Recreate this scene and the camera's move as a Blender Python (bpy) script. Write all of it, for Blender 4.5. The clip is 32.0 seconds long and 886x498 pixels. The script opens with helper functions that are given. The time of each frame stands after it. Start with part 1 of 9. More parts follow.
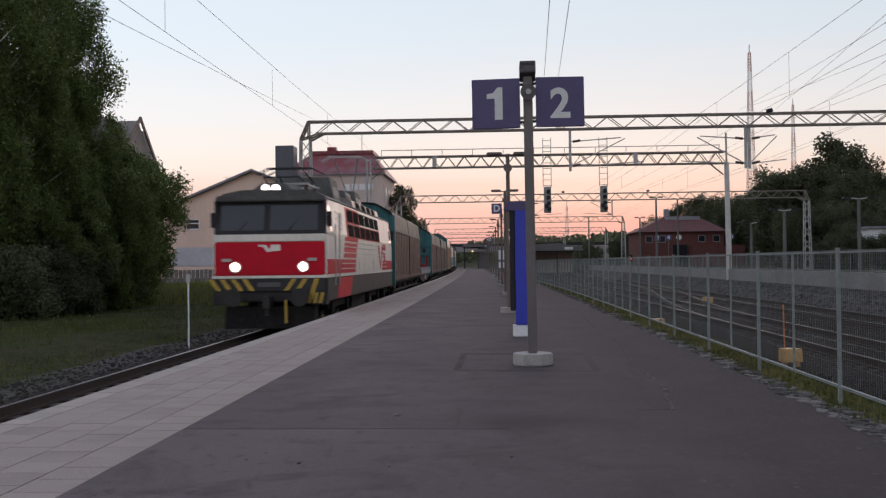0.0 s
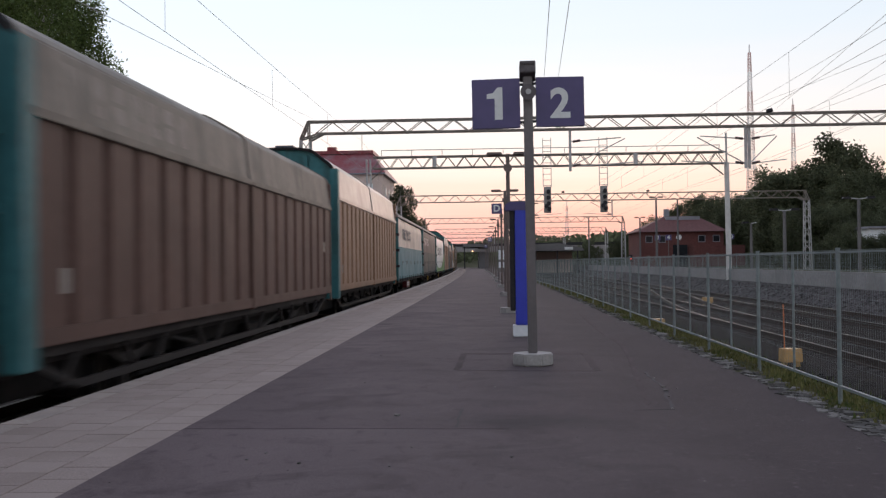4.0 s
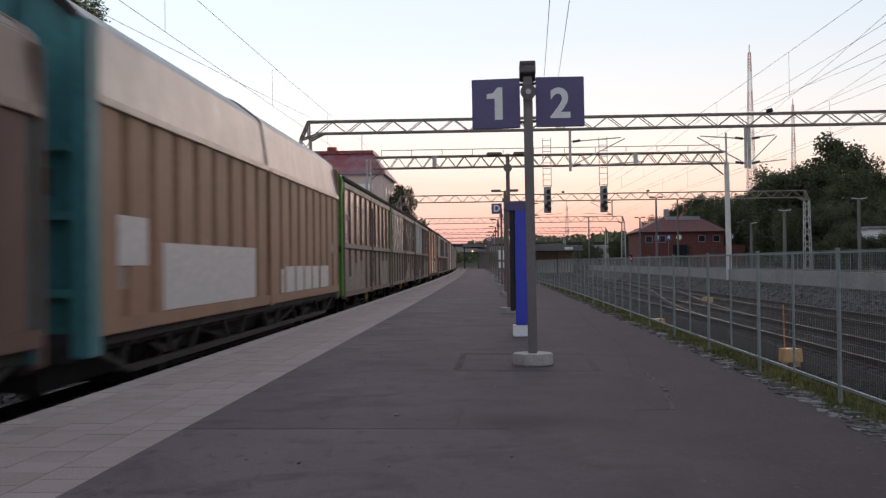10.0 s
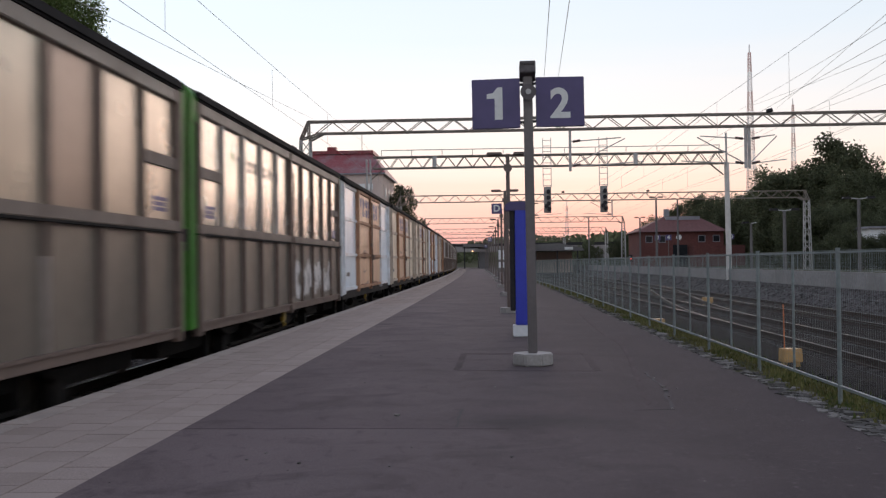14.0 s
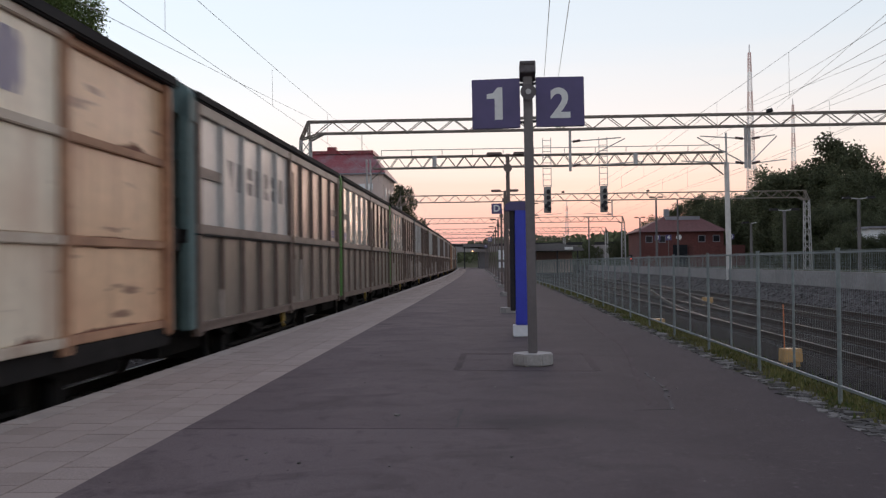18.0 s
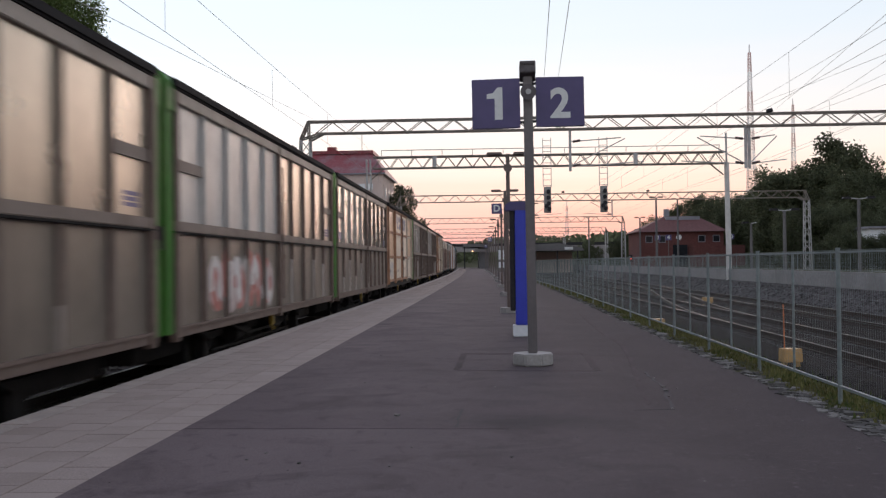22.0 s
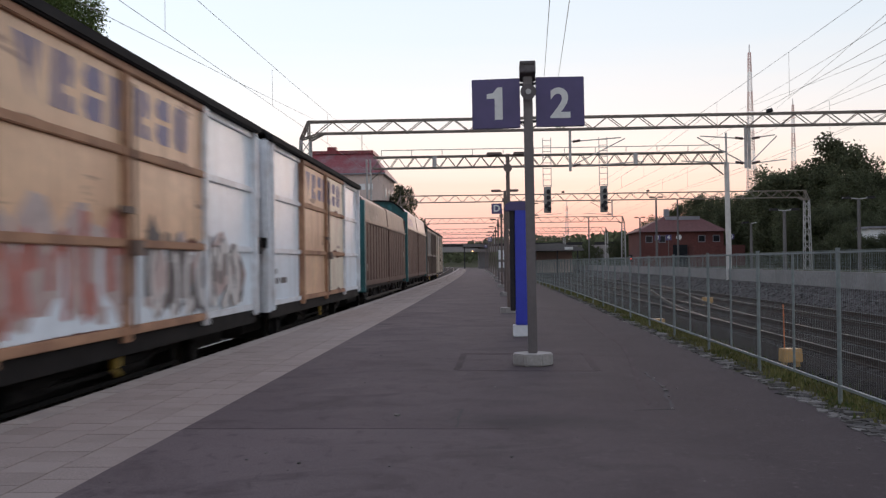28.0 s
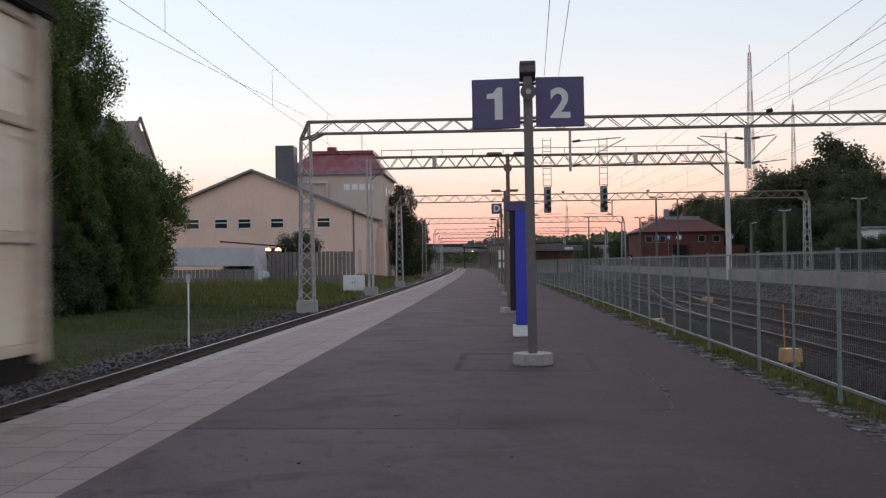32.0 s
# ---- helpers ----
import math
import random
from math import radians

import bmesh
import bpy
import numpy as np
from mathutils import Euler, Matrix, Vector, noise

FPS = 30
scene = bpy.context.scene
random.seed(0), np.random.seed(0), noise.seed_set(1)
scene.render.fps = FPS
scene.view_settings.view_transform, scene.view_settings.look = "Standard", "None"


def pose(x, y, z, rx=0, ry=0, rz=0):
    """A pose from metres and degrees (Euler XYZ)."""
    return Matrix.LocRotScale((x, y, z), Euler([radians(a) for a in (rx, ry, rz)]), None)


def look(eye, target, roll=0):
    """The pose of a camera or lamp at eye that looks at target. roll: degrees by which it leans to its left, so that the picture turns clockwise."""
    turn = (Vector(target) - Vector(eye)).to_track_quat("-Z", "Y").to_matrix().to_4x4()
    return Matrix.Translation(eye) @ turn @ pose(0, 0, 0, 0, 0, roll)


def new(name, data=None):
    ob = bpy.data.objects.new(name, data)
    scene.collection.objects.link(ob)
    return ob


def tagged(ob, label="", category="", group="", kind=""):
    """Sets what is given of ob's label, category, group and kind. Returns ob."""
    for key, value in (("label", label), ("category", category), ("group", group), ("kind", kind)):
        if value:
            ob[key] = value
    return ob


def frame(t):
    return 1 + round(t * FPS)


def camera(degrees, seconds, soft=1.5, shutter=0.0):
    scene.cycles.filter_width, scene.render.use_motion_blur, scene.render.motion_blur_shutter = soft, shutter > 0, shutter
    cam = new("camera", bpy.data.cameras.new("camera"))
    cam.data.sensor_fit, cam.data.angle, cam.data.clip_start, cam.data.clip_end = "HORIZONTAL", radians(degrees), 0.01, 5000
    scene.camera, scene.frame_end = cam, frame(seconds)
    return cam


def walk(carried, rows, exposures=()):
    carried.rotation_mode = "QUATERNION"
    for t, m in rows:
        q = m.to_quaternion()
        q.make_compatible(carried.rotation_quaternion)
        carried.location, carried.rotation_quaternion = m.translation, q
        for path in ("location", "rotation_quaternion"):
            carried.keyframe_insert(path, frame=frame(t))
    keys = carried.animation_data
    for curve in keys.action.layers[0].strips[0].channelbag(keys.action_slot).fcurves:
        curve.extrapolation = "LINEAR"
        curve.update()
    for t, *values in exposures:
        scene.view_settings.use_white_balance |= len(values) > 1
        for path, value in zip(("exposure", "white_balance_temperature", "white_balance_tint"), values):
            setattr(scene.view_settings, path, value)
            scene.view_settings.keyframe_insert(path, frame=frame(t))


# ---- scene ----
# A station platform at dusk: world y runs along the platform, x to its right, z = 0 is the platform's top.
FOV = 48.64
EYE = 1.31
RADIUS = 5885.0          # the whole line bends gently to the left
RAIL = -0.58             # rail head
TRACK_1, TRACK_2, TRACK_3 = -5.92, 7.87, 11.75
SPEED = 21.46


def travelled(t):
    """Metres that the train has come by a time."""
    u = t / 16
    return 16 * (21.30793 * u + 0.513837 * u ** 2 - 0.38375 * u ** 3 + 0.0991117 * u ** 4)



cam = camera(FOV, 32.0, soft=1.3, shutter=0.45)
VIEW = pose(0, 0, EYE, 90.792, 0, 3.004) @ pose(0, 0, 0, 0, 0, -0.7)
walk(cam, [(0, VIEW), (32, VIEW)], exposures=[(0, -0.17), (0.7, -0.1), (1.8, 0.08), (7, 0.08), (9, 0.02), (12, 0.08), (14, 0.05), (17, 0.02), (18, -0.04), (19, 0.08), (22, 0.08), (24, 0.0), (25, 0.06), (28, 0.02), (29, -0.04), (30, 0.04), (31, 0.06), (32, -0.06)])


# ---- world and light ----
def build_world():
    world = bpy.data.worlds.new("dusk_sky")
    scene.world = world
    world.use_nodes = True
    nt = world.node_tree
    nt.nodes.clear()
    out = nt.nodes.new("ShaderNodeOutputWorld")
    bg = nt.nodes.new("ShaderNodeBackground")
    sky = nt.nodes.new("ShaderNodeTexSky")
    sky.sky_type, sky.sun_disc = "NISHITA", False
    sky.sun_elevation, sky.sun_rotation = radians(1.0), radians(8)
    co = nt.nodes.new("ShaderNodeTexCoord")
    sep = nt.nodes.new("ShaderNodeSeparateXYZ")
    ramp = nt.nodes.new("ShaderNodeValToRGB")
    nt.links.new(co.outputs["Generated"], sep.inputs[0])
    flat, cloud, lift = nt.nodes.new("ShaderNodeMapping"), nt.nodes.new("ShaderNodeTexNoise"), nt.nodes.new("ShaderNodeMath")
    flat.inputs["Scale"].default_value = (1.5, 1.5, 30)
    cloud.inputs["Scale"].default_value, cloud.inputs["Detail"].default_value = 2.0, 5
    nt.links.new(co.outputs["Generated"], flat.inputs[0])
    nt.links.new(flat.outputs[0], cloud.inputs["Vector"])
    lift.operation = "MULTIPLY_ADD"
    lift.inputs[1].default_value = 0.03
    nt.links.new(cloud.outputs["Fac"], lift.inputs[0])
    shift = nt.nodes.new("ShaderNodeMath")
    shift.operation = "ADD"
    shift.inputs[1].default_value = -0.015
    nt.links.new(sep.outputs["Z"], shift.inputs[0])
    nt.links.new(shift.outputs[0], lift.inputs[2])
    nt.links.new(lift.outputs[0], ramp.inputs[0])
    stops = [(0.0, (0.66, 0.36, 0.40)), (0.02, (0.80, 0.43, 0.43)), (0.042, (0.93, 0.57, 0.51)), (0.068, (0.98, 0.73, 0.635)),
             (0.105, (1.0, 0.9, 0.83)), (0.15, (0.93, 0.92, 0.93)), (0.22, (0.80, 0.885, 0.97)), (0.32, (0.735, 0.84, 0.955)), (1.0, (0.52, 0.56, 0.78))]
    els = ramp.color_ramp.elements
    while len(els) < len(stops):
        els.new(0.5)
    for e, (p, c) in zip(els, stops):
        e.position, e.color = p, (*c, 1)
    add = nt.nodes.new("ShaderNodeMix")
    add.data_type, add.blend_type = "RGBA", "ADD"
    add.inputs[0].default_value = 0.012
    nt.links.new(ramp.outputs[0], add.inputs[6])
    nt.links.new(sky.outputs[0], add.inputs[7])
    side = nt.nodes.new("ShaderNodeMapRange")
    side.inputs[1].default_value, side.inputs[2].default_value, side.inputs[3].default_value, side.inputs[4].default_value = -0.5, 0.6, 1.14, 0.9
    nt.links.new(sep.outputs["X"], side.inputs[0])
    nt.links.new(side.outputs[0], bg.inputs[1])
    nt.links.new(add.outputs[2], bg.inputs[0])
    nt.links.new(bg.outputs[0], out.inputs[0])


build_world()
sun_data = bpy.data.lights.new("afterglow", "SUN")
sun_data.energy, sun_data.angle, sun_data.color = 0.5, radians(25), (1.0, 0.72, 0.6)
sun = new("afterglow", sun_data)
sun.matrix_world = look((0, 0, 40), (-0.14 * 40, -40, 40 - 40 * 0.12))


# ---- materials ----
def material(name, base, rough=0.6, metal=0.0, grain=(30.0, 0.15), stain=None, streak=None, bump=None, spec=0.5, emit=None, tint=0.0, peel=None, blot=None, worn=None):
    """Procedural surface: fine grain, large stains (scale, colour, amount), drips (colour, amount), blotches (scale, colour, amount), less worn side (from, to, colour), peeled paint (colour, amount, from) and relief (scale, depth)."""
    m = bpy.data.materials.new(name)
    m.use_nodes = True
    nt = m.node_tree
    bsdf = nt.nodes["Principled BSDF"]
    bsdf.inputs["Roughness"].default_value, bsdf.inputs["Metallic"].default_value = rough, metal
    bsdf.inputs["Specular IOR Level"].default_value = spec
    co, info = nt.nodes.new("ShaderNodeTexCoord"), nt.nodes.new("ShaderNodeObjectInfo")
    off = nt.nodes.new("ShaderNodeVectorMath")
    off.operation = "MULTIPLY_ADD"
    nt.links.new(info.outputs["Random"], off.inputs[0])
    off.inputs[1].default_value = (31.7, 17.3, 23.1)
    nt.links.new(co.outputs["Object"], off.inputs[2])
    place = off.outputs[0]

    def noise_of(scale, detail=4.0, squash=None):
        n = nt.nodes.new("ShaderNodeTexNoise")
        n.inputs["Scale"].default_value, n.inputs["Detail"].default_value = scale, detail
        src = place
        if squash:
            mp = nt.nodes.new("ShaderNodeMapping")
            mp.inputs["Scale"].default_value = squash
            nt.links.new(place, mp.inputs[0])
            src = mp.outputs[0]
        nt.links.new(src, n.inputs["Vector"])
        return n.outputs["Fac"]

    def mix(fac, a, b, amount=None):
        x = nt.nodes.new("ShaderNodeMix")
        x.data_type = "RGBA"
        nt.links.new(fac, x.inputs[0])
        for slot, v in ((6, a), (7, b)):
            if isinstance(v, tuple):
                x.inputs[slot].default_value = (*v, 1)
            else:
                nt.links.new(v, x.inputs[slot])
        return x.outputs[2]

    def span(fac, lo, hi, top=1.0):
        r = nt.nodes.new("ShaderNodeMapRange")
        r.inputs[1].default_value, r.inputs[2].default_value, r.inputs[4].default_value = lo, hi, top
        nt.links.new(fac, r.inputs[0])
        return r.outputs[0]

    g = grain[1]
    dark, light = tuple(c * (1 - g) for c in base), tuple(min(1, c * (1 + g)) for c in base)
    col = mix(span(noise_of(grain[0], 6), 0.3, 0.7), dark, light)
    if tint:
        hue = nt.nodes.new("ShaderNodeHueSaturation")
        nt.links.new(col, hue.inputs["Color"])
        nt.links.new(span(info.outputs["Random"], 0, 1, 1.0), hue.inputs["Value"])
        hue.inputs["Value"].default_value = 1
        mr = hue.inputs["Value"].links[0].from_node
        mr.inputs[3].default_value, mr.inputs[4].default_value = 1 - tint, 1 + tint
        col = hue.outputs[0]
    if stain:
        col = mix(span(noise_of(stain[0], 5), 0.46, 0.72, stain[2]), col, stain[1])
    if streak:
        col = mix(span(noise_of(2.2, 5, (1.6, 1.6, 0.16)), 0.48, 0.78, streak[1]), col, streak[0])
    if blot:
        col = mix(span(noise_of(blot[0], 7), 0.42, 0.62, blot[2]), col, blot[1])
    if worn:
        sx = nt.nodes.new("ShaderNodeSeparateXYZ")
        nt.links.new(co.outputs["Object"], sx.inputs[0])
        wob = nt.nodes.new("ShaderNodeMath")
        wob.operation = "ADD"
        nt.links.new(sx.outputs["X"], wob.inputs[0])
        nt.links.new(span(noise_of(0.6, 5), 0.0, 1.0, 1.2), wob.inputs[1])
        col = mix(span(wob.outputs[0], worn[0] + 0.6, worn[1] + 0.6, 0.85), col, worn[2])
    if peel:
        col = mix(span(noise_of(1.4, 7, (0.5, 0.5, 3.2)), peel[2], peel[2] + 0.05, peel[1]), col, peel[0])
    nt.links.new(col, bsdf.inputs["Base Color"])
    rr = nt.nodes.new("ShaderNodeMapRange")
    rr.inputs[3].default_value, rr.inputs[4].default_value = max(0.03, rough - 0.1), min(1, rough + 0.1)
    nt.links.new(noise_of(max(1.0, grain[0] * 0.3)), rr.inputs[0])
    nt.links.new(rr.outputs[0], bsdf.inputs["Roughness"])
    if bump:
        b = nt.nodes.new("ShaderNodeBump")
        b.inputs["Strength"].default_value, b.inputs["Distance"].default_value = 0.6, bump[1]
        nt.links.new(noise_of(bump[0], 6), b.inputs["Height"])
        nt.links.new(b.outputs[0], bsdf.inputs["Normal"])
    if emit:
        bsdf.inputs["Emission Color"].default_value = (*emit[0], 1)
        bsdf.inputs["Emission Strength"].default_value = emit[1]
    return m


def vary_pieces(m, lo, hi):
    """Let the loose pieces of one mesh differ in brightness."""
    nt = m.node_tree
    bsdf = nt.nodes["Principled BSDF"]
    geo, hue, vary = nt.nodes.new("ShaderNodeNewGeometry"), nt.nodes.new("ShaderNodeHueSaturation"), nt.nodes.new("ShaderNodeMapRange")
    vary.inputs[3].default_value, vary.inputs[4].default_value = lo, hi
    nt.links.new(geo.outputs["Random Per Island"], vary.inputs[0])
    nt.links.new(bsdf.inputs["Base Color"].links[0].from_socket, hue.inputs["Color"])
    nt.links.new(vary.outputs[0], hue.inputs["Value"])
    nt.links.new(hue.outputs[0], bsdf.inputs["Base Color"])
    return hue.outputs[0]


def leafy(name, base, rough, **more):
    """Foliage: leaves that let some light through and differ one by one."""
    m = material(name, base, rough, **more)
    nt = m.node_tree
    colour = vary_pieces(m, 0.6, 1.4)
    trans, mix = nt.nodes.new("ShaderNodeBsdfTranslucent"), nt.nodes.new("ShaderNodeMixShader")
    nt.links.new(colour, trans.inputs[0])
    mix.inputs[0].default_value = 0.4
    nt.links.new(nt.nodes["Principled BSDF"].outputs[0], mix.inputs[1])
    nt.links.new(trans.outputs[0], mix.inputs[2])
    nt.links.new(mix.outputs[0], nt.nodes["Material Output"].inputs[0])
    return m


def asphalt_material():
    """Patched grey asphalt: a paler older field before y = 7.75 m whose joint fades out to the right, a tone that
    darkens towards the fence, damp blotches, scuffs and grit.
    """
    m = bpy.data.materials.new("asphalt")
    m.use_nodes = True
    nt = m.node_tree
    bsdf = nt.nodes["Principled BSDF"]
    bsdf.inputs["Specular IOR Level"].default_value = 0.12
    co, sep = nt.nodes.new("ShaderNodeTexCoord"), nt.nodes.new("ShaderNodeSeparateXYZ")
    nt.links.new(co.outputs["Object"], sep.inputs[0])

    def noise_of(scale, detail=6.0, squash=(1, 1, 1), warp=0.0):
        mp, n = nt.nodes.new("ShaderNodeMapping"), nt.nodes.new("ShaderNodeTexNoise")
        mp.inputs["Scale"].default_value = squash
        n.inputs["Scale"].default_value, n.inputs["Detail"].default_value, n.inputs["Distortion"].default_value = scale, detail, warp
        n.inputs["Roughness"].default_value = 0.6
        nt.links.new(co.outputs["Object"], mp.inputs[0])
        nt.links.new(mp.outputs[0], n.inputs["Vector"])
        return n.outputs["Fac"]

    def span(fac, lo, hi, top=1.0):
        r = nt.nodes.new("ShaderNodeMapRange")
        r.inputs[1].default_value, r.inputs[2].default_value, r.inputs[4].default_value = lo, hi, top
        nt.links.new(fac, r.inputs[0])
        return r.outputs[0]

    def calc(op, a, b):
        c = nt.nodes.new("ShaderNodeMath")
        c.operation = op
        for slot, v in ((0, a), (1, b)):
            if isinstance(v, float):
                c.inputs[slot].default_value = v
            else:
                nt.links.new(v, c.inputs[slot])
        return c.outputs[0]

    def mix(fac, a, b):
        x = nt.nodes.new("ShaderNodeMix")
        x.data_type = "RGBA"
        nt.links.new(fac, x.inputs[0])
        for slot, v in ((6, a), (7, b)):
            if isinstance(v, tuple):
                x.inputs[slot].default_value = (*v, 1)
            else:
                nt.links.new(v, x.inputs[slot])
        return x.outputs[2]

    # the joint of the two fields: sharp on the left, wide and soft on the right
    soft = calc("ADD", calc("MULTIPLY", calc("MAXIMUM", calc("ADD", sep.outputs["X"], 0.6), 0.0), 0.9), 0.05)
    wob = calc("MULTIPLY", calc("ADD", noise_of(3.0), -0.5), 0.25)
    edge = calc("DIVIDE", calc("ADD", calc("ADD", sep.outputs["Y"], -7.75), wob), soft)
    col = mix(span(edge, -0.5, 0.5), (0.148, 0.115, 0.118), (0.122, 0.094, 0.097))
    col = mix(span(noise_of(0.33, 5, (1, 0.6, 1), 0.8), 0.47, 0.66, 0.7), col, (0.168, 0.13, 0.13))
    col = mix(span(noise_of(0.8, 7, (1, 1.3, 1), 1.2), 0.5, 0.66, 0.8), col, (0.075, 0.058, 0.06))
    # uneven gradient across x: darker towards the fence side
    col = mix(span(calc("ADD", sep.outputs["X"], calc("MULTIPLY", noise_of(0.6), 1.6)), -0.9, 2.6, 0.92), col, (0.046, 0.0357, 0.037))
    col = mix(span(noise_of(7.0, 6, (1, 0.5, 1), 0.5), 0.56, 0.7, 0.6), col, (0.058, 0.045, 0.047))
    col = mix(span(noise_of(16.0, 4), 0.58, 0.72, 0.5), col, (0.16, 0.13, 0.13))
    col = mix(span(noise_of(70.0, 3), 0.38, 0.62, 0.4), col, (0.063, 0.049, 0.051))
    col = mix(span(noise_of(150.0, 2), 0.66, 0.72, 0.6), col, (0.2, 0.18, 0.175))
    across = calc("SUBTRACT", 1.0, calc("ABSOLUTE", calc("MULTIPLY", calc("ADD", sep.outputs["Y"], -8.1), 1.3), 0.0))
    beside = calc("SUBTRACT", 1.0, calc("ABSOLUTE", calc("MULTIPLY", calc("ADD", sep.outputs["X"], -0.25), 0.75), 0.0))
    smudge = calc("MULTIPLY", calc("MAXIMUM", across, 0.0), calc("MAXIMUM", beside, 0.0))
    col = mix(span(calc("MULTIPLY", smudge, noise_of(3.0, 6, (1, 1.6, 1), 0.8)), 0.12, 0.4, 0.6), col, (0.047, 0.038, 0.04))
    nt.links.new(col, bsdf.inputs["Base Color"])
    nt.links.new(span(noise_of(1.2), 0.0, 1.0), bsdf.inputs["Roughness"])
    rough = bsdf.inputs["Roughness"].links[0].from_node
    rough.inputs[3].default_value, rough.inputs[4].default_value = 0.75, 0.95
    b = nt.nodes.new("ShaderNodeBump")
    b.inputs["Strength"].default_value, b.inputs["Distance"].default_value = 0.6, 0.006
    nt.links.new(noise_of(180.0), b.inputs["Height"])
    nt.links.new(b.outputs[0], bsdf.inputs["Normal"])
    return m


RUST = (0.16, 0.075, 0.04)
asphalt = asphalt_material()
bed_mat = material("joint_sand", (0.25, 0.2, 0.172), 0.95, grain=(60, 0.3), spec=0.05)
bank_wall = material("pale_wall_concrete", (0.27, 0.25, 0.245), 0.9, grain=(6, 0.15), stain=(0.5, (0.19, 0.175, 0.17), 0.6), bump=(40, 0.006), spec=0.05)
asphalt_seam = material("asphalt_seam", (0.034, 0.03, 0.031), 0.9, grain=(60, 0.4))
slab_mat = material("paving_concrete", (0.306, 0.249, 0.224), 0.85, grain=(70, 0.16), stain=(1.6, (0.25, 0.203, 0.18), 0.75), blot=(0.5, (0.345, 0.285, 0.255), 0.6), bump=(150, 0.003), tint=0.03, spec=0.1)
edge_mat = material("edge_concrete", (0.33, 0.275, 0.24), 0.8, grain=(60, 0.15), stain=(3, (0.19, 0.165, 0.15), 0.5), bump=(80, 0.004), tint=0.06)
concrete = material("concrete", (0.33, 0.31, 0.29), 0.85, grain=(25, 0.12), stain=(1.5, (0.18, 0.165, 0.155), 0.6), bump=(60, 0.004))
wall_concrete = material("wall_concrete", (0.15, 0.14, 0.138), 0.9, grain=(12, 0.15), stain=(0.5, (0.1, 0.095, 0.09), 0.6), bump=(40, 0.006), spec=0.05)
ground_mat = material("ground_gravel", (0.085, 0.076, 0.072), 0.95, grain=(9, 0.4), stain=(0.25, (0.06, 0.062, 0.038), 0.7), bump=(18, 0.03), spec=0.05)
bank_gravel = material("bank_gravel", (0.085, 0.076, 0.074), 0.95, grain=(3, 0.45), stain=(0.5, (0.05, 0.046, 0.044), 0.7), bump=(9, 0.06), spec=0.05)
ballast_mat = material("ballast_stone", (0.045, 0.038, 0.036), 0.92, grain=(14, 0.4), stain=(1.2, (0.045, 0.036, 0.032), 0.6), bump=(25, 0.04), tint=0.3, spec=0.05)
stone_mat = material("border_stone", (0.13, 0.12, 0.112), 0.9, grain=(30, 0.25), bump=(60, 0.01), tint=0.2, spec=0.05)
vary_pieces(stone_mat, 0.45, 1.5)
soil_mat = material("grassy_soil", (0.04, 0.042, 0.02), 0.95, grain=(6, 0.5), stain=(0.7, (0.075, 0.06, 0.04), 0.6), bump=(20, 0.04), spec=0.05)
weed_mat = material("verge_weeds", (0.14, 0.15, 0.04), 0.75, grain=(1.1, 0.45), stain=(0.8, (0.15, 0.115, 0.055), 0.7), tint=0.1, spec=0.08)
verge_mat = material("dry_verge_weeds", (0.12, 0.115, 0.042), 0.75, grain=(1.1, 0.45), stain=(0.8, (0.15, 0.115, 0.055), 0.7), tint=0.1, spec=0.08)
grass_mat = material("grass_blades", (0.07, 0.084, 0.025), 0.75, grain=(1.1, 0.4), stain=(0.35, (0.08, 0.1, 0.034), 0.8), tint=0.1, spec=0.08)
rail_head = material("polished_rail", (0.42, 0.38, 0.37), 0.35, 1.0, grain=(30, 0.1))
rail_side = material("rusty_rail", (0.05, 0.032, 0.026), 0.8, 0.2, grain=(40, 0.3))
sleeper_mat = material("sleeper_concrete", (0.085, 0.075, 0.07), 0.9, grain=(20, 0.2), stain=(1.5, (0.07, 0.055, 0.045), 0.7), tint=0.15, spec=0.05)
steel = material("galvanised_steel", (0.42, 0.41, 0.4), 0.55, 0.4, grain=(14, 0.12), stain=(2.2, (0.2, 0.18, 0.16), 0.5))
truss_steel = material("weathered_truss_steel", (0.2, 0.175, 0.15), 0.65, 0.3, grain=(10, 0.2), stain=(1.2, RUST, 0.35))
fence_steel = material("fence_steel", (0.2, 0.226, 0.22), 0.6, 0.2, grain=(20, 0.15), stain=(3, (0.14, 0.15, 0.145), 0.6))
dark_metal = material("dark_painted_metal", (0.035, 0.033, 0.035), 0.55, 0.2, grain=(20, 0.2), spec=0.12)
pole_paint = material("grey_pole_paint", (0.135, 0.118, 0.115), 0.5, 0.1, grain=(18, 0.1), stain=(2, (0.09, 0.08, 0.08), 0.5))
lamp_paint = material("brownish_lamp_paint", (0.135, 0.1, 0.088), 0.55, 0.1, grain=(18, 0.12), stain=(2, (0.09, 0.065, 0.055), 0.6))
speaker_grey = material("greyed_speaker_metal", (0.085, 0.074, 0.078), 0.5, 0.2, grain=(20, 0.15), stain=(6, (0.05, 0.044, 0.046), 0.5))
sign_blue = material("sign_blue", (0.073, 0.057, 0.152), 0.45, grain=(8, 0.06), stain=(3, (0.054, 0.043, 0.115), 0.5))
totem_blue = material("totem_blue", (0.026, 0.045, 0.42), 0.35, grain=(8, 0.06))
sign_white = material("sign_white", (0.62, 0.62, 0.6), 0.5, grain=(20, 0.05))
white_paint = material("white_paint", (0.7, 0.71, 0.72), 0.5, grain=(15, 0.06), stain=(1.4, (0.5, 0.48, 0.46), 0.5))
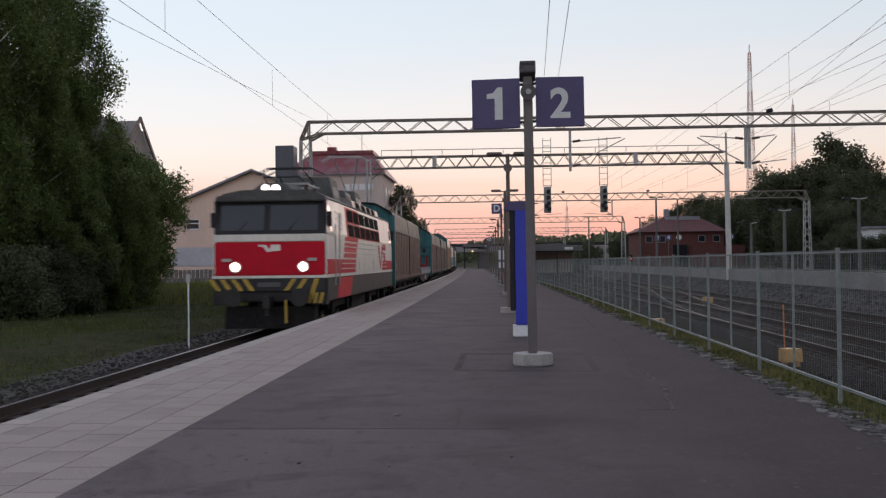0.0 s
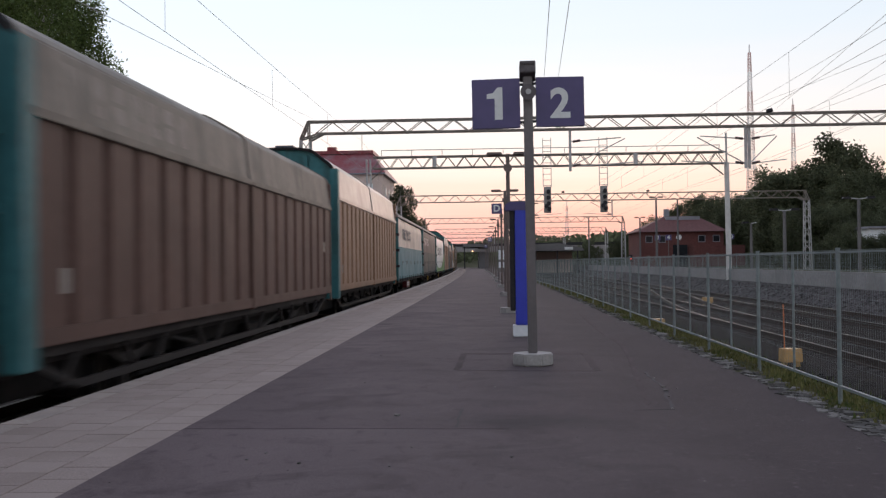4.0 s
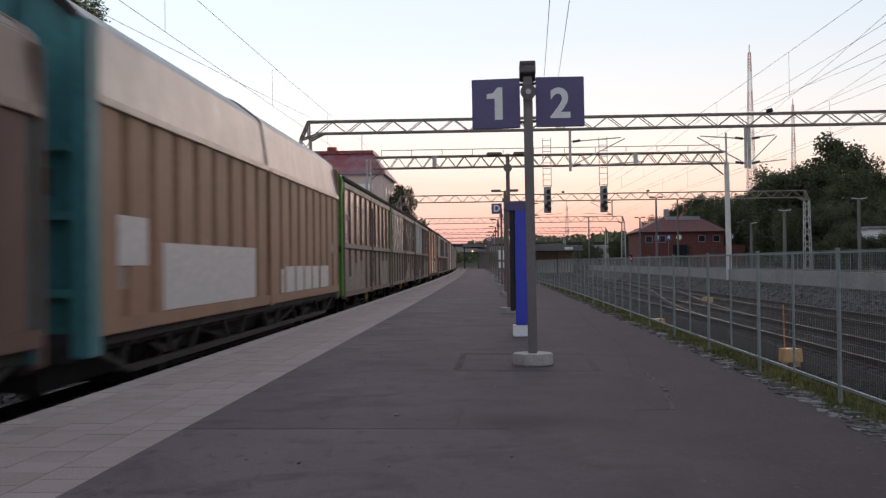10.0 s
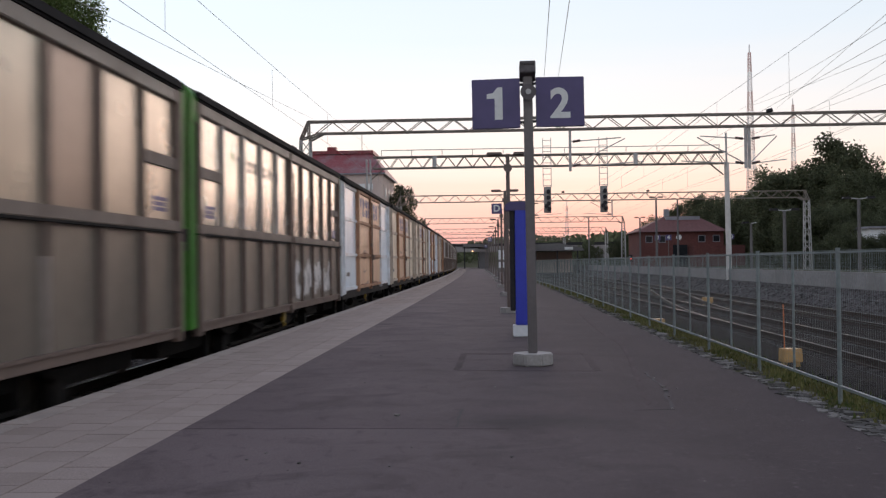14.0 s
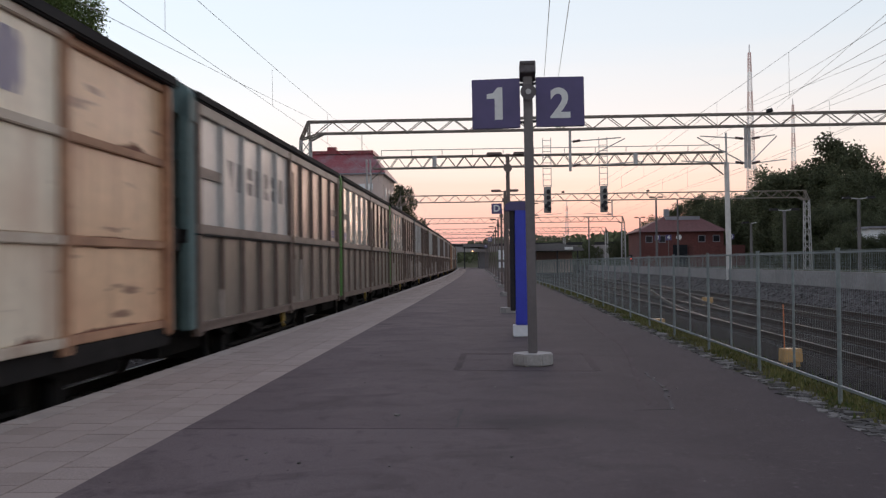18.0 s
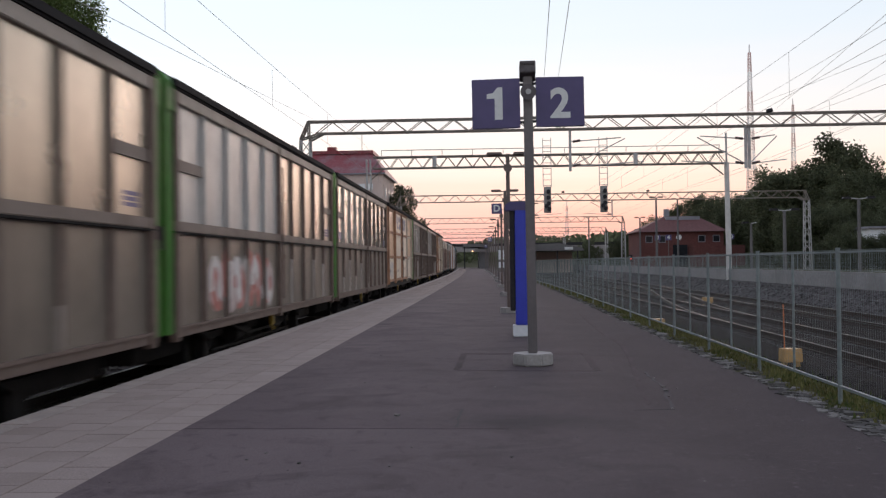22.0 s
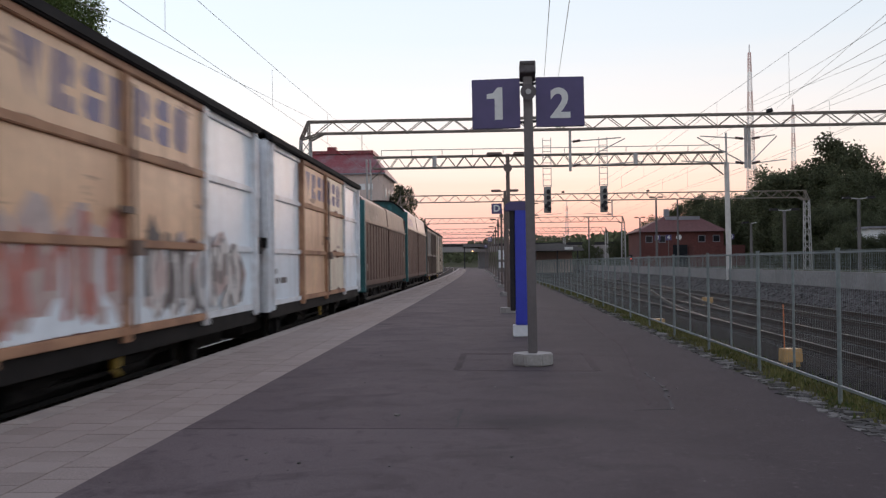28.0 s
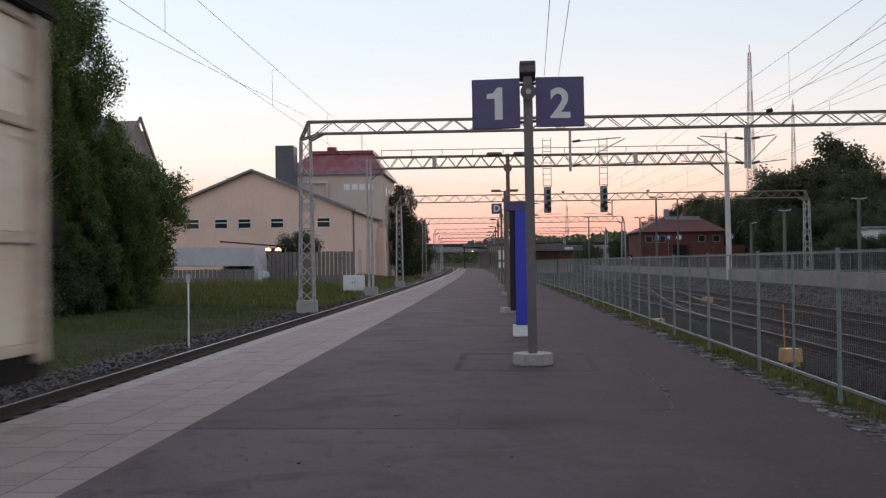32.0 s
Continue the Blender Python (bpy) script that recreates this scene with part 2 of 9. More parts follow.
cable_mat = material("copper_cable", (0.27, 0.25, 0.24), 0.6, 0.3, grain=(4, 0.1))
insulator_mat = material("brown_insulator", (0.06, 0.03, 0.022), 0.3, grain=(20, 0.1))
lamp_glow = material("lamp_glow", (0.9, 0.85, 0.7), 0.4, emit=((1.0, 0.82, 0.6), 9.0))
headlight_glow = material("headlight_glow", (1, 0.95, 0.9), 0.3, emit=((1.0, 0.86, 0.78), 5.0))
lamp_red = material("red_lamp", (0.8, 0.05, 0.03), 0.4, emit=((1.0, 0.06, 0.03), 3.0))
lamp_amber = material("amber_bulbs", (0.9, 0.5, 0.2), 0.4, emit=((1.0, 0.38, 0.14), 9.0))
plaster = material("beige_plaster", (0.78, 0.56, 0.455), 0.9, grain=(6, 0.05), stain=(0.35, (0.68, 0.48, 0.39), 0.5), streak=((0.56, 0.42, 0.34), 0.2), bump=(30, 0.01))
plaster_grey = material("grey_brown_plaster", (0.57, 0.45, 0.39), 0.9, grain=(6, 0.06), stain=(0.3, (0.47, 0.37, 0.32), 0.5), streak=((0.4, 0.32, 0.27), 0.25), bump=(30, 0.01))
roof_red = material("red_sheet_roof", (0.2, 0.045, 0.05), 0.5, 0.1, grain=(4, 0.15), stain=(0.45, (0.2, 0.13, 0.135), 0.9), streak=((0.26, 0.2, 0.2), 0.4), spec=0.15)
roof_grey = material("grey_sheet_roof", (0.2, 0.2, 0.22), 0.5, 0.2, grain=(4, 0.12))
brick_red = material("red_brick", (0.125, 0.05, 0.044), 0.85, grain=(5, 0.2), stain=(0.4, (0.09, 0.042, 0.037), 0.5), bump=(18, 0.02), spec=0.15)
roof_tile = material("dull_red_roof", (0.11, 0.05, 0.047), 0.75, grain=(3, 0.2), spec=0.15)
window_glass = material("window_glass", (0.02, 0.022, 0.026), 0.08, grain=(2, 0.1), spec=0.5)
window_pale = material("pale_window", (0.75, 0.75, 0.72), 0.25, grain=(2, 0.06))
wood_grey = material("grey_fence_wood", (0.17, 0.15, 0.14), 0.85, grain=(10, 0.25), streak=((0.1, 0.085, 0.08), 0.5), tint=0.15)
leaf_mat = leafy("birch_leaf", (0.105, 0.145, 0.045), 0.55, grain=(0.9, 0.3), tint=0.1, spec=0.2)
leaf_mat_2 = leafy("maple_leaf", (0.11, 0.145, 0.048), 0.55, grain=(0.7, 0.3), tint=0.1, spec=0.2)
leaf_far = leafy("far_leaf", (0.085, 0.094, 0.053), 0.7, grain=(0.25, 0.3), tint=0.2, spec=0.12)
bark = material("bark", (0.09, 0.07, 0.055), 0.9, grain=(12, 0.3), bump=(25, 0.02))
birch_bark = material("birch_bark", (0.5, 0.46, 0.42), 0.8, grain=(3, 0.15), stain=(4, (0.05, 0.045, 0.04), 0.9))
yellow_box = material("yellow_paint", (0.48, 0.29, 0.115), 0.5, grain=(14, 0.12), stain=(3, (0.38, 0.22, 0.08), 0.4))
orange_rod = material("orange_rod", (0.6, 0.17, 0.05), 0.5, grain=(14, 0.1))

# rolling stock
teal = material("teal_paint", (0.048, 0.155, 0.165), 0.5, grain=(9, 0.12), stain=(1.3, (0.03, 0.09, 0.09), 0.6), streak=((0.04, 0.05, 0.045), 0.5), spec=0.15)
teal_pale = material("pale_teal_paint", (0.115, 0.175, 0.17), 0.55, grain=(9, 0.12), stain=(1.3, (0.075, 0.1, 0.097), 0.6), streak=((0.06, 0.06, 0.052), 0.5), spec=0.12)
green_end = material("green_paint", (0.054, 0.2, 0.026), 0.5, grain=(9, 0.14), stain=(1.3, (0.04, 0.1, 0.025), 0.6), streak=((0.03, 0.035, 0.02), 0.5), spec=0.15)
brown_wall = material("brown_sheet", (0.108, 0.063, 0.051), 0.6, grain=(8, 0.1), stain=(0.9, (0.074, 0.047, 0.039), 0.6), streak=((0.14, 0.093, 0.073), 0.4), tint=0.08, spec=0.14)
tan_wall = material("tan_sheet", (0.238, 0.136, 0.083), 0.58, grain=(8, 0.1), stain=(0.9, (0.165, 0.1, 0.066), 0.6), streak=((0.28, 0.186, 0.125), 0.35), tint=0.05, spec=0.2)
hood_grey = material("dirty_hood", (0.225, 0.195, 0.166), 0.6, 0.05, grain=(7, 0.12), stain=(1.1, (0.125, 0.108, 0.093), 0.85), streak=((0.09, 0.075, 0.064), 0.6), spec=0.12)
hood_silver = material("silver_hood", (0.25, 0.23, 0.212), 0.42, 0.35, grain=(7, 0.1), stain=(0.7, (0.165, 0.145, 0.13), 0.75), streak=((0.15, 0.13, 0.112), 0.7))
under_mat = material("grimy_underframe", (0.013, 0.012, 0.012), 0.85, 0.1, grain=(8, 0.35), stain=(1.6, (0.026, 0.021, 0.019), 0.5), spec=0.15)
under_pale = material("dusty_girder", (0.03, 0.027, 0.027), 0.75, 0.1, grain=(8, 0.25), stain=(1.6, (0.045, 0.04, 0.037), 0.6), spec=0.15)
wheel_steel = material("wheel_steel", (0.1, 0.085, 0.075), 0.55, 0.7, grain=(12, 0.2))
alu_bright = material("bright_aluminium", (0.6, 0.585, 0.525), 0.25, 0.78, grain=(5, 0.05), stain=(0.8, (0.48, 0.45, 0.39), 0.55), streak=((0.33, 0.28, 0.225), 0.4), tint=0.06)
# same sheet as alu_bright; mirrored dusk sky is put into these two base colours
alu_bronze = material("bronze_aluminium", (0.32, 0.24, 0.19), 0.36, 0.6, grain=(5, 0.09), stain=(0.8, (0.23, 0.165, 0.13), 0.6), streak=((0.18, 0.13, 0.1), 0.45), tint=0.08)
alu_gold = material("sky_gold_aluminium", (0.52, 0.45, 0.36), 0.3, 0.7, grain=(5, 0.08), stain=(0.8, (0.37, 0.305, 0.24), 0.6), streak=((0.23, 0.17, 0.135), 0.4), tint=0.07)
alu_dull = material("dull_aluminium", (0.215, 0.182, 0.148), 0.42, 0.5, grain=(5, 0.1), stain=(0.8, (0.152, 0.124, 0.099), 0.6), streak=((0.125, 0.096, 0.077), 0.5), tint=0.09)
grey_white = material("chalky_grey_paint", (0.47, 0.46, 0.435), 0.4, 0.1, grain=(6, 0.07), stain=(0.9, (0.36, 0.33, 0.305), 0.6), streak=((0.29, 0.25, 0.22), 0.5), tint=0.05, spec=0.4)
rib_mat = material("grimy_rib", (0.16, 0.118, 0.098), 0.6, 0.1, grain=(8, 0.15), stain=(1.4, (0.1, 0.074, 0.062), 0.6), tint=0.08, spec=0.2)
rail_beige = material("beige_frame", (0.225, 0.18, 0.15), 0.6, grain=(8, 0.12), stain=(1.4, (0.14, 0.1, 0.08), 0.7), spec=0.15)
roof_dark = material("dark_roof_sheet", (0.022, 0.021, 0.022), 0.8, grain=(6, 0.25), stain=(0.9, (0.04, 0.038, 0.037), 0.6), spec=0.06)
ply_orange = material("orange_plywood", (0.72, 0.47, 0.285), 0.42, grain=(7, 0.1), stain=(0.8, (0.58, 0.31, 0.19), 0.7), streak=((0.3, 0.13, 0.075), 0.55), tint=0.08, spec=0.35, peel=((0.17, 0.075, 0.055), 0.8, 0.63))
ply_cream = material("cream_plywood", (0.77, 0.67, 0.52), 0.42, grain=(7, 0.08), stain=(0.8, (0.62, 0.45, 0.32), 0.7), streak=((0.36, 0.2, 0.13), 0.5), tint=0.06, spec=0.35, peel=((0.2, 0.1, 0.07), 0.75, 0.66))
ply_white = material("white_plywood", (0.84, 0.905, 0.955), 0.35, grain=(7, 0.05), stain=(0.9, (0.7, 0.73, 0.74), 0.5), streak=((0.47, 0.45, 0.43), 0.3), tint=0.04, spec=0.5)
frame_rust = material("rusty_frame", (0.43, 0.24, 0.145), 0.65, grain=(8, 0.18), stain=(1.4, (0.2, 0.1, 0.07), 0.85), spec=0.15)
frame_white = material("white_frame", (0.77, 0.79, 0.81), 0.45, grain=(8, 0.1), stain=(1.8, (0.4, 0.3, 0.25), 0.5), spec=0.35)
frame_cream = material("cream_frame", (0.55, 0.47, 0.38), 0.55, grain=(8, 0.1), stain=(1.8, (0.3, 0.18, 0.12), 0.6), spec=0.15)
letter_blue = material("faded_blue_paint", (0.13, 0.12, 0.24), 0.55, grain=(10, 0.15), stain=(3, (0.28, 0.22, 0.24), 0.5))
letter_grey = material("grey_lettering", (0.075, 0.07, 0.075), 0.5, grain=(10, 0.1))
letter_slate = material("worn_slate_mark", (0.06, 0.06, 0.085), 0.6, grain=(9, 0.2), stain=(2.0, (0.12, 0.11, 0.12), 0.5))
letter_green = material("green_lettering", (0.1, 0.3, 0.06), 0.5, grain=(10, 0.1))
letter_faint = material("worn_pale_lettering", (0.27, 0.235, 0.205), 0.6, grain=(10, 0.15), stain=(4, (0.2, 0.168, 0.142), 0.9), spec=0.15)
letter_pale = material("pale_lettering", (0.42, 0.4, 0.38), 0.55, grain=(10, 0.15))
tarp_cream = material("cream_tarpaulin", (0.7, 0.585, 0.48), 0.5, grain=(5, 0.08), stain=(0.8, (0.38, 0.3, 0.24), 0.7), streak=((0.35, 0.28, 0.22), 0.35), bump=(2, 0.03), spec=0.3)
tarp_teal = material("teal_tarpaulin", (0.075, 0.2, 0.22), 0.5, grain=(5, 0.1), stain=(0.8, (0.2, 0.3, 0.32), 0.5), bump=(2, 0.03), spec=0.15)
tarp_grey = material("sooty_tarpaulin", (0.082, 0.07, 0.063), 0.5, grain=(5, 0.12), stain=(0.8, (0.115, 0.099, 0.087), 0.6), streak=((0.15, 0.13, 0.115), 0.3), bump=(2, 0.03), spec=0.2)
tarp_dark = material("dark_green_tarpaulin", (0.022, 0.042, 0.039), 0.5, grain=(5, 0.12), stain=(0.8, (0.04, 0.056, 0.052), 0.6), bump=(2, 0.03), spec=0.2)
tarp_white = material("white_tarpaulin", (0.93, 0.9, 0.86), 0.33, grain=(5, 0.04), stain=(0.8, (0.76, 0.72, 0.67), 0.5), bump=(2, 0.02), spec=0.5)
tarp_roof = material("weathered_roof_canvas", (0.4, 0.345, 0.3), 0.6, grain=(5, 0.12), stain=(0.9, (0.2, 0.17, 0.15), 0.7), bump=(2, 0.03), spec=0.2)
tarp_green = material("green_tarpaulin", (0.1, 0.225, 0.05), 0.4, grain=(5, 0.08), stain=(0.8, (0.17, 0.28, 0.11), 0.5), bump=(2, 0.03), spec=0.3)
scrawl_white = material("white_spray", (0.62, 0.58, 0.55), 0.6, grain=(8, 0.15))
scrawl_pink = material("red_spray", (0.45, 0.16, 0.13), 0.6, grain=(8, 0.2))
scrawl_fill = material("pale_pink_spray", (0.5, 0.4, 0.37), 0.6, grain=(4, 0.2), stain=(1.5, (0.42, 0.22, 0.2), 0.6))
scrawl_dark = material("dark_spray", (0.1, 0.085, 0.085), 0.6, grain=(8, 0.2))
loco_red = material("loco_red", (0.5, 0.012, 0.028), 0.5, grain=(8, 0.06), stain=(1.4, (0.36, 0.014, 0.026), 0.5), spec=0.1)
loco_cream = material("loco_cream", (0.74, 0.69, 0.62), 0.38, grain=(8, 0.05), stain=(1.2, (0.52, 0.47, 0.41), 0.5), streak=((0.36, 0.3, 0.26), 0.35), spec=0.3)
loco_grey = material("loco_grey", (0.034, 0.032, 0.034), 0.55, grain=(8, 0.12), stain=(1.2, (0.06, 0.055, 0.052), 0.5), spec=0.12)
loco_roof = material("loco_roof", (0.1, 0.098, 0.094), 0.65, 0.05, grain=(8, 0.15), stain=(1.4, (0.06, 0.057, 0.054), 0.6), spec=0.12)
alu_pale = material("pale_worn_metal", (0.4, 0.36, 0.33), 0.45, 0.5, grain=(6, 0.12), stain=(1.2, (0.24, 0.2, 0.17), 0.7), tint=0.1)
rust_peel = material("peeled_rusty_paint", (0.17, 0.08, 0.06), 0.85, grain=(14, 0.3), stain=(5, (0.33, 0.18, 0.12), 0.6), spec=0.1)
ballast_oily = material("oily_ballast", (0.021, 0.018, 0.017), 0.95, grain=(3, 0.5), stain=(0.6, (0.034, 0.029, 0.027), 0.6), bump=(25, 0.04), spec=0.03)
cornice_grey = material("beige_grey_cornice", (0.3, 0.26, 0.225), 0.55, 0.1, grain=(6, 0.12), stain=(1.1, (0.17, 0.14, 0.115), 0.7), spec=0.2)
rail_dull = material("dull_railhead", (0.06, 0.053, 0.051), 0.55, 0.6, grain=(30, 0.15), spec=0.2)
sleeper_dark = material("oily_sleeper", (0.05, 0.044, 0.042), 0.9, grain=(20, 0.25), tint=0.3, spec=0.05)
louvre_black = material("louvre_black", (0.008, 0.006, 0.006), 0.9, grain=(20, 0.3), spec=0.04)
stake_red = material("stake_red", (0.2, 0.015, 0.018), 0.6, grain=(10, 0.2), spec=0.15)
box_red = material("dull_box_red", (0.075, 0.014, 0.016), 0.6, grain=(10, 0.2), stain=(1.5, (0.05, 0.022, 0.02), 0.6), spec=0.15)
hood_tan = material("brownish_hood", (0.2, 0.152, 0.122), 0.5, 0.15, grain=(7, 0.12), stain=(0.8, (0.13, 0.1, 0.082), 0.7), streak=((0.11, 0.085, 0.07), 0.5), spec=0.2)
dark_roof = material("dark_house_roof", (0.06, 0.052, 0.05), 0.7, grain=(4, 0.2))
house_paint = material("greyed_house_paint", (0.2, 0.175, 0.155), 0.7, grain=(6, 0.1), stain=(0.6, (0.15, 0.13, 0.12), 0.5))
shaft_sheet = material("blue_grey_sheet", (0.085, 0.088, 0.105), 0.5, 0.2, grain=(5, 0.12), streak=((0.06, 0.06, 0.07), 0.4))
asphalt_stain = material("dark_asphalt_joint", (0.07, 0.055, 0.057), 0.9, grain=(40, 0.3), stain=(2.0, (0.092, 0.072, 0.074), 1.0), spec=0.05)
tent_cloth = material("tent_cloth", (0.5, 0.49, 0.52), 0.6, grain=(3, 0.06), stain=(0.7, (0.4, 0.38, 0.39), 0.6))
hazard_yellow = material("hazard_yellow", (0.42, 0.27, 0.03), 0.5, grain=(10, 0.12), stain=(2, (0.2, 0.14, 0.03), 0.5))
buffer_mat = material("buffer_steel", (0.03, 0.028, 0.028), 0.5, 0.5, grain=(10, 0.2))


# ---- building helpers ----
class Shape:
    """A growing mesh: faces are added piece by piece, then made into mesh data."""

    def __init__(self):
        self.v, self.f = [], []

    def add(self, verts, faces):
        n = len(self.v)
        self.v += verts
        self.f += [tuple(i + n for i in q) for q in faces]
        return self

    def box(self, x0, x1, y0, y1, z0, z1):
        return self.add([(x0, y0, z0), (x1, y0, z0), (x1, y1, z0), (x0, y1, z0), (x0, y0, z1), (x1, y0, z1), (x1, y1, z1), (x0, y1, z1)],
                        [(0, 3, 2, 1), (4, 5, 6, 7), (0, 1, 5, 4), (1, 2, 6, 5), (2, 3, 7, 6), (3, 0, 4, 7)])

    def bar(self, p, q, w, h=None):
        """A square bar from p to q."""
        p, q = Vector(p), Vector(q)
        d = (q - p).normalized()
        side = d.cross(Vector((0, 0, 1)))
        side = Vector((1, 0, 0)) if side.length < 1e-3 else side.normalized()
        up = side.cross(d)
        a, b = side * (w / 2), up * ((h or w) / 2)
        return self.add([tuple(c + s * a + t * b) for c in (p, q) for s, t in ((-1, -1), (1, -1), (1, 1), (-1, 1))],
                        [(0, 1, 2, 3), (7, 6, 5, 4), (0, 4, 5, 1), (1, 5, 6, 2), (2, 6, 7, 3), (3, 7, 4, 0)])

    def cyl(self, p, q, r, n=10, r2=None):
        p, q = Vector(p), Vector(q)
        d = (q - p).normalized()
        a = d.orthogonal().normalized()
        b = d.cross(a)
        r2 = r if r2 is None else r2
        ring = [(a * math.cos(2 * math.pi * i / n) + b * math.sin(2 * math.pi * i / n)) for i in range(n)]
        return self.add([tuple(p + u * r) for u in ring] + [tuple(q + u * r2) for u in ring],
                        [(i, (i + 1) % n, n + (i + 1) % n, n + i) for i in range(n)] + [tuple(range(n))[::-1], tuple(range(n, 2 * n))])

    def prism_y(self, poly, y0, y1):
        """A polygon of (x, z), run along y."""
        n = len(poly)
        return self.add([(x, y0, z) for x, z in poly] + [(x, y1, z) for x, z in poly],
                        [(i, (i + 1) % n, n + (i + 1) % n, n + i) for i in range(n)] + [tuple(range(n))[::-1], tuple(range(n, 2 * n))])

    def prism_x(self, poly, x0, x1):
        """A polygon of (y, z), run along x."""
        n = len(poly)
        return self.add([(x0, y, z) for y, z in poly] + [(x1, y, z) for y, z in poly],
                        [(i, (i + 1) % n, n + (i + 1) % n, n + i) for i in range(n)] + [tuple(range(n))[::-1], tuple(range(n, 2 * n))])

    def prism_z(self, poly, z0, z1):
        n = len(poly)
        return self.add([(x, y, z0) for x, y in poly] + [(x, y, z1) for x, y in poly],
                        [(i, (i + 1) % n, n + (i + 1) % n, n + i) for i in range(n)] + [tuple(range(n))[::-1], tuple(range(n, 2 * n))])

    def mesh(self, name, mat, smooth=False, bevel=0.0):
        me = bpy.data.meshes.new(name)
        me.from_pydata(self.v, [], self.f)
        bm = bmesh.new()
        bm.from_mesh(me)
        bmesh.ops.recalc_face_normals(bm, faces=bm.faces)
        if bevel:
            bmesh.ops.bevel(bm, geom=[e for e in bm.edges if len(e.link_faces) == 2 and e.calc_face_angle(0) > 0.5], offset=bevel, segments=2, affect="EDGES", clamp_overlap=True)
        bm.to_mesh(me)
        bm.free()
        if smooth:
            me.shade_smooth()
        if mat:
            me.materials.append(mat)
        return me


MESHES = {}


def shared(key, make, mat, smooth=False, bevel=0.0):
    """Mesh data built once for each key and material."""
    k = (key, mat.name if mat else "")
    if k not in MESHES:
        MESHES[k] = make().mesh(key if isinstance(key, str) else str(key[0]), mat, smooth, bevel)
    return MESHES[k]


def thing(name, label, category, m=None, group="", kind=""):
    """An Empty at a thing's base."""
    ob = new(name)
    ob.empty_display_size = 0.3
    if m is not None:
        ob.matrix_basis = m
    return tagged(ob, label, category, group, kind)


def part(name, data, mat, parent, label="", at=None, turn=0.0, bevel=0.0, smooth=False):
    """One mesh object under a thing or a part."""
    me = data.mesh(name, mat, smooth, bevel) if isinstance(data, Shape) else data
    ob = new(name, me)
    ob.parent = parent
    if at is not None:
        ob.location = at
    if turn:
        ob.rotation_euler = (0, 0, turn)
    if label:
        ob["label"] = label
    return ob


def solid(name, data, mat, label, category, m=None, group="", kind="", bevel=0.0, smooth=False):
    """A thing that is one mesh."""
    me = data.mesh(name, mat, smooth, bevel) if isinstance(data, Shape) else data
    ob = new(name, me)
    if m is not None:
        ob.matrix_basis = m
    return tagged(ob, label, category, group, kind)


def bend(x, y):
    return x - y * y / (2 * RADIUS)


def along(x, y, z):
    """A pose on the bending line, x metres beside its axis."""
    return pose(bend(x, y), y, z, 0, 0, math.degrees(y / RADIUS))


def ribbon(sh, x0, x1, z0, z1, ys, closed=True):
    """A box-section strip that follows the line."""
    n = len(ys)
    vs = []
    for y in ys:
        vs += [(bend(x0, y), y, z0), (bend(x1, y), y, z0), (bend(x1, y), y, z1), (bend(x0, y), y, z1)]
    fs = [(0, 1, 2, 3), tuple(4 * (n - 1) + i for i in (3, 2, 1, 0))]
    for k in range(n - 1):
        for i in range(4):
            j = (i + 1) % 4
            fs.append((4 * k + i, 4 * k + 4 + i, 4 * k + 4 + j, 4 * k + j))
    return sh.add(vs, fs)


def steps(a, b, d):
    n = max(1, round((b - a) / d))
    return [a + (b - a) * i / n for i in range(n + 1)]


def text_shape(body, size, depth, mat):
    """Flat lettering as mesh data, centred, standing in the x-z plane and facing -y."""
    cu = bpy.data.curves.new("lettering", "FONT")
    cu.body, cu.size, cu.extrude, cu.align_x, cu.align_y, cu.offset = body, size, depth, "CENTER", "CENTER", size * 0.028
    ob = bpy.data.objects.new("lettering", cu)
    scene.collection.objects.link(ob)
    dep = bpy.context.evaluated_depsgraph_get()
    me = bpy.data.meshes.new_from_object(ob.evaluated_get(dep))
    me.transform(Euler((math.pi / 2, 0, 0)).to_matrix().to_4x4())
    bpy.data.objects.remove(ob)
    me.materials.clear()
    me.materials.append(mat)
    return me


# ---- ground, platform, tracks ----
def ground_height(x, y):
    """Flat yard, a wooded rise far to the right, low hills at the horizon."""
    bx = x + y * y / (2 * RADIUS) if abs(y) < 400 else x
    z = -0.86
    if bx > 17.6:
        z += 1.1 * min(1, (bx - 17.6) / 1.5)
    if bx > 34:
        t = min(1, (bx - 34) / 60) * min(1, max(0, (y - 40) / 160))
        z += 13 * t * t * (3 - 2 * t)
    r = math.hypot(x, y)
    if r > 450:
        z += min(26, (r - 450) * 0.03) * (0.6 + 0.4 * noise.noise((x * 0.004, y * 0.004, 0)))
    if bx < -8.6:
        z += 0.22 * min(1, (-8.6 - bx) / 3) + 0.10 * noise.noise((x * 0.5, y * 0.5, 3))
        z += 0.6 * min(1, max(0, (-10.3 - bx) / 3)) * min(1, max(0, (y - 44) / 18)) * min(1, max(0, (130 - y) / 20))
    return z


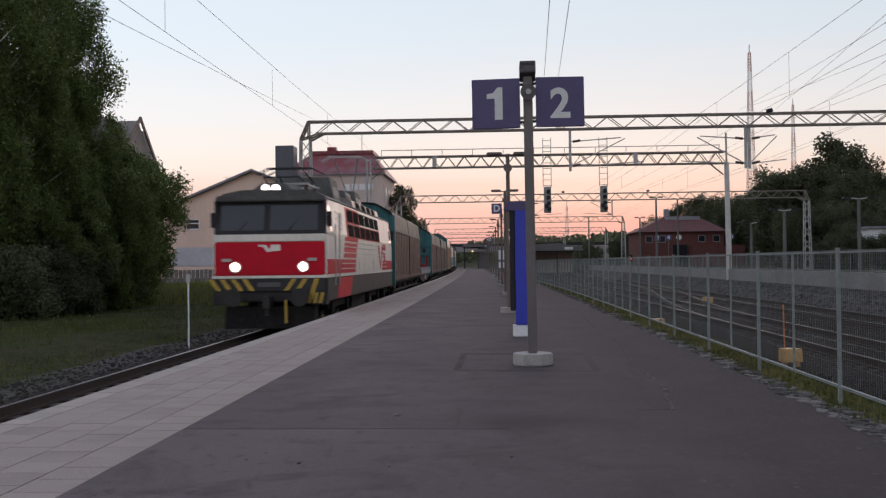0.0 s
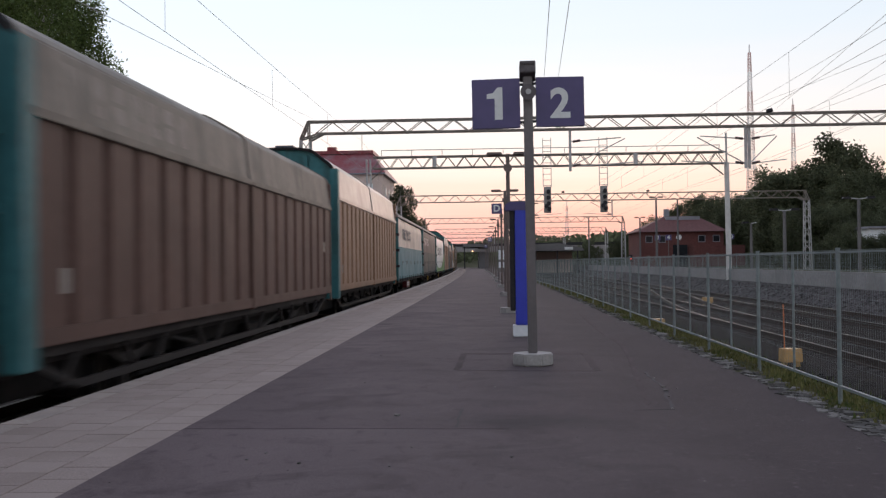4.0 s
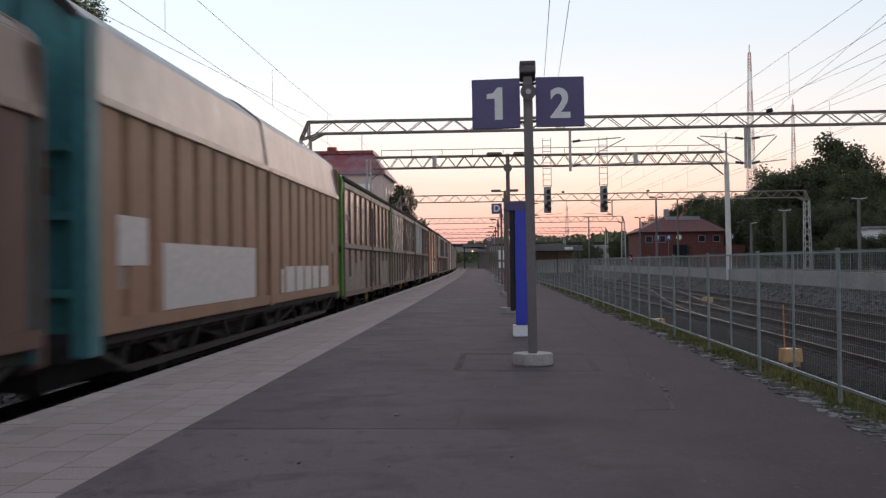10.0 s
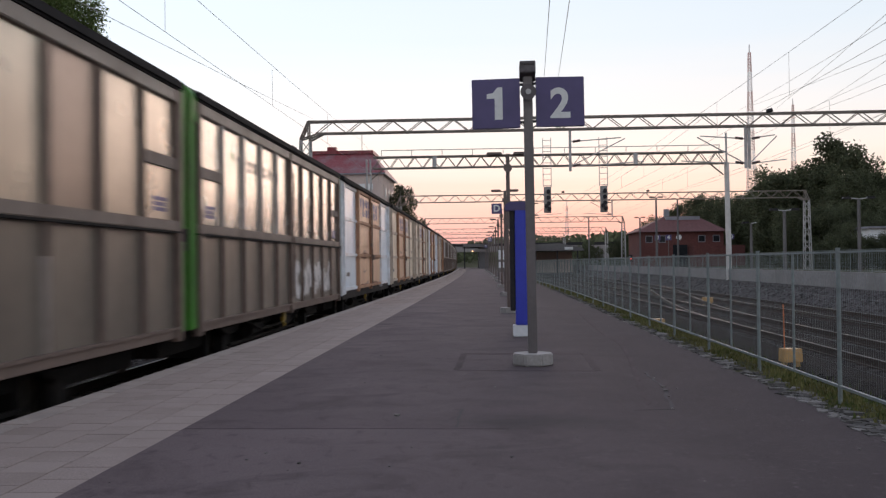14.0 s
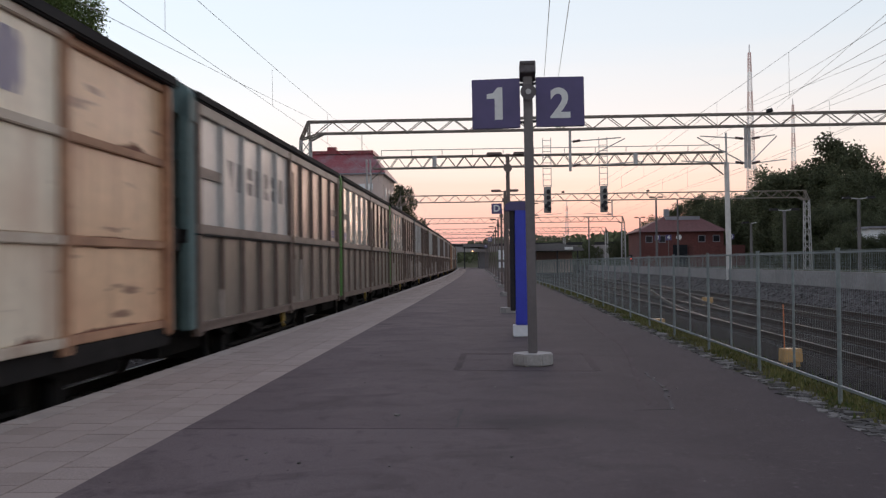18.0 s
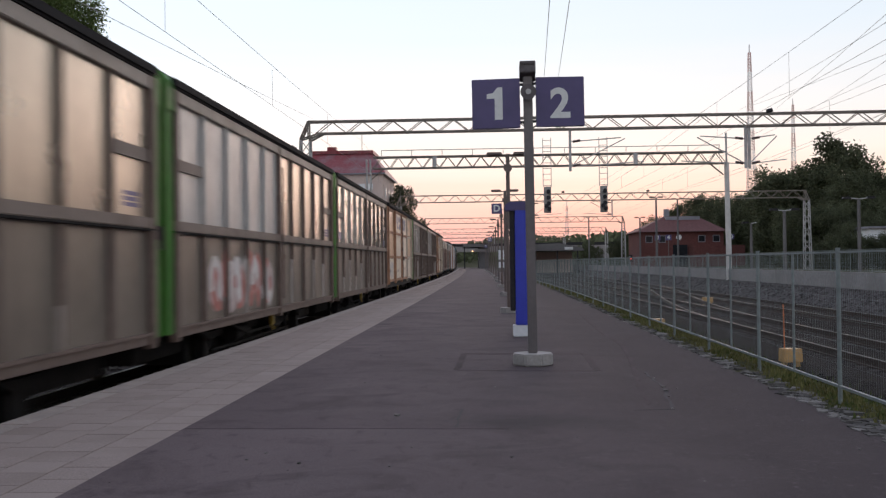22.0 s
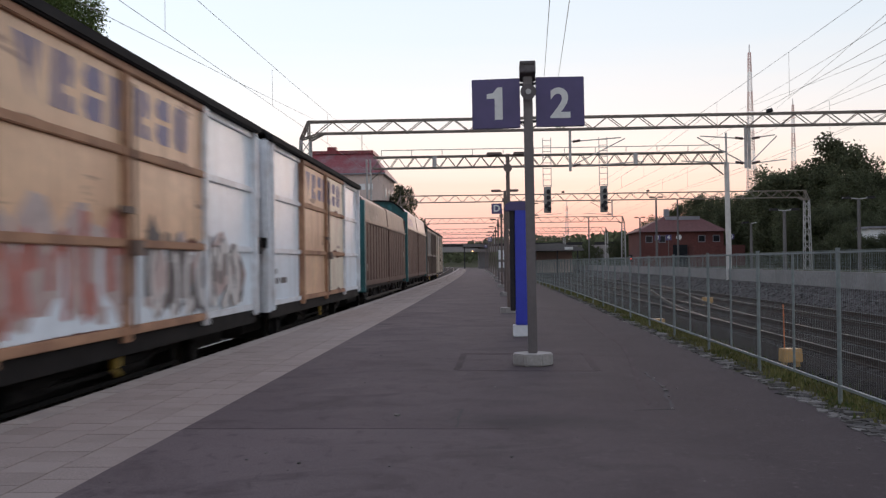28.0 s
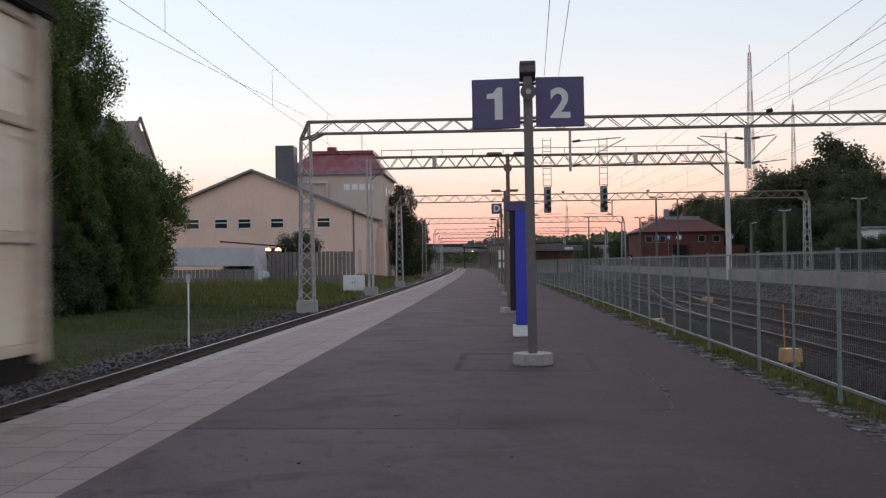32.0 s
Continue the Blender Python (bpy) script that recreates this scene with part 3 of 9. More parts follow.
def build_ground():
    xs = [-2500, -1500, -900, -600, -400, -280, -200, -150, -110, -80, -60, -48, -40, -34, -30, -26, -23, -20.5, -18, -16, -14.5, -13, -12, -11, -10.2, -9.5, -9, -8.6, -8.2,
          -4, 0, 4, 9, 14, 17.4, 17.7, 19.3, 22, 26, 30, 34, 38, 43, 48, 54, 60, 68, 76, 86, 98, 115, 140, 180, 240, 330, 450, 650, 950, 1500, 2500]
    ys = [-2500, -1200, -500, -200, -80, -30, -10, 0, 6, 10] + list(range(13, 70, 3)) + list(range(70, 260, 10)) + [280, 310, 350, 400, 450, 500, 560, 640, 740, 880, 1100, 1500, 2500]
    v = [(bend(x, y) if abs(x) < 300 and 0 <= y < 400 else x, y, 0) for y in ys for x in xs]
    v = [(x, y, ground_height(x, y)) for x, y, _ in v]
    n = len(xs)
    f = [(j * n + i, j * n + i + 1, (j + 1) * n + i + 1, (j + 1) * n + i) for j in range(len(ys) - 1) for i in range(n - 1)]
    ob = solid("ground", Shape().add(v, f), ground_mat, "gravelly, partly grassy railway yard ground reaching the horizon", "ground", kind="structure")
    ob.data.materials.append(soil_mat)
    for p in ob.data.polygons:
        off = p.center.x + p.center.y ** 2 / (2 * RADIUS)
        if abs(p.center.y) > 400 or off < -9.1 or off > 17:
            p.material_index = 1
    return ob


build_ground()

PLATFORM_END = 216
EDGE_X, SEAM_X, KERB_X = -4.16, -2.51, 2.80


def build_platform():
    p = thing("platform", "long low station platform with asphalt and a paved edge strip", "platform", kind="structure")
    ys = steps(-30, PLATFORM_END, 6)
    core = ribbon(Shape(), EDGE_X + 0.12, 3.55, -1.0, -0.09, ys)
    part("platform_core", core, wall_concrete, p)
    part("front_wall", ribbon(Shape(), EDGE_X + 0.06, EDGE_X + 0.16, -1.0, -0.088, ys), concrete, p)
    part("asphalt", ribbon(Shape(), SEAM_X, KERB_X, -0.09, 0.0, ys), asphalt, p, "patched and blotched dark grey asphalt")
    return p


platform = build_platform()


def crack(name, pts, w, mat, rag=0.5):
    """A ragged line in the asphalt, 3 mm proud."""
    sh = Shape()
    rnd = random.Random(len(pts) * 7 + int(w * 1000))
    for (x0, y0), (x1, y1) in zip(pts, pts[1:]):
        n = max(2, int(math.hypot(x1 - x0, y1 - y0) / 0.12))
        last = None
        for i in range(n + 1):
            t = i / n
            x, y = x0 + (x1 - x0) * t + rnd.uniform(-w, w) * rag, y0 + (y1 - y0) * t + rnd.uniform(-w, w) * rag
            ww = w * rnd.uniform(0.9 - rag, 1.1)
            if last:
                dx, dy = x1 - x0, y1 - y0
                l = math.hypot(dx, dy)
                nx, ny = -dy / l * ww / 2, dx / l * ww / 2
                a, b = last
                sh.prism_z([(bend(a[0], a[1]), a[1]), (bend(x - nx, y - ny), y - ny), (bend(x + nx, y + ny), y + ny), (bend(b[0], b[1]), b[1])], -0.02, 0.002)
                last = ((x - nx, y - ny), (x + nx, y + ny))
            else:
                dx, dy = x1 - x0, y1 - y0
                l = math.hypot(dx, dy)
                nx, ny = -dy / l * ww / 2, dx / l * ww / 2
                last = ((x - nx, y - ny), (x + nx, y + ny))
    return part(name, sh, mat, platform)


crack("seam", [(-2.5, 7.77), (-1.0, 7.75), (0.1, 7.72)], 0.012, asphalt_stain)
crack("patch_joint", [(-0.46, 11.9), (1.2, 11.75)], 0.09, asphalt_stain, 0.1)
crack("patch_joint", [(1.22, 11.75), (1.27, 13.9)], 0.09, asphalt_stain, 0.1)
crack("patch_joint", [(1.27, 13.95), (-0.42, 14.05)], 0.16, asphalt_stain, 0.1)
crack("patch_joint", [(-0.44, 14.05), (-0.46, 11.95)], 0.09, asphalt_stain, 0.1)
crack("worn_line", [(1.39, 9.0), (1.51, 10.48), (1.78, 13.0), (1.98, 15.4), (1.95, 17.8), (2.14, 24.3)], 0.055, asphalt_stain, 0.35)
crack("crack", [(-0.32, 7.8), (-0.3, 8.8)], 0.02, asphalt_seam)
crack("crack", [(1.75, 11.6), (1.72, 10.2), (1.55, 8.7)], 0.035, asphalt_seam)
crack("crack", [(1.55, 8.7), (1.2, 8.65)], 0.02, asphalt_seam)


def chips():
    rnd = random.Random(4)
    sh = Shape()
    spots = [(1.73, 11.4), (1.76, 11.0), (1.72, 10.2), (1.7, 9.9), (1.66, 9.5), (1.55, 8.72), (0.0, 10.3), (-0.85, 8.4), (-1.6, 13.8), (-1.3, 6.4), (0.1, 6.6)]
    for k in range(70):
        x, y = spots[k] if k < len(spots) else (rnd.uniform(-2.4, 2.7), rnd.uniform(5.8, 20))
        r = rnd.uniform(0.012, 0.03) if k < len(spots) else rnd.uniform(0.004, 0.012)
        pts = [(bend(x, y) + r * math.cos(a) * rnd.uniform(0.6, 1.2), y + r * math.sin(a) * rnd.uniform(0.7, 1.5)) for a in (0, 1.2, 2.4, 3.7, 5)]
        sh.prism_z(pts, -0.01, r * 0.5)
    return solid("stone_chips", sh, stone_mat, "small pale stone chips scattered over the asphalt", "stones", kind="stuff")


chips()


def build_rail(x, y0, y1, parent, head):
    ys = steps(y0, y1, 8)
    foot = ribbon(Shape(), x - 0.07, x + 0.07, RAIL - 0.17, RAIL - 0.14, ys)
    ribbon(foot, x - 0.012, x + 0.012, RAIL - 0.14, RAIL - 0.04, ys)
    ribbon(foot, x - 0.036, x + 0.036, RAIL - 0.04, RAIL - 0.006, ys)
    r = part("rail", foot, rail_side, parent)
    part("railhead", ribbon(Shape(), x - 0.03, x + 0.03, RAIL - 0.006, RAIL, ys), head, r, "polished running surface")


def build_track(cx, y0, y1, s0, s1, label):
    t = thing("railway_track", label, "railway track", kind="structure")
    for s in (-1, 1):
        build_rail(cx + s * 0.797, y0, y1, t, rail_head if cx < 0 else rail_dull)
    sl = shared("sleeper", lambda: Shape().prism_y([(-1.3, RAIL - 0.36), (1.3, RAIL - 0.36), (1.3, RAIL - 0.19), (0.95, RAIL - 0.165), (0.5, RAIL - 0.165), (0.35, RAIL - 0.2), (-0.35, RAIL - 0.2), (-0.5, RAIL - 0.165), (-0.95, RAIL - 0.165), (-1.3, RAIL - 0.19)], -0.13, 0.13), sleeper_mat if cx < 0 else sleeper_dark)
    y = s0
    while y < s1:
        part("sleeper", sl, None, t, at=(bend(cx, y), y, 0), turn=y / RADIUS)
        y += 0.61
    return t


def ballast_bed(cx, half, y0, y1):
    ys = steps(y0, y1, 6)
    sh = Shape()
    top = RAIL - (0.24 if cx < 0 else 0.172)
    prof = [(-half - 0.7, -0.9), (-half, top), (half, top), (half + 0.7, -0.9)]
    n = len(prof)
    v = [(bend(cx + a, y), y, z) for y in ys for a, z in prof]
    f = [(j * n + i, j * n + i + 1, (j + 1) * n + i + 1, (j + 1) * n + i) for j in range(len(ys) - 1) for i in range(n - 1)]
    return solid("ballast_bed", sh.add(v, f), ballast_mat if cx < 0 else ballast_oily, "dark crushed-stone ballast under the railway track", "ballast", kind="structure")


for cx, y0, y1, s0, s1, lab in ((TRACK_1, -60, 420, 12, 130, "track beside the platform with polished rails on concrete sleepers"),
                                (TRACK_2, -10, 330, 14, 110, "railway track with rusty-sided rails beyond the mesh fence"),
                                (TRACK_3, -10, 330, 20, 120, "outer railway track beside the gravel bank")):
    build_track(cx, y0, y1, s0, s1, lab)
    ballast_bed(cx, 1.75, y0, y1)


def crossover():
    """The turnout between the two outer tracks."""
    t = thing("turnout", "railway turnout rails linking the two outer tracks", "railway track", kind="structure")
    for off in (-0.797, 0.797):
        sh, hd = Shape(), Shape()
        pts = []
        for i in range(15):
            u = i / 14
            s = u * u * (3 - 2 * u)
            pts.append((TRACK_2 + off + (TRACK_3 - TRACK_2) * s, 30 + 46 * u))
        for (xa, ya), (xb, yb) in zip(pts, pts[1:]):
            a, b = Vector((bend(xa, ya), ya, RAIL - 0.075)), Vector((bend(xb, yb), yb, RAIL - 0.075))
            sh.bar(a, b, 0.06, 0.13)
            hd.bar(a + Vector((0, 0, 0.07)), b + Vector((0, 0, 0.07)), 0.05, 0.012)
        r = part("rail", sh, rail_side, t)
        part("railhead", hd, rail_dull, r)
    return t


crossover()


def stones(name, label, n, spots, size, mat, seed, zf):
    """Loose stones as one mesh: squashed, jittered blocks."""
    rnd = np.random.RandomState(seed)
    base = np.array([(0.8, 0.8, 0.6), (-0.8, 0.8, 0.6), (-0.8, -0.8, 0.6), (0.8, -0.8, 0.6), (1, 1, -0.8), (-1, 1, -0.8), (-1, -1, -0.8), (1, -1, -0.8)], float) * 0.75
    tri = np.array([(0, 1, 2), (0, 2, 3), (0, 4, 5), (0, 5, 1), (1, 5, 6), (1, 6, 2), (2, 6, 7), (2, 7, 3), (3, 7, 4), (3, 4, 0)])
    c = spots(rnd, n)
    s = size[0] + (size[1] - size[0]) * rnd.rand(n, 1, 1) ** 2
    v = (base[None] * (0.65 + 0.6 * rnd.rand(n, 8, 1)) * (0.6 + 0.8 * rnd.rand(n, 1, 3))) * s * np.array([1, 1, 0.7])
    a = rnd.rand(n) * 6.28
    rot = np.zeros((n, 3, 3))
    rot[:, 0, 0], rot[:, 0, 1], rot[:, 1, 0], rot[:, 1, 1], rot[:, 2, 2] = np.cos(a), -np.sin(a), np.sin(a), np.cos(a), 1
    v = np.einsum("nij,nkj->nki", rot, v) + np.stack([c[:, 0] - c[:, 1] ** 2 / (2 * RADIUS), c[:, 1], zf(c)], 1)[:, None]
    f = (tri[None] + 8 * np.arange(n)[:, None, None]).reshape(-1, 3)
    me = bpy.data.meshes.new(name)
    me.from_pydata(v.reshape(-1, 3).tolist(), [], f.tolist())
    me.materials.append(mat)
    return tagged(new(name, me), label, "stones", kind="stuff")


def spread(x0, x1, y0, y1, power=1.0):
    return lambda rnd, n: np.stack([x0 + (x1 - x0) * rnd.rand(n), y0 + (y1 - y0) * rnd.rand(n) ** power], 1)


stones("ballast_stones", "loose dark ballast stones between and beside the rails", 9000, spread(-8.9, -4.4, 9, 60, 1.7), (0.02, 0.05), ballast_mat, 1,
       lambda c: np.where(c[:, 0] < -7.7, -0.83 + np.maximum(0, 0.02 + (c[:, 0] + 8.4) * 0.02), -0.815))
stones("ballast_stones", "loose ballast stones round the outer tracks", 12000, spread(5.0, 13.8, 12, 60, 1.6), (0.03, 0.08), ballast_oily, 2, lambda c: -0.82 + 0 * c[:, 0])
stones("ballast_stones", "paler stones scattered over the dark ballast", 1300, spread(4.4, 13.9, 10, 60, 1.5), (0.02, 0.055), stone_mat, 5, lambda c: np.where(c[:, 0] > 4.9, -0.835, np.interp(c[:, 0], [4.1, 4.9], [-0.5, -0.86])))
stones("bank_stones", "loose grey stones on the gravel bank", 6000, spread(14.4, 15.9, 22, 110, 1.4), (0.03, 0.11), bank_gravel, 6, lambda c: -0.87 + (c[:, 0] - 14.5) * 0.564)
stones("border_stones", "broken grey stones along the asphalt's edge", 1500, spread(2.76, 3.04, 6.2, 45, 2.0), (0.02, 0.1), stone_mat, 3, lambda c: -0.02 + 0 * c[:, 0])


def verge():
    ys = steps(-30, 200, 5)
    sh = Shape()
    prof = [(2.80, -0.03), (2.95, -0.01), (3.2, 0.0), (3.55, -0.06), (4.1, -0.5), (4.9, -0.86)]
    n = len(prof)
    v = [(bend(x, y), y, z) for y in ys for x, z in prof]
    f = [(j * n + i, j * n + i + 1, (j + 1) * n + i + 1, (j + 1) * n + i) for j in range(len(ys) - 1) for i in range(n - 1)]
    solid("verge", sh.add(v, f), soil_mat, "strip of weedy soil under the mesh fence", "verge", kind="structure")


verge()


def grass(name, label, n, spots, hgt, seed, zf, mat, wide=0.012):
    rnd = np.random.RandomState(seed)
    c = spots(rnd, n)
    h = hgt[0] + (hgt[1] - hgt[0]) * rnd.rand(n) ** 1.5
    a = rnd.rand(n) * 6.28
    w = wide * (0.6 + rnd.rand(n))
    lean = 0.55 * h * rnd.rand(n)
    b = rnd.rand(n) * 6.28
    x, y, z = c[:, 0] - c[:, 1] ** 2 / (2 * RADIUS), c[:, 1], zf(c)
    p0 = np.stack([x - w * np.cos(a), y - w * np.sin(a), z], 1)
    p1 = np.stack([x + w * np.cos(a), y + w * np.sin(a), z], 1)
    p2 = np.stack([x + lean * np.cos(b), y + lean * np.sin(b), z + h], 1)
    v = np.stack([p0, p1, p2], 1).reshape(-1, 3)
    me = bpy.data.meshes.new(name)
    me.from_pydata(v.tolist(), [], np.arange(3 * n).reshape(-1, 3).tolist())
    me.materials.append(mat)
    return tagged(new(name, me), label, "grass", kind="stuff")


def clumps(x0, x1, y0, y1, count, wide, long, power=1.0):
    """Spots gathered in uneven tufts."""
    def pick(rnd, n):
        cx, cy = x0 + (x1 - x0) * rnd.rand(count), y0 + (y1 - y0) * rnd.rand(count) ** power
        k = rnd.randint(0, count, n)
        return np.stack([np.clip(cx[k] + wide * rnd.normal(size=n), x0 - 0.05, x1 + 0.3), np.maximum(6, cy[k] + long * rnd.normal(size=n))], 1)
    return pick


def left_z(c):
    return -0.89 + 0.22 * np.clip((-8.6 - c[:, 0]) / 3, 0, 1) + 0.6 * np.clip((-10.3 - c[:, 0]) / 3, 0, 1) * np.clip((c[:, 1] - 44) / 18, 0, 1) * np.clip((130 - c[:, 1]) / 20, 0, 1)


grass("bank_grass", "uneven dusky grass and weeds on the bank beside the track", 80000, spread(-24, -8.9, 14, 75, 1.3), (0.03, 0.2), 11, left_z, grass_mat, 0.012)
grass("bank_grass", "rough grass on the bank farther along the line", 30000, spread(-22, -8.3, 46, 150, 1.3), (0.1, 0.42), 12, left_z, weed_mat, 0.024)
VERGE_Z = lambda c: np.interp(c[:, 0], [2.9, 3.2, 3.55, 4.1, 4.9], [-0.03, -0.02, -0.08, -0.5, -0.86])
grass("verge_grass", "low bright weeds along the foot of the fence", 16000, spread(2.98, 3.5, 6, 60, 1.9), (0.015, 0.07), 13, VERGE_Z, verge_mat, 0.012)
grass("verge_grass", "uneven tufts of yellowish weeds under the fence", 6500, clumps(3.05, 3.5, 6, 60, 300, 0.06, 0.12, 1.8), (0.03, 0.13), 15, VERGE_Z, verge_mat, 0.01)
grass("verge_weeds", "darker leafy weeds among the stones by the fence", 5000, clumps(3.0, 3.6, 6, 50, 170, 0.06, 0.1, 1.8), (0.02, 0.08), 16, VERGE_Z, grass_mat, 0.022)
grass("yard_weeds", "sparse weeds in the gravel by the outer tracks", 9000, spread(3.5, 6.4, 8, 50, 1.4), (0.03, 0.16), 14, lambda c: np.interp(c[:, 0], [3.2, 3.55, 4.1, 4.9], [0, -0.06, -0.5, -0.86]), grass_mat, 0.012)


# ---- fences ----
def mesh_panel(length, z0, z1, pitch, wire):
    sh = Shape()
    n = round(length / pitch)
    for i in range(n + 1):
        y = length * i / n
        sh.box(-wire, wire, y - wire, y + wire, z0, z1)
    m = round((z1 - z0) / 0.2)
    for i in range(m + 1):
        z = z0 + (z1 - z0) * i / m
        sh.box(-wire * 1.4, wire * 1.4, 0, length, z - wire, z + wire)
    return sh


def mesh_fence(label, place, y0, count, bay, zb, z0, z1, pitch, wire, mid):
    f = thing("mesh_fence", label, "fence", kind="structure")
    panel = shared(("mesh_panel", bay, pitch), lambda: mesh_panel(bay, z0, z1, pitch, wire), fence_steel)
    post = shared(("post", zb, z1), lambda: Shape().cyl((0, 0, zb), (0, 0, z1 + 0.03), 0.02, 10).cyl((0, 0, z1 + 0.03), (0, 0, z1 + 0.04), 0.023, 10), fence_steel)
    slim = shared(("slim_post", z0, z1), lambda: Shape().cyl((0, 0, z0), (0, 0, z1), 0.013, 8), fence_steel)
    top = shared(("top_rail", bay, z1), lambda: Shape().box(-0.012, 0.012, 0.0, bay, z1 - 0.008, z1 + 0.01), fence_steel)
    low = shared(("bottom_rail", bay, z0), lambda: Shape().box(-0.014, 0.014, 0.0, bay, z0 - 0.012, z0 + 0.012), fence_steel)
    for k in range(count):
        ya, yb = y0 + k * bay, y0 + (k + 1) * bay
        xa, xb = place(ya), place(yb)
        turn = -math.atan2(xb - xa, yb - ya)
        part("post", post, None, f, at=(xa, ya, 0), turn=turn)
        part("mesh_panel", panel, None, f, at=(xa, ya, 0), turn=turn)
        part("top_rail", top, None, f, at=(xa, ya, 0), turn=turn)
        part("bottom_rail", low, None, f, at=(xa, ya, 0), turn=turn)
        if mid:
            part("slim_post", slim, None, f, at=((xa + xb) / 2, (ya + yb) / 2, 0), turn=turn)
    part("post", post, None, f, at=(place(y0 + count * bay), y0 + count * bay, 0))
    return f


def near_fence_x(y):
    return bend(3.10 - 0.012 * max(0, y - 38), y)


mesh_fence("green-grey welded mesh fence along the back of the platform", near_fence_x, 9.02 - 11 * 2.68, 35, 2.68, -0.05, 0.15, 1.36, 0.05, 0.00062, True)


def far_bank():
    ys = steps(-10, 330, 8)
    n = 3
    v = [(bend(x, y), y, z) for y in ys for x, z in ((14.5, -0.87), (15.9, -0.08), (16.3, -0.04))]
    f = [(j * n + i, j * n + i + 1, (j + 1) * n + i + 1, (j + 1) * n + i) for j in range(len(ys) - 1) for i in range(n - 1)]
    solid("gravel_bank", Shape().add(v, f), bank_gravel, "dark gravel bank rising beside the outer track", "gravel bank", kind="structure")
    w = thing("retaining_wall", "low grey concrete retaining wall above the gravel bank", "wall", kind="structure")
    y = -10
    while y < 320:
        part("wall_block", ribbon(Shape(), 16.0, 16.3, -0.2, 0.66, [y + 0.012, y + 5.988]), bank_wall, w)
        y += 6


far_bank()
mesh_fence("grey mesh fence on the low concrete wall across the tracks", lambda y: bend(16.15, y), 20, 40, 5.0, 0.6, 0.72, 1.66, 0.2, 0.004, True)


# ---- platform furniture ----
def round_block(r, h):
    sh = Shape()
    n = 8
    ring = [(r * math.cos(2 * math.pi * (i + 0.5) / n), r * math.sin(2 * math.pi * (i + 0.5) / n)) for i in range(n)]
    return sh.prism_z(ring, 0.002, h)


def sign_pole():
    s = thing("track_sign_post", "grey steel post with blue track signs 1 and 2", "sign post", pose(0.47, 12.5, 0))
    part("base_block", round_block(0.27, 0.15), concrete, s, "chipped round concrete block", bevel=0.015)
    post = part("post", Shape().box(-0.058, 0.058, -0.058, 0.058, 0.15, 3.66), pole_paint, s, bevel=0.01)
    hood = part("camera_box", Shape().prism_x([(-0.13, 3.70), (0.05, 3.62), (0.16, 3.62), (0.16, 3.79), (0.18, 3.79), (0.18, 3.84), (-0.15, 3.84), (-0.15, 3.8), (-0.13, 3.8)], -0.1, 0.1), speaker_grey, s, "dark boxy hood on the post's top", bevel=0.008)
    horn = Shape()
    prof = [(0.03, 0.0), (0.035, -0.05), (0.06, -0.1), (0.095, -0.14)]
    for (ra, ya), (rb, yb) in zip(prof, prof[1:]):
        horn.cyl((0, ya, 3.44), (0, yb, 3.44), ra, 16, rb)
    horn.cyl((0, -0.141, 3.44), (0, -0.145, 3.44), 0.1, 16, 0.1)
    h = part("loudspeaker", horn, speaker_grey, s, "small dark horn loudspeaker", at=(0, -0.06, 0))
    part("horn_centre", Shape().cyl((0, -0.16, 3.44), (0, -0.147, 3.44), 0.035, 12), steel, h)
    for sx, digit, z, turn in ((-1, "1", 3.325, radians(-4)), (1, "2", 3.332, radians(3))):
        sg = part("sign_panel", Shape().box(-0.305, 0.305, -0.035, 0.035, -0.315, 0.315), sign_blue, s, "purple-blue square sign with a white number " + digit, at=(sx * 0.405, 0, z), turn=turn, bevel=0.006)
        if digit == "1":
            fig = Shape().prism_y([(0.085, -0.205), (0.085, 0.205), (0.02, 0.205), (-0.035, 0.135), (-0.115, 0.125), (-0.115, 0.065), (-0.015, 0.065), (-0.015, -0.205)], -0.0395, -0.036)
            part("digit", fig, sign_white, sg, "white number 1")
        else:
            part("digit", text_shape(digit, 0.52, 0.002, sign_white), None, sg, "white number " + digit, at=(0.0, -0.0385, -0.04))
        for dz in (-0.24, 0.24):
            part("bracket", Shape().box(-0.11 if sx > 0 else 0.0, 0.0 if sx > 0 else 0.11, -0.02, 0.02, -0.015, 0.015), dark_metal, s, at=(sx * 0.1 + (0.01 if sx > 0 else -0.01), 0, z + dz))
    s.matrix_basis = s.matrix_basis @ Matrix.Rotation(radians(-0.35), 4, "Y")
    return s


sign_pole()


def totem():
    t = thing("information_totem", "tall blue information totem on a white base", "information totem", pose(0.44, 17.3, 0))
    part("base", Shape().box(-0.13, 0.13, -0.1, 0.1, 0.0, 0.2), white_paint, t, "scuffed white metal foot", bevel=0.008)
    part("column", Shape().box(-0.08, 0.13, -0.115, 0.12, 0.2, 2.3), totem_blue, t, bevel=0.01)
    part("side_case", Shape().box(-0.17, -0.083, -0.07, 0.1, 0.45, 2.22), dark_metal, t, "dark display case on the column's side", bevel=0.006)
    part("cap", Shape().prism_y([(-0.25, 2.2), (0.14, 2.2), (0.14, 2.36), (-0.18, 2.36), (-0.25, 2.3)], -0.12, 0.13), sign_blue, t, bevel=0.008)
    part("screen", Shape().box(-0.1735, -0.171, -0.05, 0.08, 1.2, 1.9), window_glass, t)
    return t


totem()


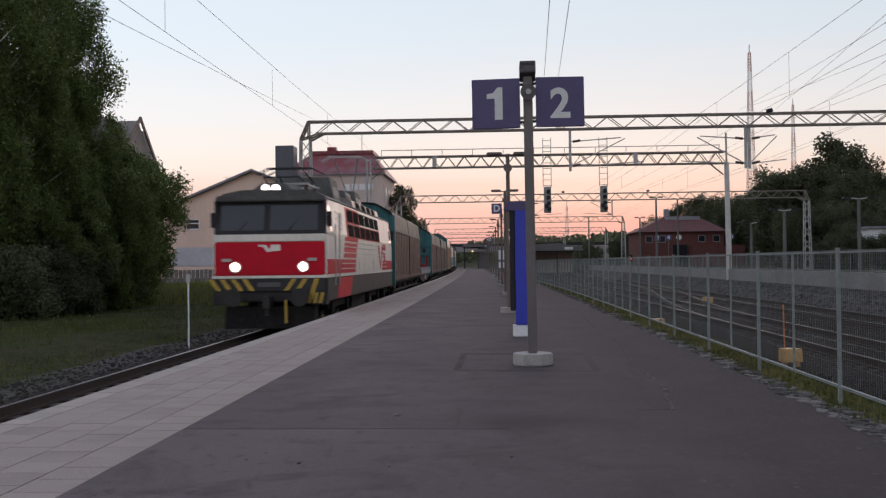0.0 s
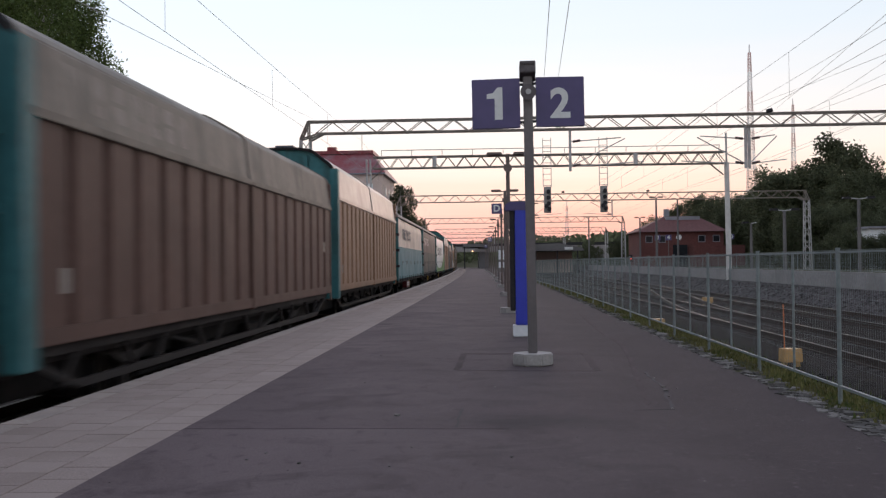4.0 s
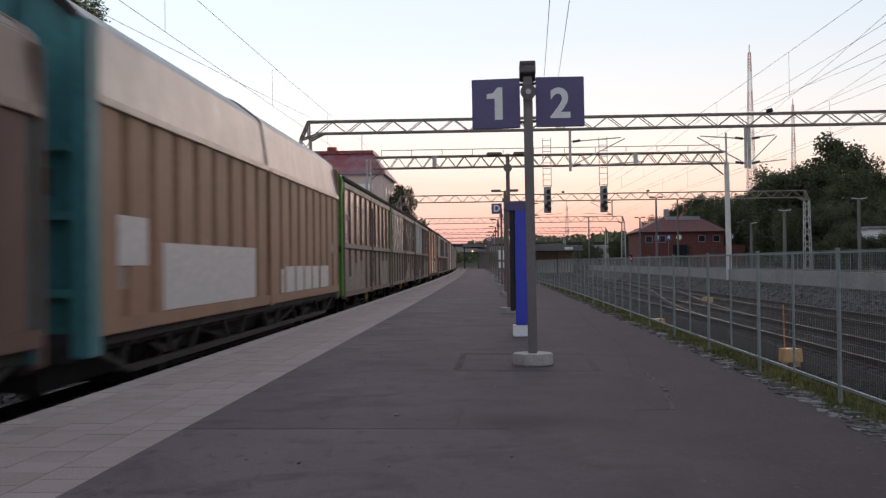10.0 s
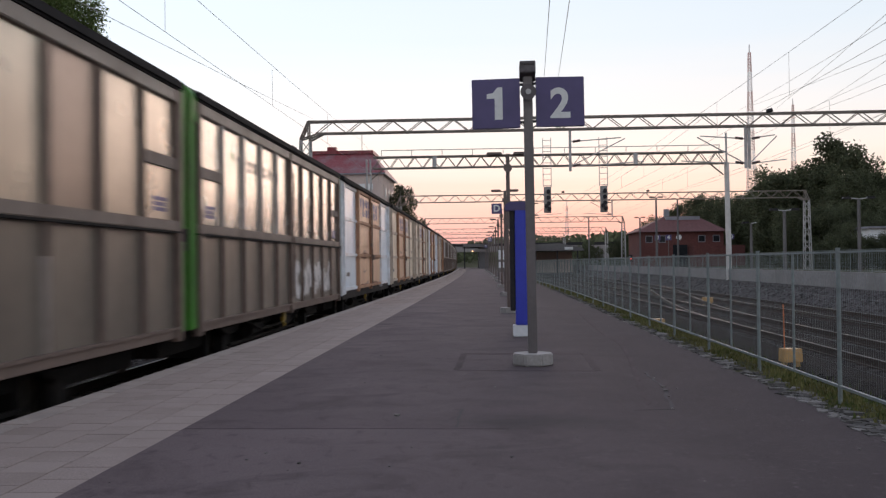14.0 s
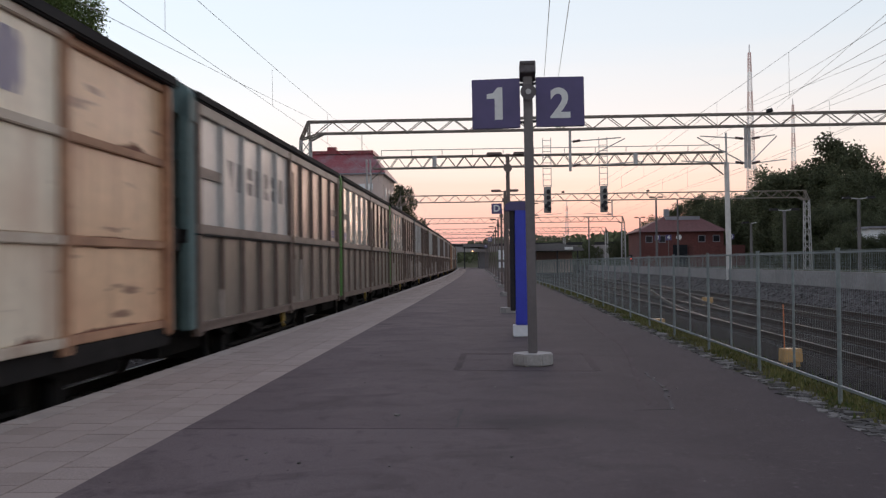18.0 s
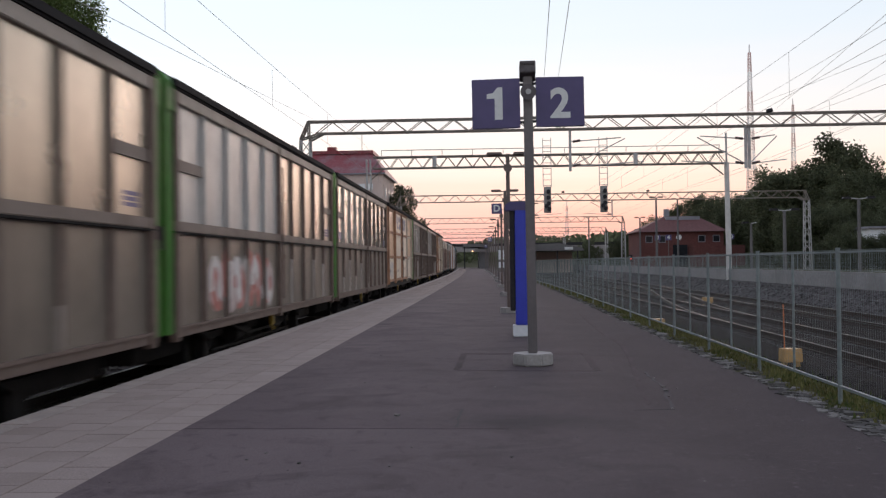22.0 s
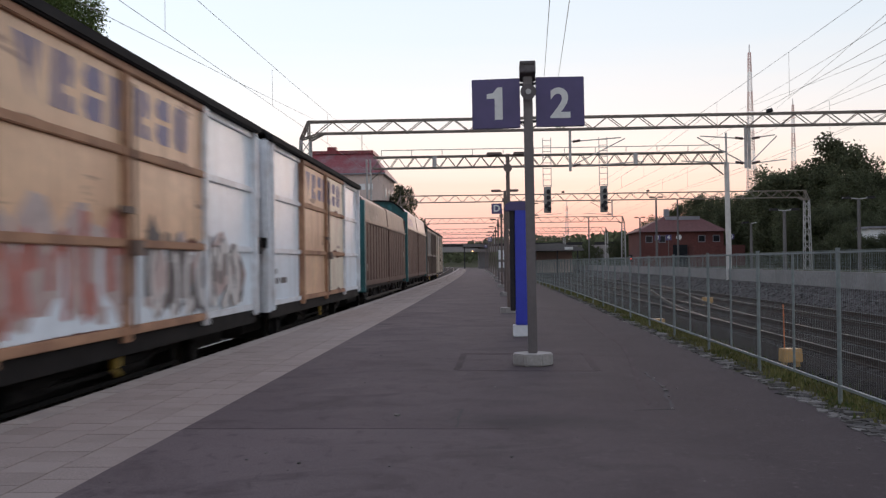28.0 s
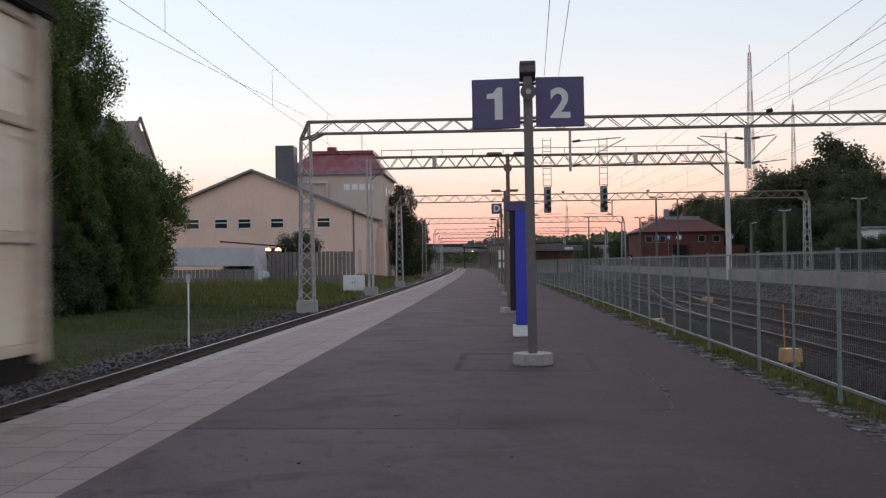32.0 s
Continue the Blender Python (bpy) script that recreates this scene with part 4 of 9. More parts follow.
def lamp_post(y, x, sign):
    p = thing("platform_lamp_post", "grey platform lamp post with twin lamps on a concrete foot", "lamp post", along(x, y, 0), group="platform lamp posts")
    part("foot", shared("lamp_foot", lambda: round_block(0.25, 0.14), concrete), None, p)
    part("post", shared("lamp_pole", lambda: Shape().cyl((0, 0, 0.14), (0, 0, 4.08), 0.06, 12, 0.05), lamp_paint), None, p)
    part("lamp_arm", shared("lamp_arm", lambda: Shape().box(-0.5, 0.5, -0.018, 0.018, 4.03, 4.06), lamp_paint), None, p)
    for s in (-1, 1):
        part("lamp_head", shared("lamp_head", lambda: Shape().prism_y([(-0.2, 4.06), (0.2, 4.06), (0.18, 4.12), (-0.18, 4.12)], -0.1, 0.1), lamp_paint), None, p, at=(s * 0.34, 0, 0))
    part("loudspeaker", shared("lamp_speaker", lambda: Shape().cyl((0, -0.06, 3.7), (0, -0.2, 3.7), 0.05, 12, 0.11), lamp_paint), None, p)
    if sign:
        sg = part("sign_panel", shared("letter_panel", lambda: Shape().box(-0.2, 0.2, -0.03, 0.03, -0.2, 0.2), sign_blue), None, p, "dark blue sign with a white letter " + sign, at=(-0.32, 0, 3.38))
        part("letter", text_shape(sign, 0.36, 0.002, sign_white), None, sg, at=(0, -0.034, 0))
    return p


for k, (y, x, sg) in enumerate(((25.2, 0.42, ""), (38.2, 0.55, "D"), (51, 0.6, ""), (64, 0.6, ""), (77, 0.6, ""), (90, 0.6, "D"), (103, 0.6, ""), (116, 0.6, ""), (129, 0.6, "C"), (142, 0.6, ""), (155, 0.6, ""))):
    lamp_post(y, x, sg)


def poster_case(x, y):
    p = thing("poster_case", "pale poster case on two posts on the platform", "poster case", along(x, y, 0))
    part("frame", Shape().box(-0.45, 0.45, -0.06, 0.06, 0.7, 2.1), pole_paint, p)
    part("poster", Shape().box(-0.4, 0.4, -0.067, -0.061, 1.45, 2.04), white_paint, p)
    part("poster", Shape().box(-0.4, 0.4, -0.067, -0.061, 0.95, 1.3), white_paint, p)
    for s in (-1, 1):
        part("leg", Shape().box(s * 0.4 - 0.03, s * 0.4 + 0.03, -0.03, 0.03, 0, 0.7), pole_paint, p)


poster_case(0.95, 60)


def cable_box(x, y, s, rod):
    c = thing("cable_box", "weathered yellow trackside cable box" + (" with an orange rod" if rod else " on short legs"), "cable box", pose(bend(x, y), y, -0.86, 0, 0, 8))
    part("body", Shape().prism_y([(-0.22 * s, 0.16), (0.22 * s, 0.16), (0.21 * s, 0.42), (-0.21 * s, 0.42)], -0.16 * s, 0.16 * s), yellow_box, c, bevel=0.012)
    for sx in (-1, 1):
        part("leg", Shape().prism_y([(sx * 0.22 * s, 0.0), (sx * 0.12 * s, 0.0), (sx * 0.1 * s, 0.17), (sx * 0.18 * s, 0.17)], -0.06, 0.06), yellow_box, c)
    if rod:
        part("marker_rod", Shape().cyl((-0.12, 0, 0.42), (-0.13, 0, 1.28), 0.012, 8), orange_rod, c, "orange marker rod")


cable_box(5.75, 19.4, 0.86, True)
cable_box(4.9, 29.5, 0.85, False)
cable_box(10.0, 46, 1.0, False)


def marker_post():
    m = thing("trackside_marker", "thin white trackside post with a small rounded plate", "marker post", pose(-8.05, 25.4, -0.86))
    part("post", Shape().cyl((0, 0, 0), (0, 0, 1.75), 0.022, 10), white_paint, m)
    sh = Shape()
    ring = [(0.055 * math.cos(a), 1.83 + (0.1 if math.sin(a) > 0 else -0.1) * 0.7 + 0.055 * math.sin(a)) for a in [i * math.pi / 8 for i in range(16)]]
    part("plate", sh.prism_y(ring, -0.034, -0.022), steel, m)


marker_post()


# ---- overhead line ----
def lattice_mast(sh, x, y, z0, z1, w0, w1, r=0.035):
    """Four legs with zig-zag lacing."""
    n = max(4, int((z1 - z0) / 0.55))
    legs = []
    for sx, sy in ((-1, -1), (1, -1), (1, 1), (-1, 1)):
        legs.append([Vector((x + sx * (w0 + (w1 - w0) * i / n) / 2, y + sy * (w0 + (w1 - w0) * i / n) / 2, z0 + (z1 - z0) * i / n)) for i in range(n + 1)])
    for l in legs:
        sh.bar(l[0], l[-1], r * 1.7)
    for k in range(4):
        a, b = legs[k], legs[(k + 1) % 4]
        for i in range(n):
            p, q = (a[i], b[i + 1]) if i % 2 else (b[i], a[i + 1])
            sh.bar(p, q, r * 1.1)
    return sh


def truss(sh, x0, x1, y, zb, zt, deep, r, pitch):
    for z in (zb, zt):
        for s in (-1, 1):
            sh.bar((x0, y + s * deep / 2, z), (x1, y + s * deep / 2, z), r * 2)
    n = max(2, round((x1 - x0) / pitch))
    for i in range(n):
        xa, xm, xb = x0 + (x1 - x0) * i / n, x0 + (x1 - x0) * (i + 0.5) / n, x0 + (x1 - x0) * (i + 1) / n
        for s in (-1, 1):
            sh.bar((xa, y + s * deep / 2, zb), (xm, y + s * deep / 2, zt), r)
            sh.bar((xm, y + s * deep / 2, zt), (xb, y + s * deep / 2, zb), r)
        sh.bar((xm, y - deep / 2, zt), (xm, y + deep / 2, zt), r)
        sh.bar((xa, y - deep / 2, zb), (xa, y + deep / 2, zb), r)
    return sh


def drop_bracket(p, x, ztop, zcontact, reach):
    """A dropper tube under the beam with the arms that hold the wires."""
    d = part("drop_post", Shape().bar((x, 0, ztop), (x, 0, zcontact - 0.35), 0.11), steel, p)
    a = Shape().bar((x, 0, zcontact + 0.95), (x + reach * 0.7, 0, zcontact + 1.1), 0.045).bar((x, 0, zcontact - 0.15), (x + reach * 0.75, 0, zcontact + 1.05), 0.045)
    a.bar((x, 0, zcontact - 0.15), (x + reach, 0, zcontact + 0.02), 0.04)
    part("cantilever_arm", a, steel, d)
    s = 1 if reach > 0 else -1
    for z0, z1 in ((zcontact + 0.955, zcontact + 1.0), (zcontact - 0.13, zcontact - 0.06)):
        part("insulator", Shape().cyl((x + s * 0.12, 0, z0), (x + s * 0.45, 0, z1), 0.055, 8), insulator_mat, d)


def portal(y, xl, xr, zb, zt, label, right_lattice=True, arms=(), ground=-0.72):
    p = thing("overhead_line_portal", label, "catenary portal", along(0, y, 0), group="overhead line portals")
    part("beam", truss(Shape(), xl + 0.5, xr - 0.5, 0, zb, zt, 0.45, 0.034, 1.35), truss_steel, p, "long lattice girder")
    for x, s in ((xl, 1), (xr, -1)):
        sh = lattice_mast(Shape(), x, 0, ground + 0.4, zb - 0.25, 0.62, 0.42)
        part("mast", sh, steel, p, "tapered lattice mast")
        for sy in (-0.22, 0.22):
            for a, b, t in (((-0.2, zb - 0.25), (0.15, zt), 0.08), ((0.15, zt), (0.55, zt), 0.08), ((0.2, zb - 0.3), (0.8, zb), 0.07), ((-0.2, zb - 0.25), (0.6, zb - 0.02), 0.06), ((0.15, zb - 0.2), (0.15, zt), 0.06)):
                part("knee_strut", Shape().bar((x + s * a[0], sy, a[1]), (x + s * b[0], sy, b[1]), t), truss_steel, p)
        part("footing", Shape().prism_z([(x - 0.42, -0.4), (x + 0.42, -0.4), (x + 0.42, 0.4), (x - 0.42, 0.4)], ground - 0.2, ground + 0.42), concrete, p, bevel=0.03)
    for x, reach in arms:
        drop_bracket(p, x, zb, 5.62, reach)
    return p


portal(43.4, -8.2, 29.5, 7.12, 7.65, "brownish steel lattice portal spanning all the tracks", arms=((3.55, 3.2), (11.35, 1.6), (11.2, -2.8)))
portal(89.5, -8.0, 28.85, 6.8, 7.42, "steel lattice portal across the tracks with lattice masts", arms=((4.2, 2.6), (11.4, -2.6)))
for k, y in enumerate((140, 185, 222, 258, 300)):
    portal(y, -8.35, 20 + (k % 2) * 4, 6.85, 7.6, "distant steel portal over the curving tracks", arms=((4.2, 2.6),))


mast_pale = material("pale_mast_concrete", (0.55, 0.52, 0.49), 0.8, grain=(6, 0.08), stain=(1.2, (0.42, 0.39, 0.36), 0.5))


def signal_bridge(y):
    p = thing("signal_bridge", "steel signal bridge with a handrail, a deep truss and hanging signals", "signal bridge", along(0, y, 0))
    part("beam", truss(Shape(), -7.8, 15.9, 0, 7.75, 8.5, 0.6, 0.045, 1.15), truss_steel, p, "deep zig-zag girder")
    hr = Shape()
    for z in (8.95,):
        hr.bar((-7.2, -0.35, z), (15.5, -0.35, z), 0.05)
    for i in range(12):
        hr.bar((-7.2 + i * 2.06, -0.35, 8.5), (-7.2 + i * 2.06, -0.35, 8.95), 0.04)
    part("handrail", hr, steel, p)
    part("walkway", Shape().box(-7.6, 15.6, -0.34, 0.34, 8.53, 8.56), truss_steel, p)
    for x in (-3.6, 9.9):
        part("junction_plate", Shape().box(x - 0.14, x + 0.14, -0.42, -0.36, 7.75, 8.5), steel, p)
    for dx in (-0.16, 0.1):
        part("mast", Shape().cyl((-8.0 + dx, 0, -0.35), (-8.1 + dx, 0, 8.4), 0.09, 10, 0.06), steel, p, "slim steel mast")
    part("footing", Shape().box(-8.5, -7.6, -0.4, 0.4, -0.9, -0.3), concrete, p, bevel=0.03)
    part("mast", Shape().cyl((16.1, 0, -0.9), (16.02, 0, 7.8), 0.2, 14, 0.16), mast_pale, p, "pale round concrete mast")
    part("mast_top", Shape().cyl((16.02, 0, 7.8), (16.0, 0, 9.8), 0.07, 10), steel, p)
    br = Shape()
    for sx, x in ((1, -8.0), (-1, 15.85)):
        br.bar((x, 0.2, 7.0), (x + sx * 0.9, 0.2, 7.75), 0.08)
    part("brace", br, truss_steel, p)
    for x in (3.97, 7.73):
        lad = Shape()
        for s in (-0.27, 0.27):
            lad.bar((x + s, -0.45, 6.3), (x + s, -0.45, 9.6), 0.045)
        for i in range(9):
            lad.bar((x - 0.27, -0.45, 6.4 + i * 0.38), (x + 0.27, -0.45, 6.4 + i * 0.38), 0.035)
        part("ladder", lad, steel, p)
        head = part("signal_head", Shape().box(x - 0.24, x + 0.24, -0.62, -0.42, 4.55, 6.32), concrete, p, "grey signal board with dark lamp hoods", bevel=0.02)
        for dx, z in ((0.05, 5.95), (0.05, 5.55), (0.05, 5.15), (-0.08, 4.98), (0.1, 4.78)):
            part("lamp_hood", Shape().cyl((x + dx, -0.62, z), (x + dx, -0.86, z + 0.03), 0.125, 12, 0.14), dark_metal, head)
    return p


signal_bridge(66.5)


def cable_run(sh, a, b, r, sag=0.0, n=8):
    """A sagging cable as one tube."""
    pts = []
    for i in range(n + 1):
        t = i / n
        q = Vector(a).lerp(Vector(b), t)
        q.z -= sag * 4 * t * (1 - t)
        pts.append(q)
    m = len(sh.v)
    for q in pts:
        for k in range(5):
            c = k * 1.2566
            sh.v.append((q.x + r * math.cos(c), q.y, q.z + r * math.sin(c)))
    sh.f += [(m + 5 * i + k, m + 5 * i + (k + 1) % 5, m + 5 * i + 5 + (k + 1) % 5, m + 5 * i + 5 + k) for i in range(n) for k in range(5)]
    return sh


def wires():
    for cx, zc, zm, lab in ((TRACK_1, 5.62, 6.8, "contact wire and carrier cable over the platform track"), (TRACK_2, 5.62, 6.95, "contact wire and carrier cable over the middle track"), (TRACK_3, 5.62, 6.95, "contact wire and carrier cable over the far track")):
        w = thing("overhead_line", lab, "overhead line")
        stops = [-8, 43.4, 89.5, 140, 185, 222, 258, 300]
        for k, (ya, yb) in enumerate(zip(stops, stops[1:])):
            zig = 0.2 if k % 2 else -0.2
            a, b = (bend(cx + zig, ya), ya, zc), (bend(cx - zig, yb), yb, zc)
            part("contact_wire", cable_run(Shape(), a, b, 0.0052, 0.0, 2), cable_mat, w)
            part("carrier_cable", cable_run(Shape(), (a[0] + (0.35 if ya < 0 and cx < 0 else 0.0), ya, zm), (b[0], yb, zm), 0.0052, 0.22, 10), cable_mat, w)
            for i in range(1, 6):
                t = i / 6
                q = Vector(a).lerp(Vector(b), t)
                part("dropper", Shape().cyl(q, (q.x, q.y, zm - 0.22 * 4 * t * (1 - t)), 0.005, 4), cable_mat, w)
    runs = [((0.95, 12, 4.5), (bend(2.73, 43.2), 43.2, 7.38)), ((0.71, 12, 4.5), (bend(2.26, 43.2), 43.2, 7.38)), ((-5.59, 14, 5.0), (bend(-7.17, 43.2), 43.2, 7.45)),
            ((7.4, 20, 5.79), (bend(12.1, 43.2), 43.2, 7.54)), ((7.9, 20, 5.42), (bend(11.48, 43.2), 43.2, 8.0)), ((7.89, 20, 5.29), (bend(13.86, 43.2), 43.2, 7.7)), ((7.89, 20, 4.82), (bend(13.86, 43.2), 43.2, 7.62)), ((7.56, 20, 5.85), (bend(10.82, 43.2), 43.2, 7.75))]
    for a, b in runs:
        a, b = Vector(a), Vector(b)
        f = thing("feeder_cable", "thin dark feeder cable strung up to a portal", "cable")
        part("strand", cable_run(Shape(), a - (b - a) * 0.35, b, 0.0048, 0.05), cable_mat, f)
    for x in (9.6, 13.8, 17.5):
        f = thing("feeder_cable", "thin feeder cable running from portal to portal", "cable")
        part("strand", cable_run(Shape(), (bend(x, 43.2), 43.2, 7.7), (bend(x, 89.3), 89.3, 7.55), 0.007, 0.3), cable_mat, f)
        part("strand", cable_run(Shape(), (bend(x, 89.3), 89.3, 7.55), (bend(x, 185), 185, 7.7), 0.007, 0.5), cable_mat, f)
    for x, y, z in ((12.0, 43.0, 7.62), (6.9, 89, 7.5), (14.5, 89.2, 7.5)):
        wt = thing("cable_weight", "small dark weight hanging on a portal cable", "cable weight")
        part("body", Shape().cyl((bend(x, y) - 0.12, y - 0.4, z), (bend(x, y) + 0.12, y - 0.4, z + 0.06), 0.09, 10), dark_metal, wt)


wires()


# ---- buildings ----
def window_unit(parent, x, y, z, w, h, glass, cross=True, frame_mat=None):
    """A window in a wall that faces -y: frame, sill and panes set into the wall's face."""
    win = part("window", Shape().box(x - w / 2, x + w / 2, y - 0.03, y + 0.05, z - h / 2, z - h / 2 + 0.12).box(x - w / 2, x + w / 2, y - 0.03, y + 0.05, z + h / 2 - 0.12, z + h / 2)
               .box(x - w / 2, x - w / 2 + 0.1, y - 0.03, y + 0.05, z - h / 2, z + h / 2).box(x + w / 2 - 0.1, x + w / 2, y - 0.03, y + 0.05, z - h / 2, z + h / 2), frame_mat or white_paint, parent, "white-framed window")
    part("pane", Shape().box(x - w / 2 + 0.1, x + w / 2 - 0.1, y - 0.005, y + 0.03, z - h / 2 + 0.1, z + h / 2 - 0.1), glass, win)
    if cross:
        part("glazing_bar", Shape().box(x - w / 2 + 0.1, x + w / 2 - 0.1, y - 0.03, y - 0.006, z + 0.05, z + 0.15), frame_mat or white_paint, win)
    return win


def warehouse():
    Y = 104.0
    b = thing("warehouse", "long beige plastered warehouse with a low gable roof", "warehouse", pose(bend(0, Y), 0, 0))
    xl, xr, xm, ze, zr, depth = -35.6, -14.25, -24.95, 7.0, 11.35, 24
    gable = Shape().prism_y([(xl, -0.8), (xr, -0.8), (xr, ze), (xm, zr), (xl, ze)], Y, Y + 0.4)
    part("gable_wall", gable, plaster, b, bevel=0.02)
    part("side_wall", Shape().box(xr - 0.4, xr, Y + 0.4, Y + depth, -0.8, ze), plaster, b)
    part("side_wall", Shape().box(xl, xl + 0.4, Y + 0.4, Y + depth, -0.8, ze), plaster, b)
    part("roof", Shape().prism_y([(xr + 0.5, ze - 0.12), (xr + 0.5, ze + 0.05), (xm, zr + 0.22), (xm, zr + 0.03)], Y - 0.5, Y + depth), roof_grey, b)
    part("roof", Shape().prism_y([(xl - 0.5, ze - 0.12), (xm, zr + 0.03), (xm, zr + 0.22), (xl - 0.5, ze + 0.05)], Y - 0.5, Y + depth), roof_grey, b)
    for s, x in ((1, xr), (-1, xl)):
        part("verge_board", Shape().add([(x + s * 0.52, Y - 0.56, ze - 0.2), (x + s * 0.52, Y - 0.5, ze - 0.2), (xm, Y - 0.5, zr + 0.0), (xm, Y - 0.56, zr + 0.0),
                                         (x + s * 0.52, Y - 0.56, ze + 0.08), (x + s * 0.52, Y - 0.5, ze + 0.08), (xm, Y - 0.5, zr + 0.25), (xm, Y - 0.56, zr + 0.25)],
                                        [(0, 1, 2, 3), (4, 7, 6, 5), (0, 4, 5, 1), (1, 5, 6, 2), (2, 6, 7, 3), (3, 7, 4, 0)]), roof_grey, b)
    for x in (-31.5, -28.4, -25.85, -22.3, -17.3):
        window_unit(b, x, Y, 5.75, 1.5, 1.15, window_glass)
    for k, y in enumerate((Y + 6, Y + 12.5, Y + 17, Y + 21.5)):
        part("loading_door", Shape().box(xr - 0.02, xr + 0.05, y - 1.1, y + 1.1, -0.6, 2.9 + (k % 2) * 1.2), plaster_grey, b)
    part("downpipe", Shape().cyl((xr + 0.1, Y + 0.6, -0.8), (xr + 0.1, Y + 0.6, ze), 0.09, 8), roof_grey, b)
    part("chimney_block", Shape().box(-25.15, -22.95, Y + 12, Y + 14.4, 10.0, 15.55), shaft_sheet, b, "tall blue-grey sheet-clad shaft", bevel=0.05)
    part("plaque", Shape().box(-19.6, -18.1, Y - 0.04, Y, 6.9, 7.9), plaster_grey, b)


warehouse()


def mill():
    Y = 128.0
    b = thing("mill_building", "tall grey-brown plastered mill block with a red hipped roof", "mill building", pose(bend(0, Y), 0, 0))
    xl, xr, y1, zt = -26.5, -13.15, Y + 15, 13.2
    part("wall", Shape().box(xl, xr, Y, y1, -0.8, zt), plaster_grey, b, bevel=0.03)
    x0, x1, ya, yb = xl - 0.4, xr + 0.4, Y - 0.4, y1 + 0.4
    part("roof", Shape().add([(x0, ya, zt), (x1, ya, zt), (x1, yb, zt), (x0, yb, zt), (x0 + 3.5, ya + 4.5, zt + 3.0), (x1 - 2.3, ya + 4.5, zt + 3.0), (x1 - 2.3, yb - 4.5, zt + 3.0), (x0 + 3.5, yb - 4.5, zt + 3.0)],
                                 [(0, 1, 5, 4), (1, 2, 6, 5), (2, 3, 7, 6), (3, 0, 4, 7), (4, 5, 6, 7), (0, 3, 2, 1)]), roof_red, b, "weathered red sheet roof")
    part("eaves", Shape().box(x0, x1, ya, yb, zt - 0.18, zt - 0.004), roof_grey, b)
    part("roof_cap", Shape().box(x0 + 3.3, x1 - 2.1, ya + 4.3, yb - 4.3, zt + 3.0, zt + 3.45), roof_red, b)
    part("roof_vent", Shape().box(-21.3, -20.1, Y + 5, Y + 6.2, zt + 3.45, zt + 4.1), roof_red, b)
    for x in (-17.9, -16.85, -15.85, -14.85):
        window_unit(b, x, Y, 11.4, 0.8, 0.8, window_pale, False)
    for z in (10.8, 8.4, 6.0, 3.6):
        for y in (Y + 3.5, Y + 7.5, Y + 11.5):
            part("window", Shape().box(xr - 0.02, xr + 0.04, y - 0.5, y + 0.5, z - 0.6, z + 0.6), window_pale if z > 10 else roof_grey, b)
    part("pipe", Shape().cyl((-20.5, Y - 0.3, 7.6), (-20.5, Y - 0.3, 12.0), 0.16, 10).cyl((-24.5, Y - 0.3, 12.0), (-20.5, Y - 0.3, 12.0), 0.16, 10), plaster_grey, b)
    part("annexe_wall", Shape().box(-14.6, -12.75, Y - 2, Y + 0.0, -0.8, 5.9), plaster, b)
    part("antenna", Shape().cyl((-16.5, Y + 5, zt + 3.4), (-16.5, Y + 5, zt + 6.0), 0.05, 6), steel, b)


mill()


def left_house():
    Y = 72.0
    b = thing("wooden_house", "tall pale wooden house with a dark steep roof behind birches", "house", pose(-4.3, 0, 0.6))
    part("gable_wall", Shape().box(-35, -24.3, Y, Y + 9, -1.3, 8.2), house_paint, b, "pale boarded wall")
    part("roof", Shape().prism_y([(-35.6, 7.9), (-23.6, 7.9), (-25.2, 12.1), (-34, 12.1)], Y - 0.6, Y + 9.6), dark_roof, b, "dark sheet roof")
    part("gable_peak", Shape().prism_x([(Y + 0.4, 8.2), (Y + 8.6, 8.2), (Y + 4.5, 12.3)], -25.5, -23.9), house_paint, b)
    part("barge_board", Shape().bar((-23.7, Y - 0.5, 8.0), (-23.7, Y + 4.5, 12.5), 0.12, 0.3).bar((-23.7, Y + 4.5, 12.5), (-23.7, Y + 9.5, 8.0), 0.12, 0.3), rib_mat, b)
    for z in (2.0, 5.2):
        for x in (-26.5, -29.5):
            window_unit(b, x, Y, z, 1.2, 1.6, window_glass)


left_house()


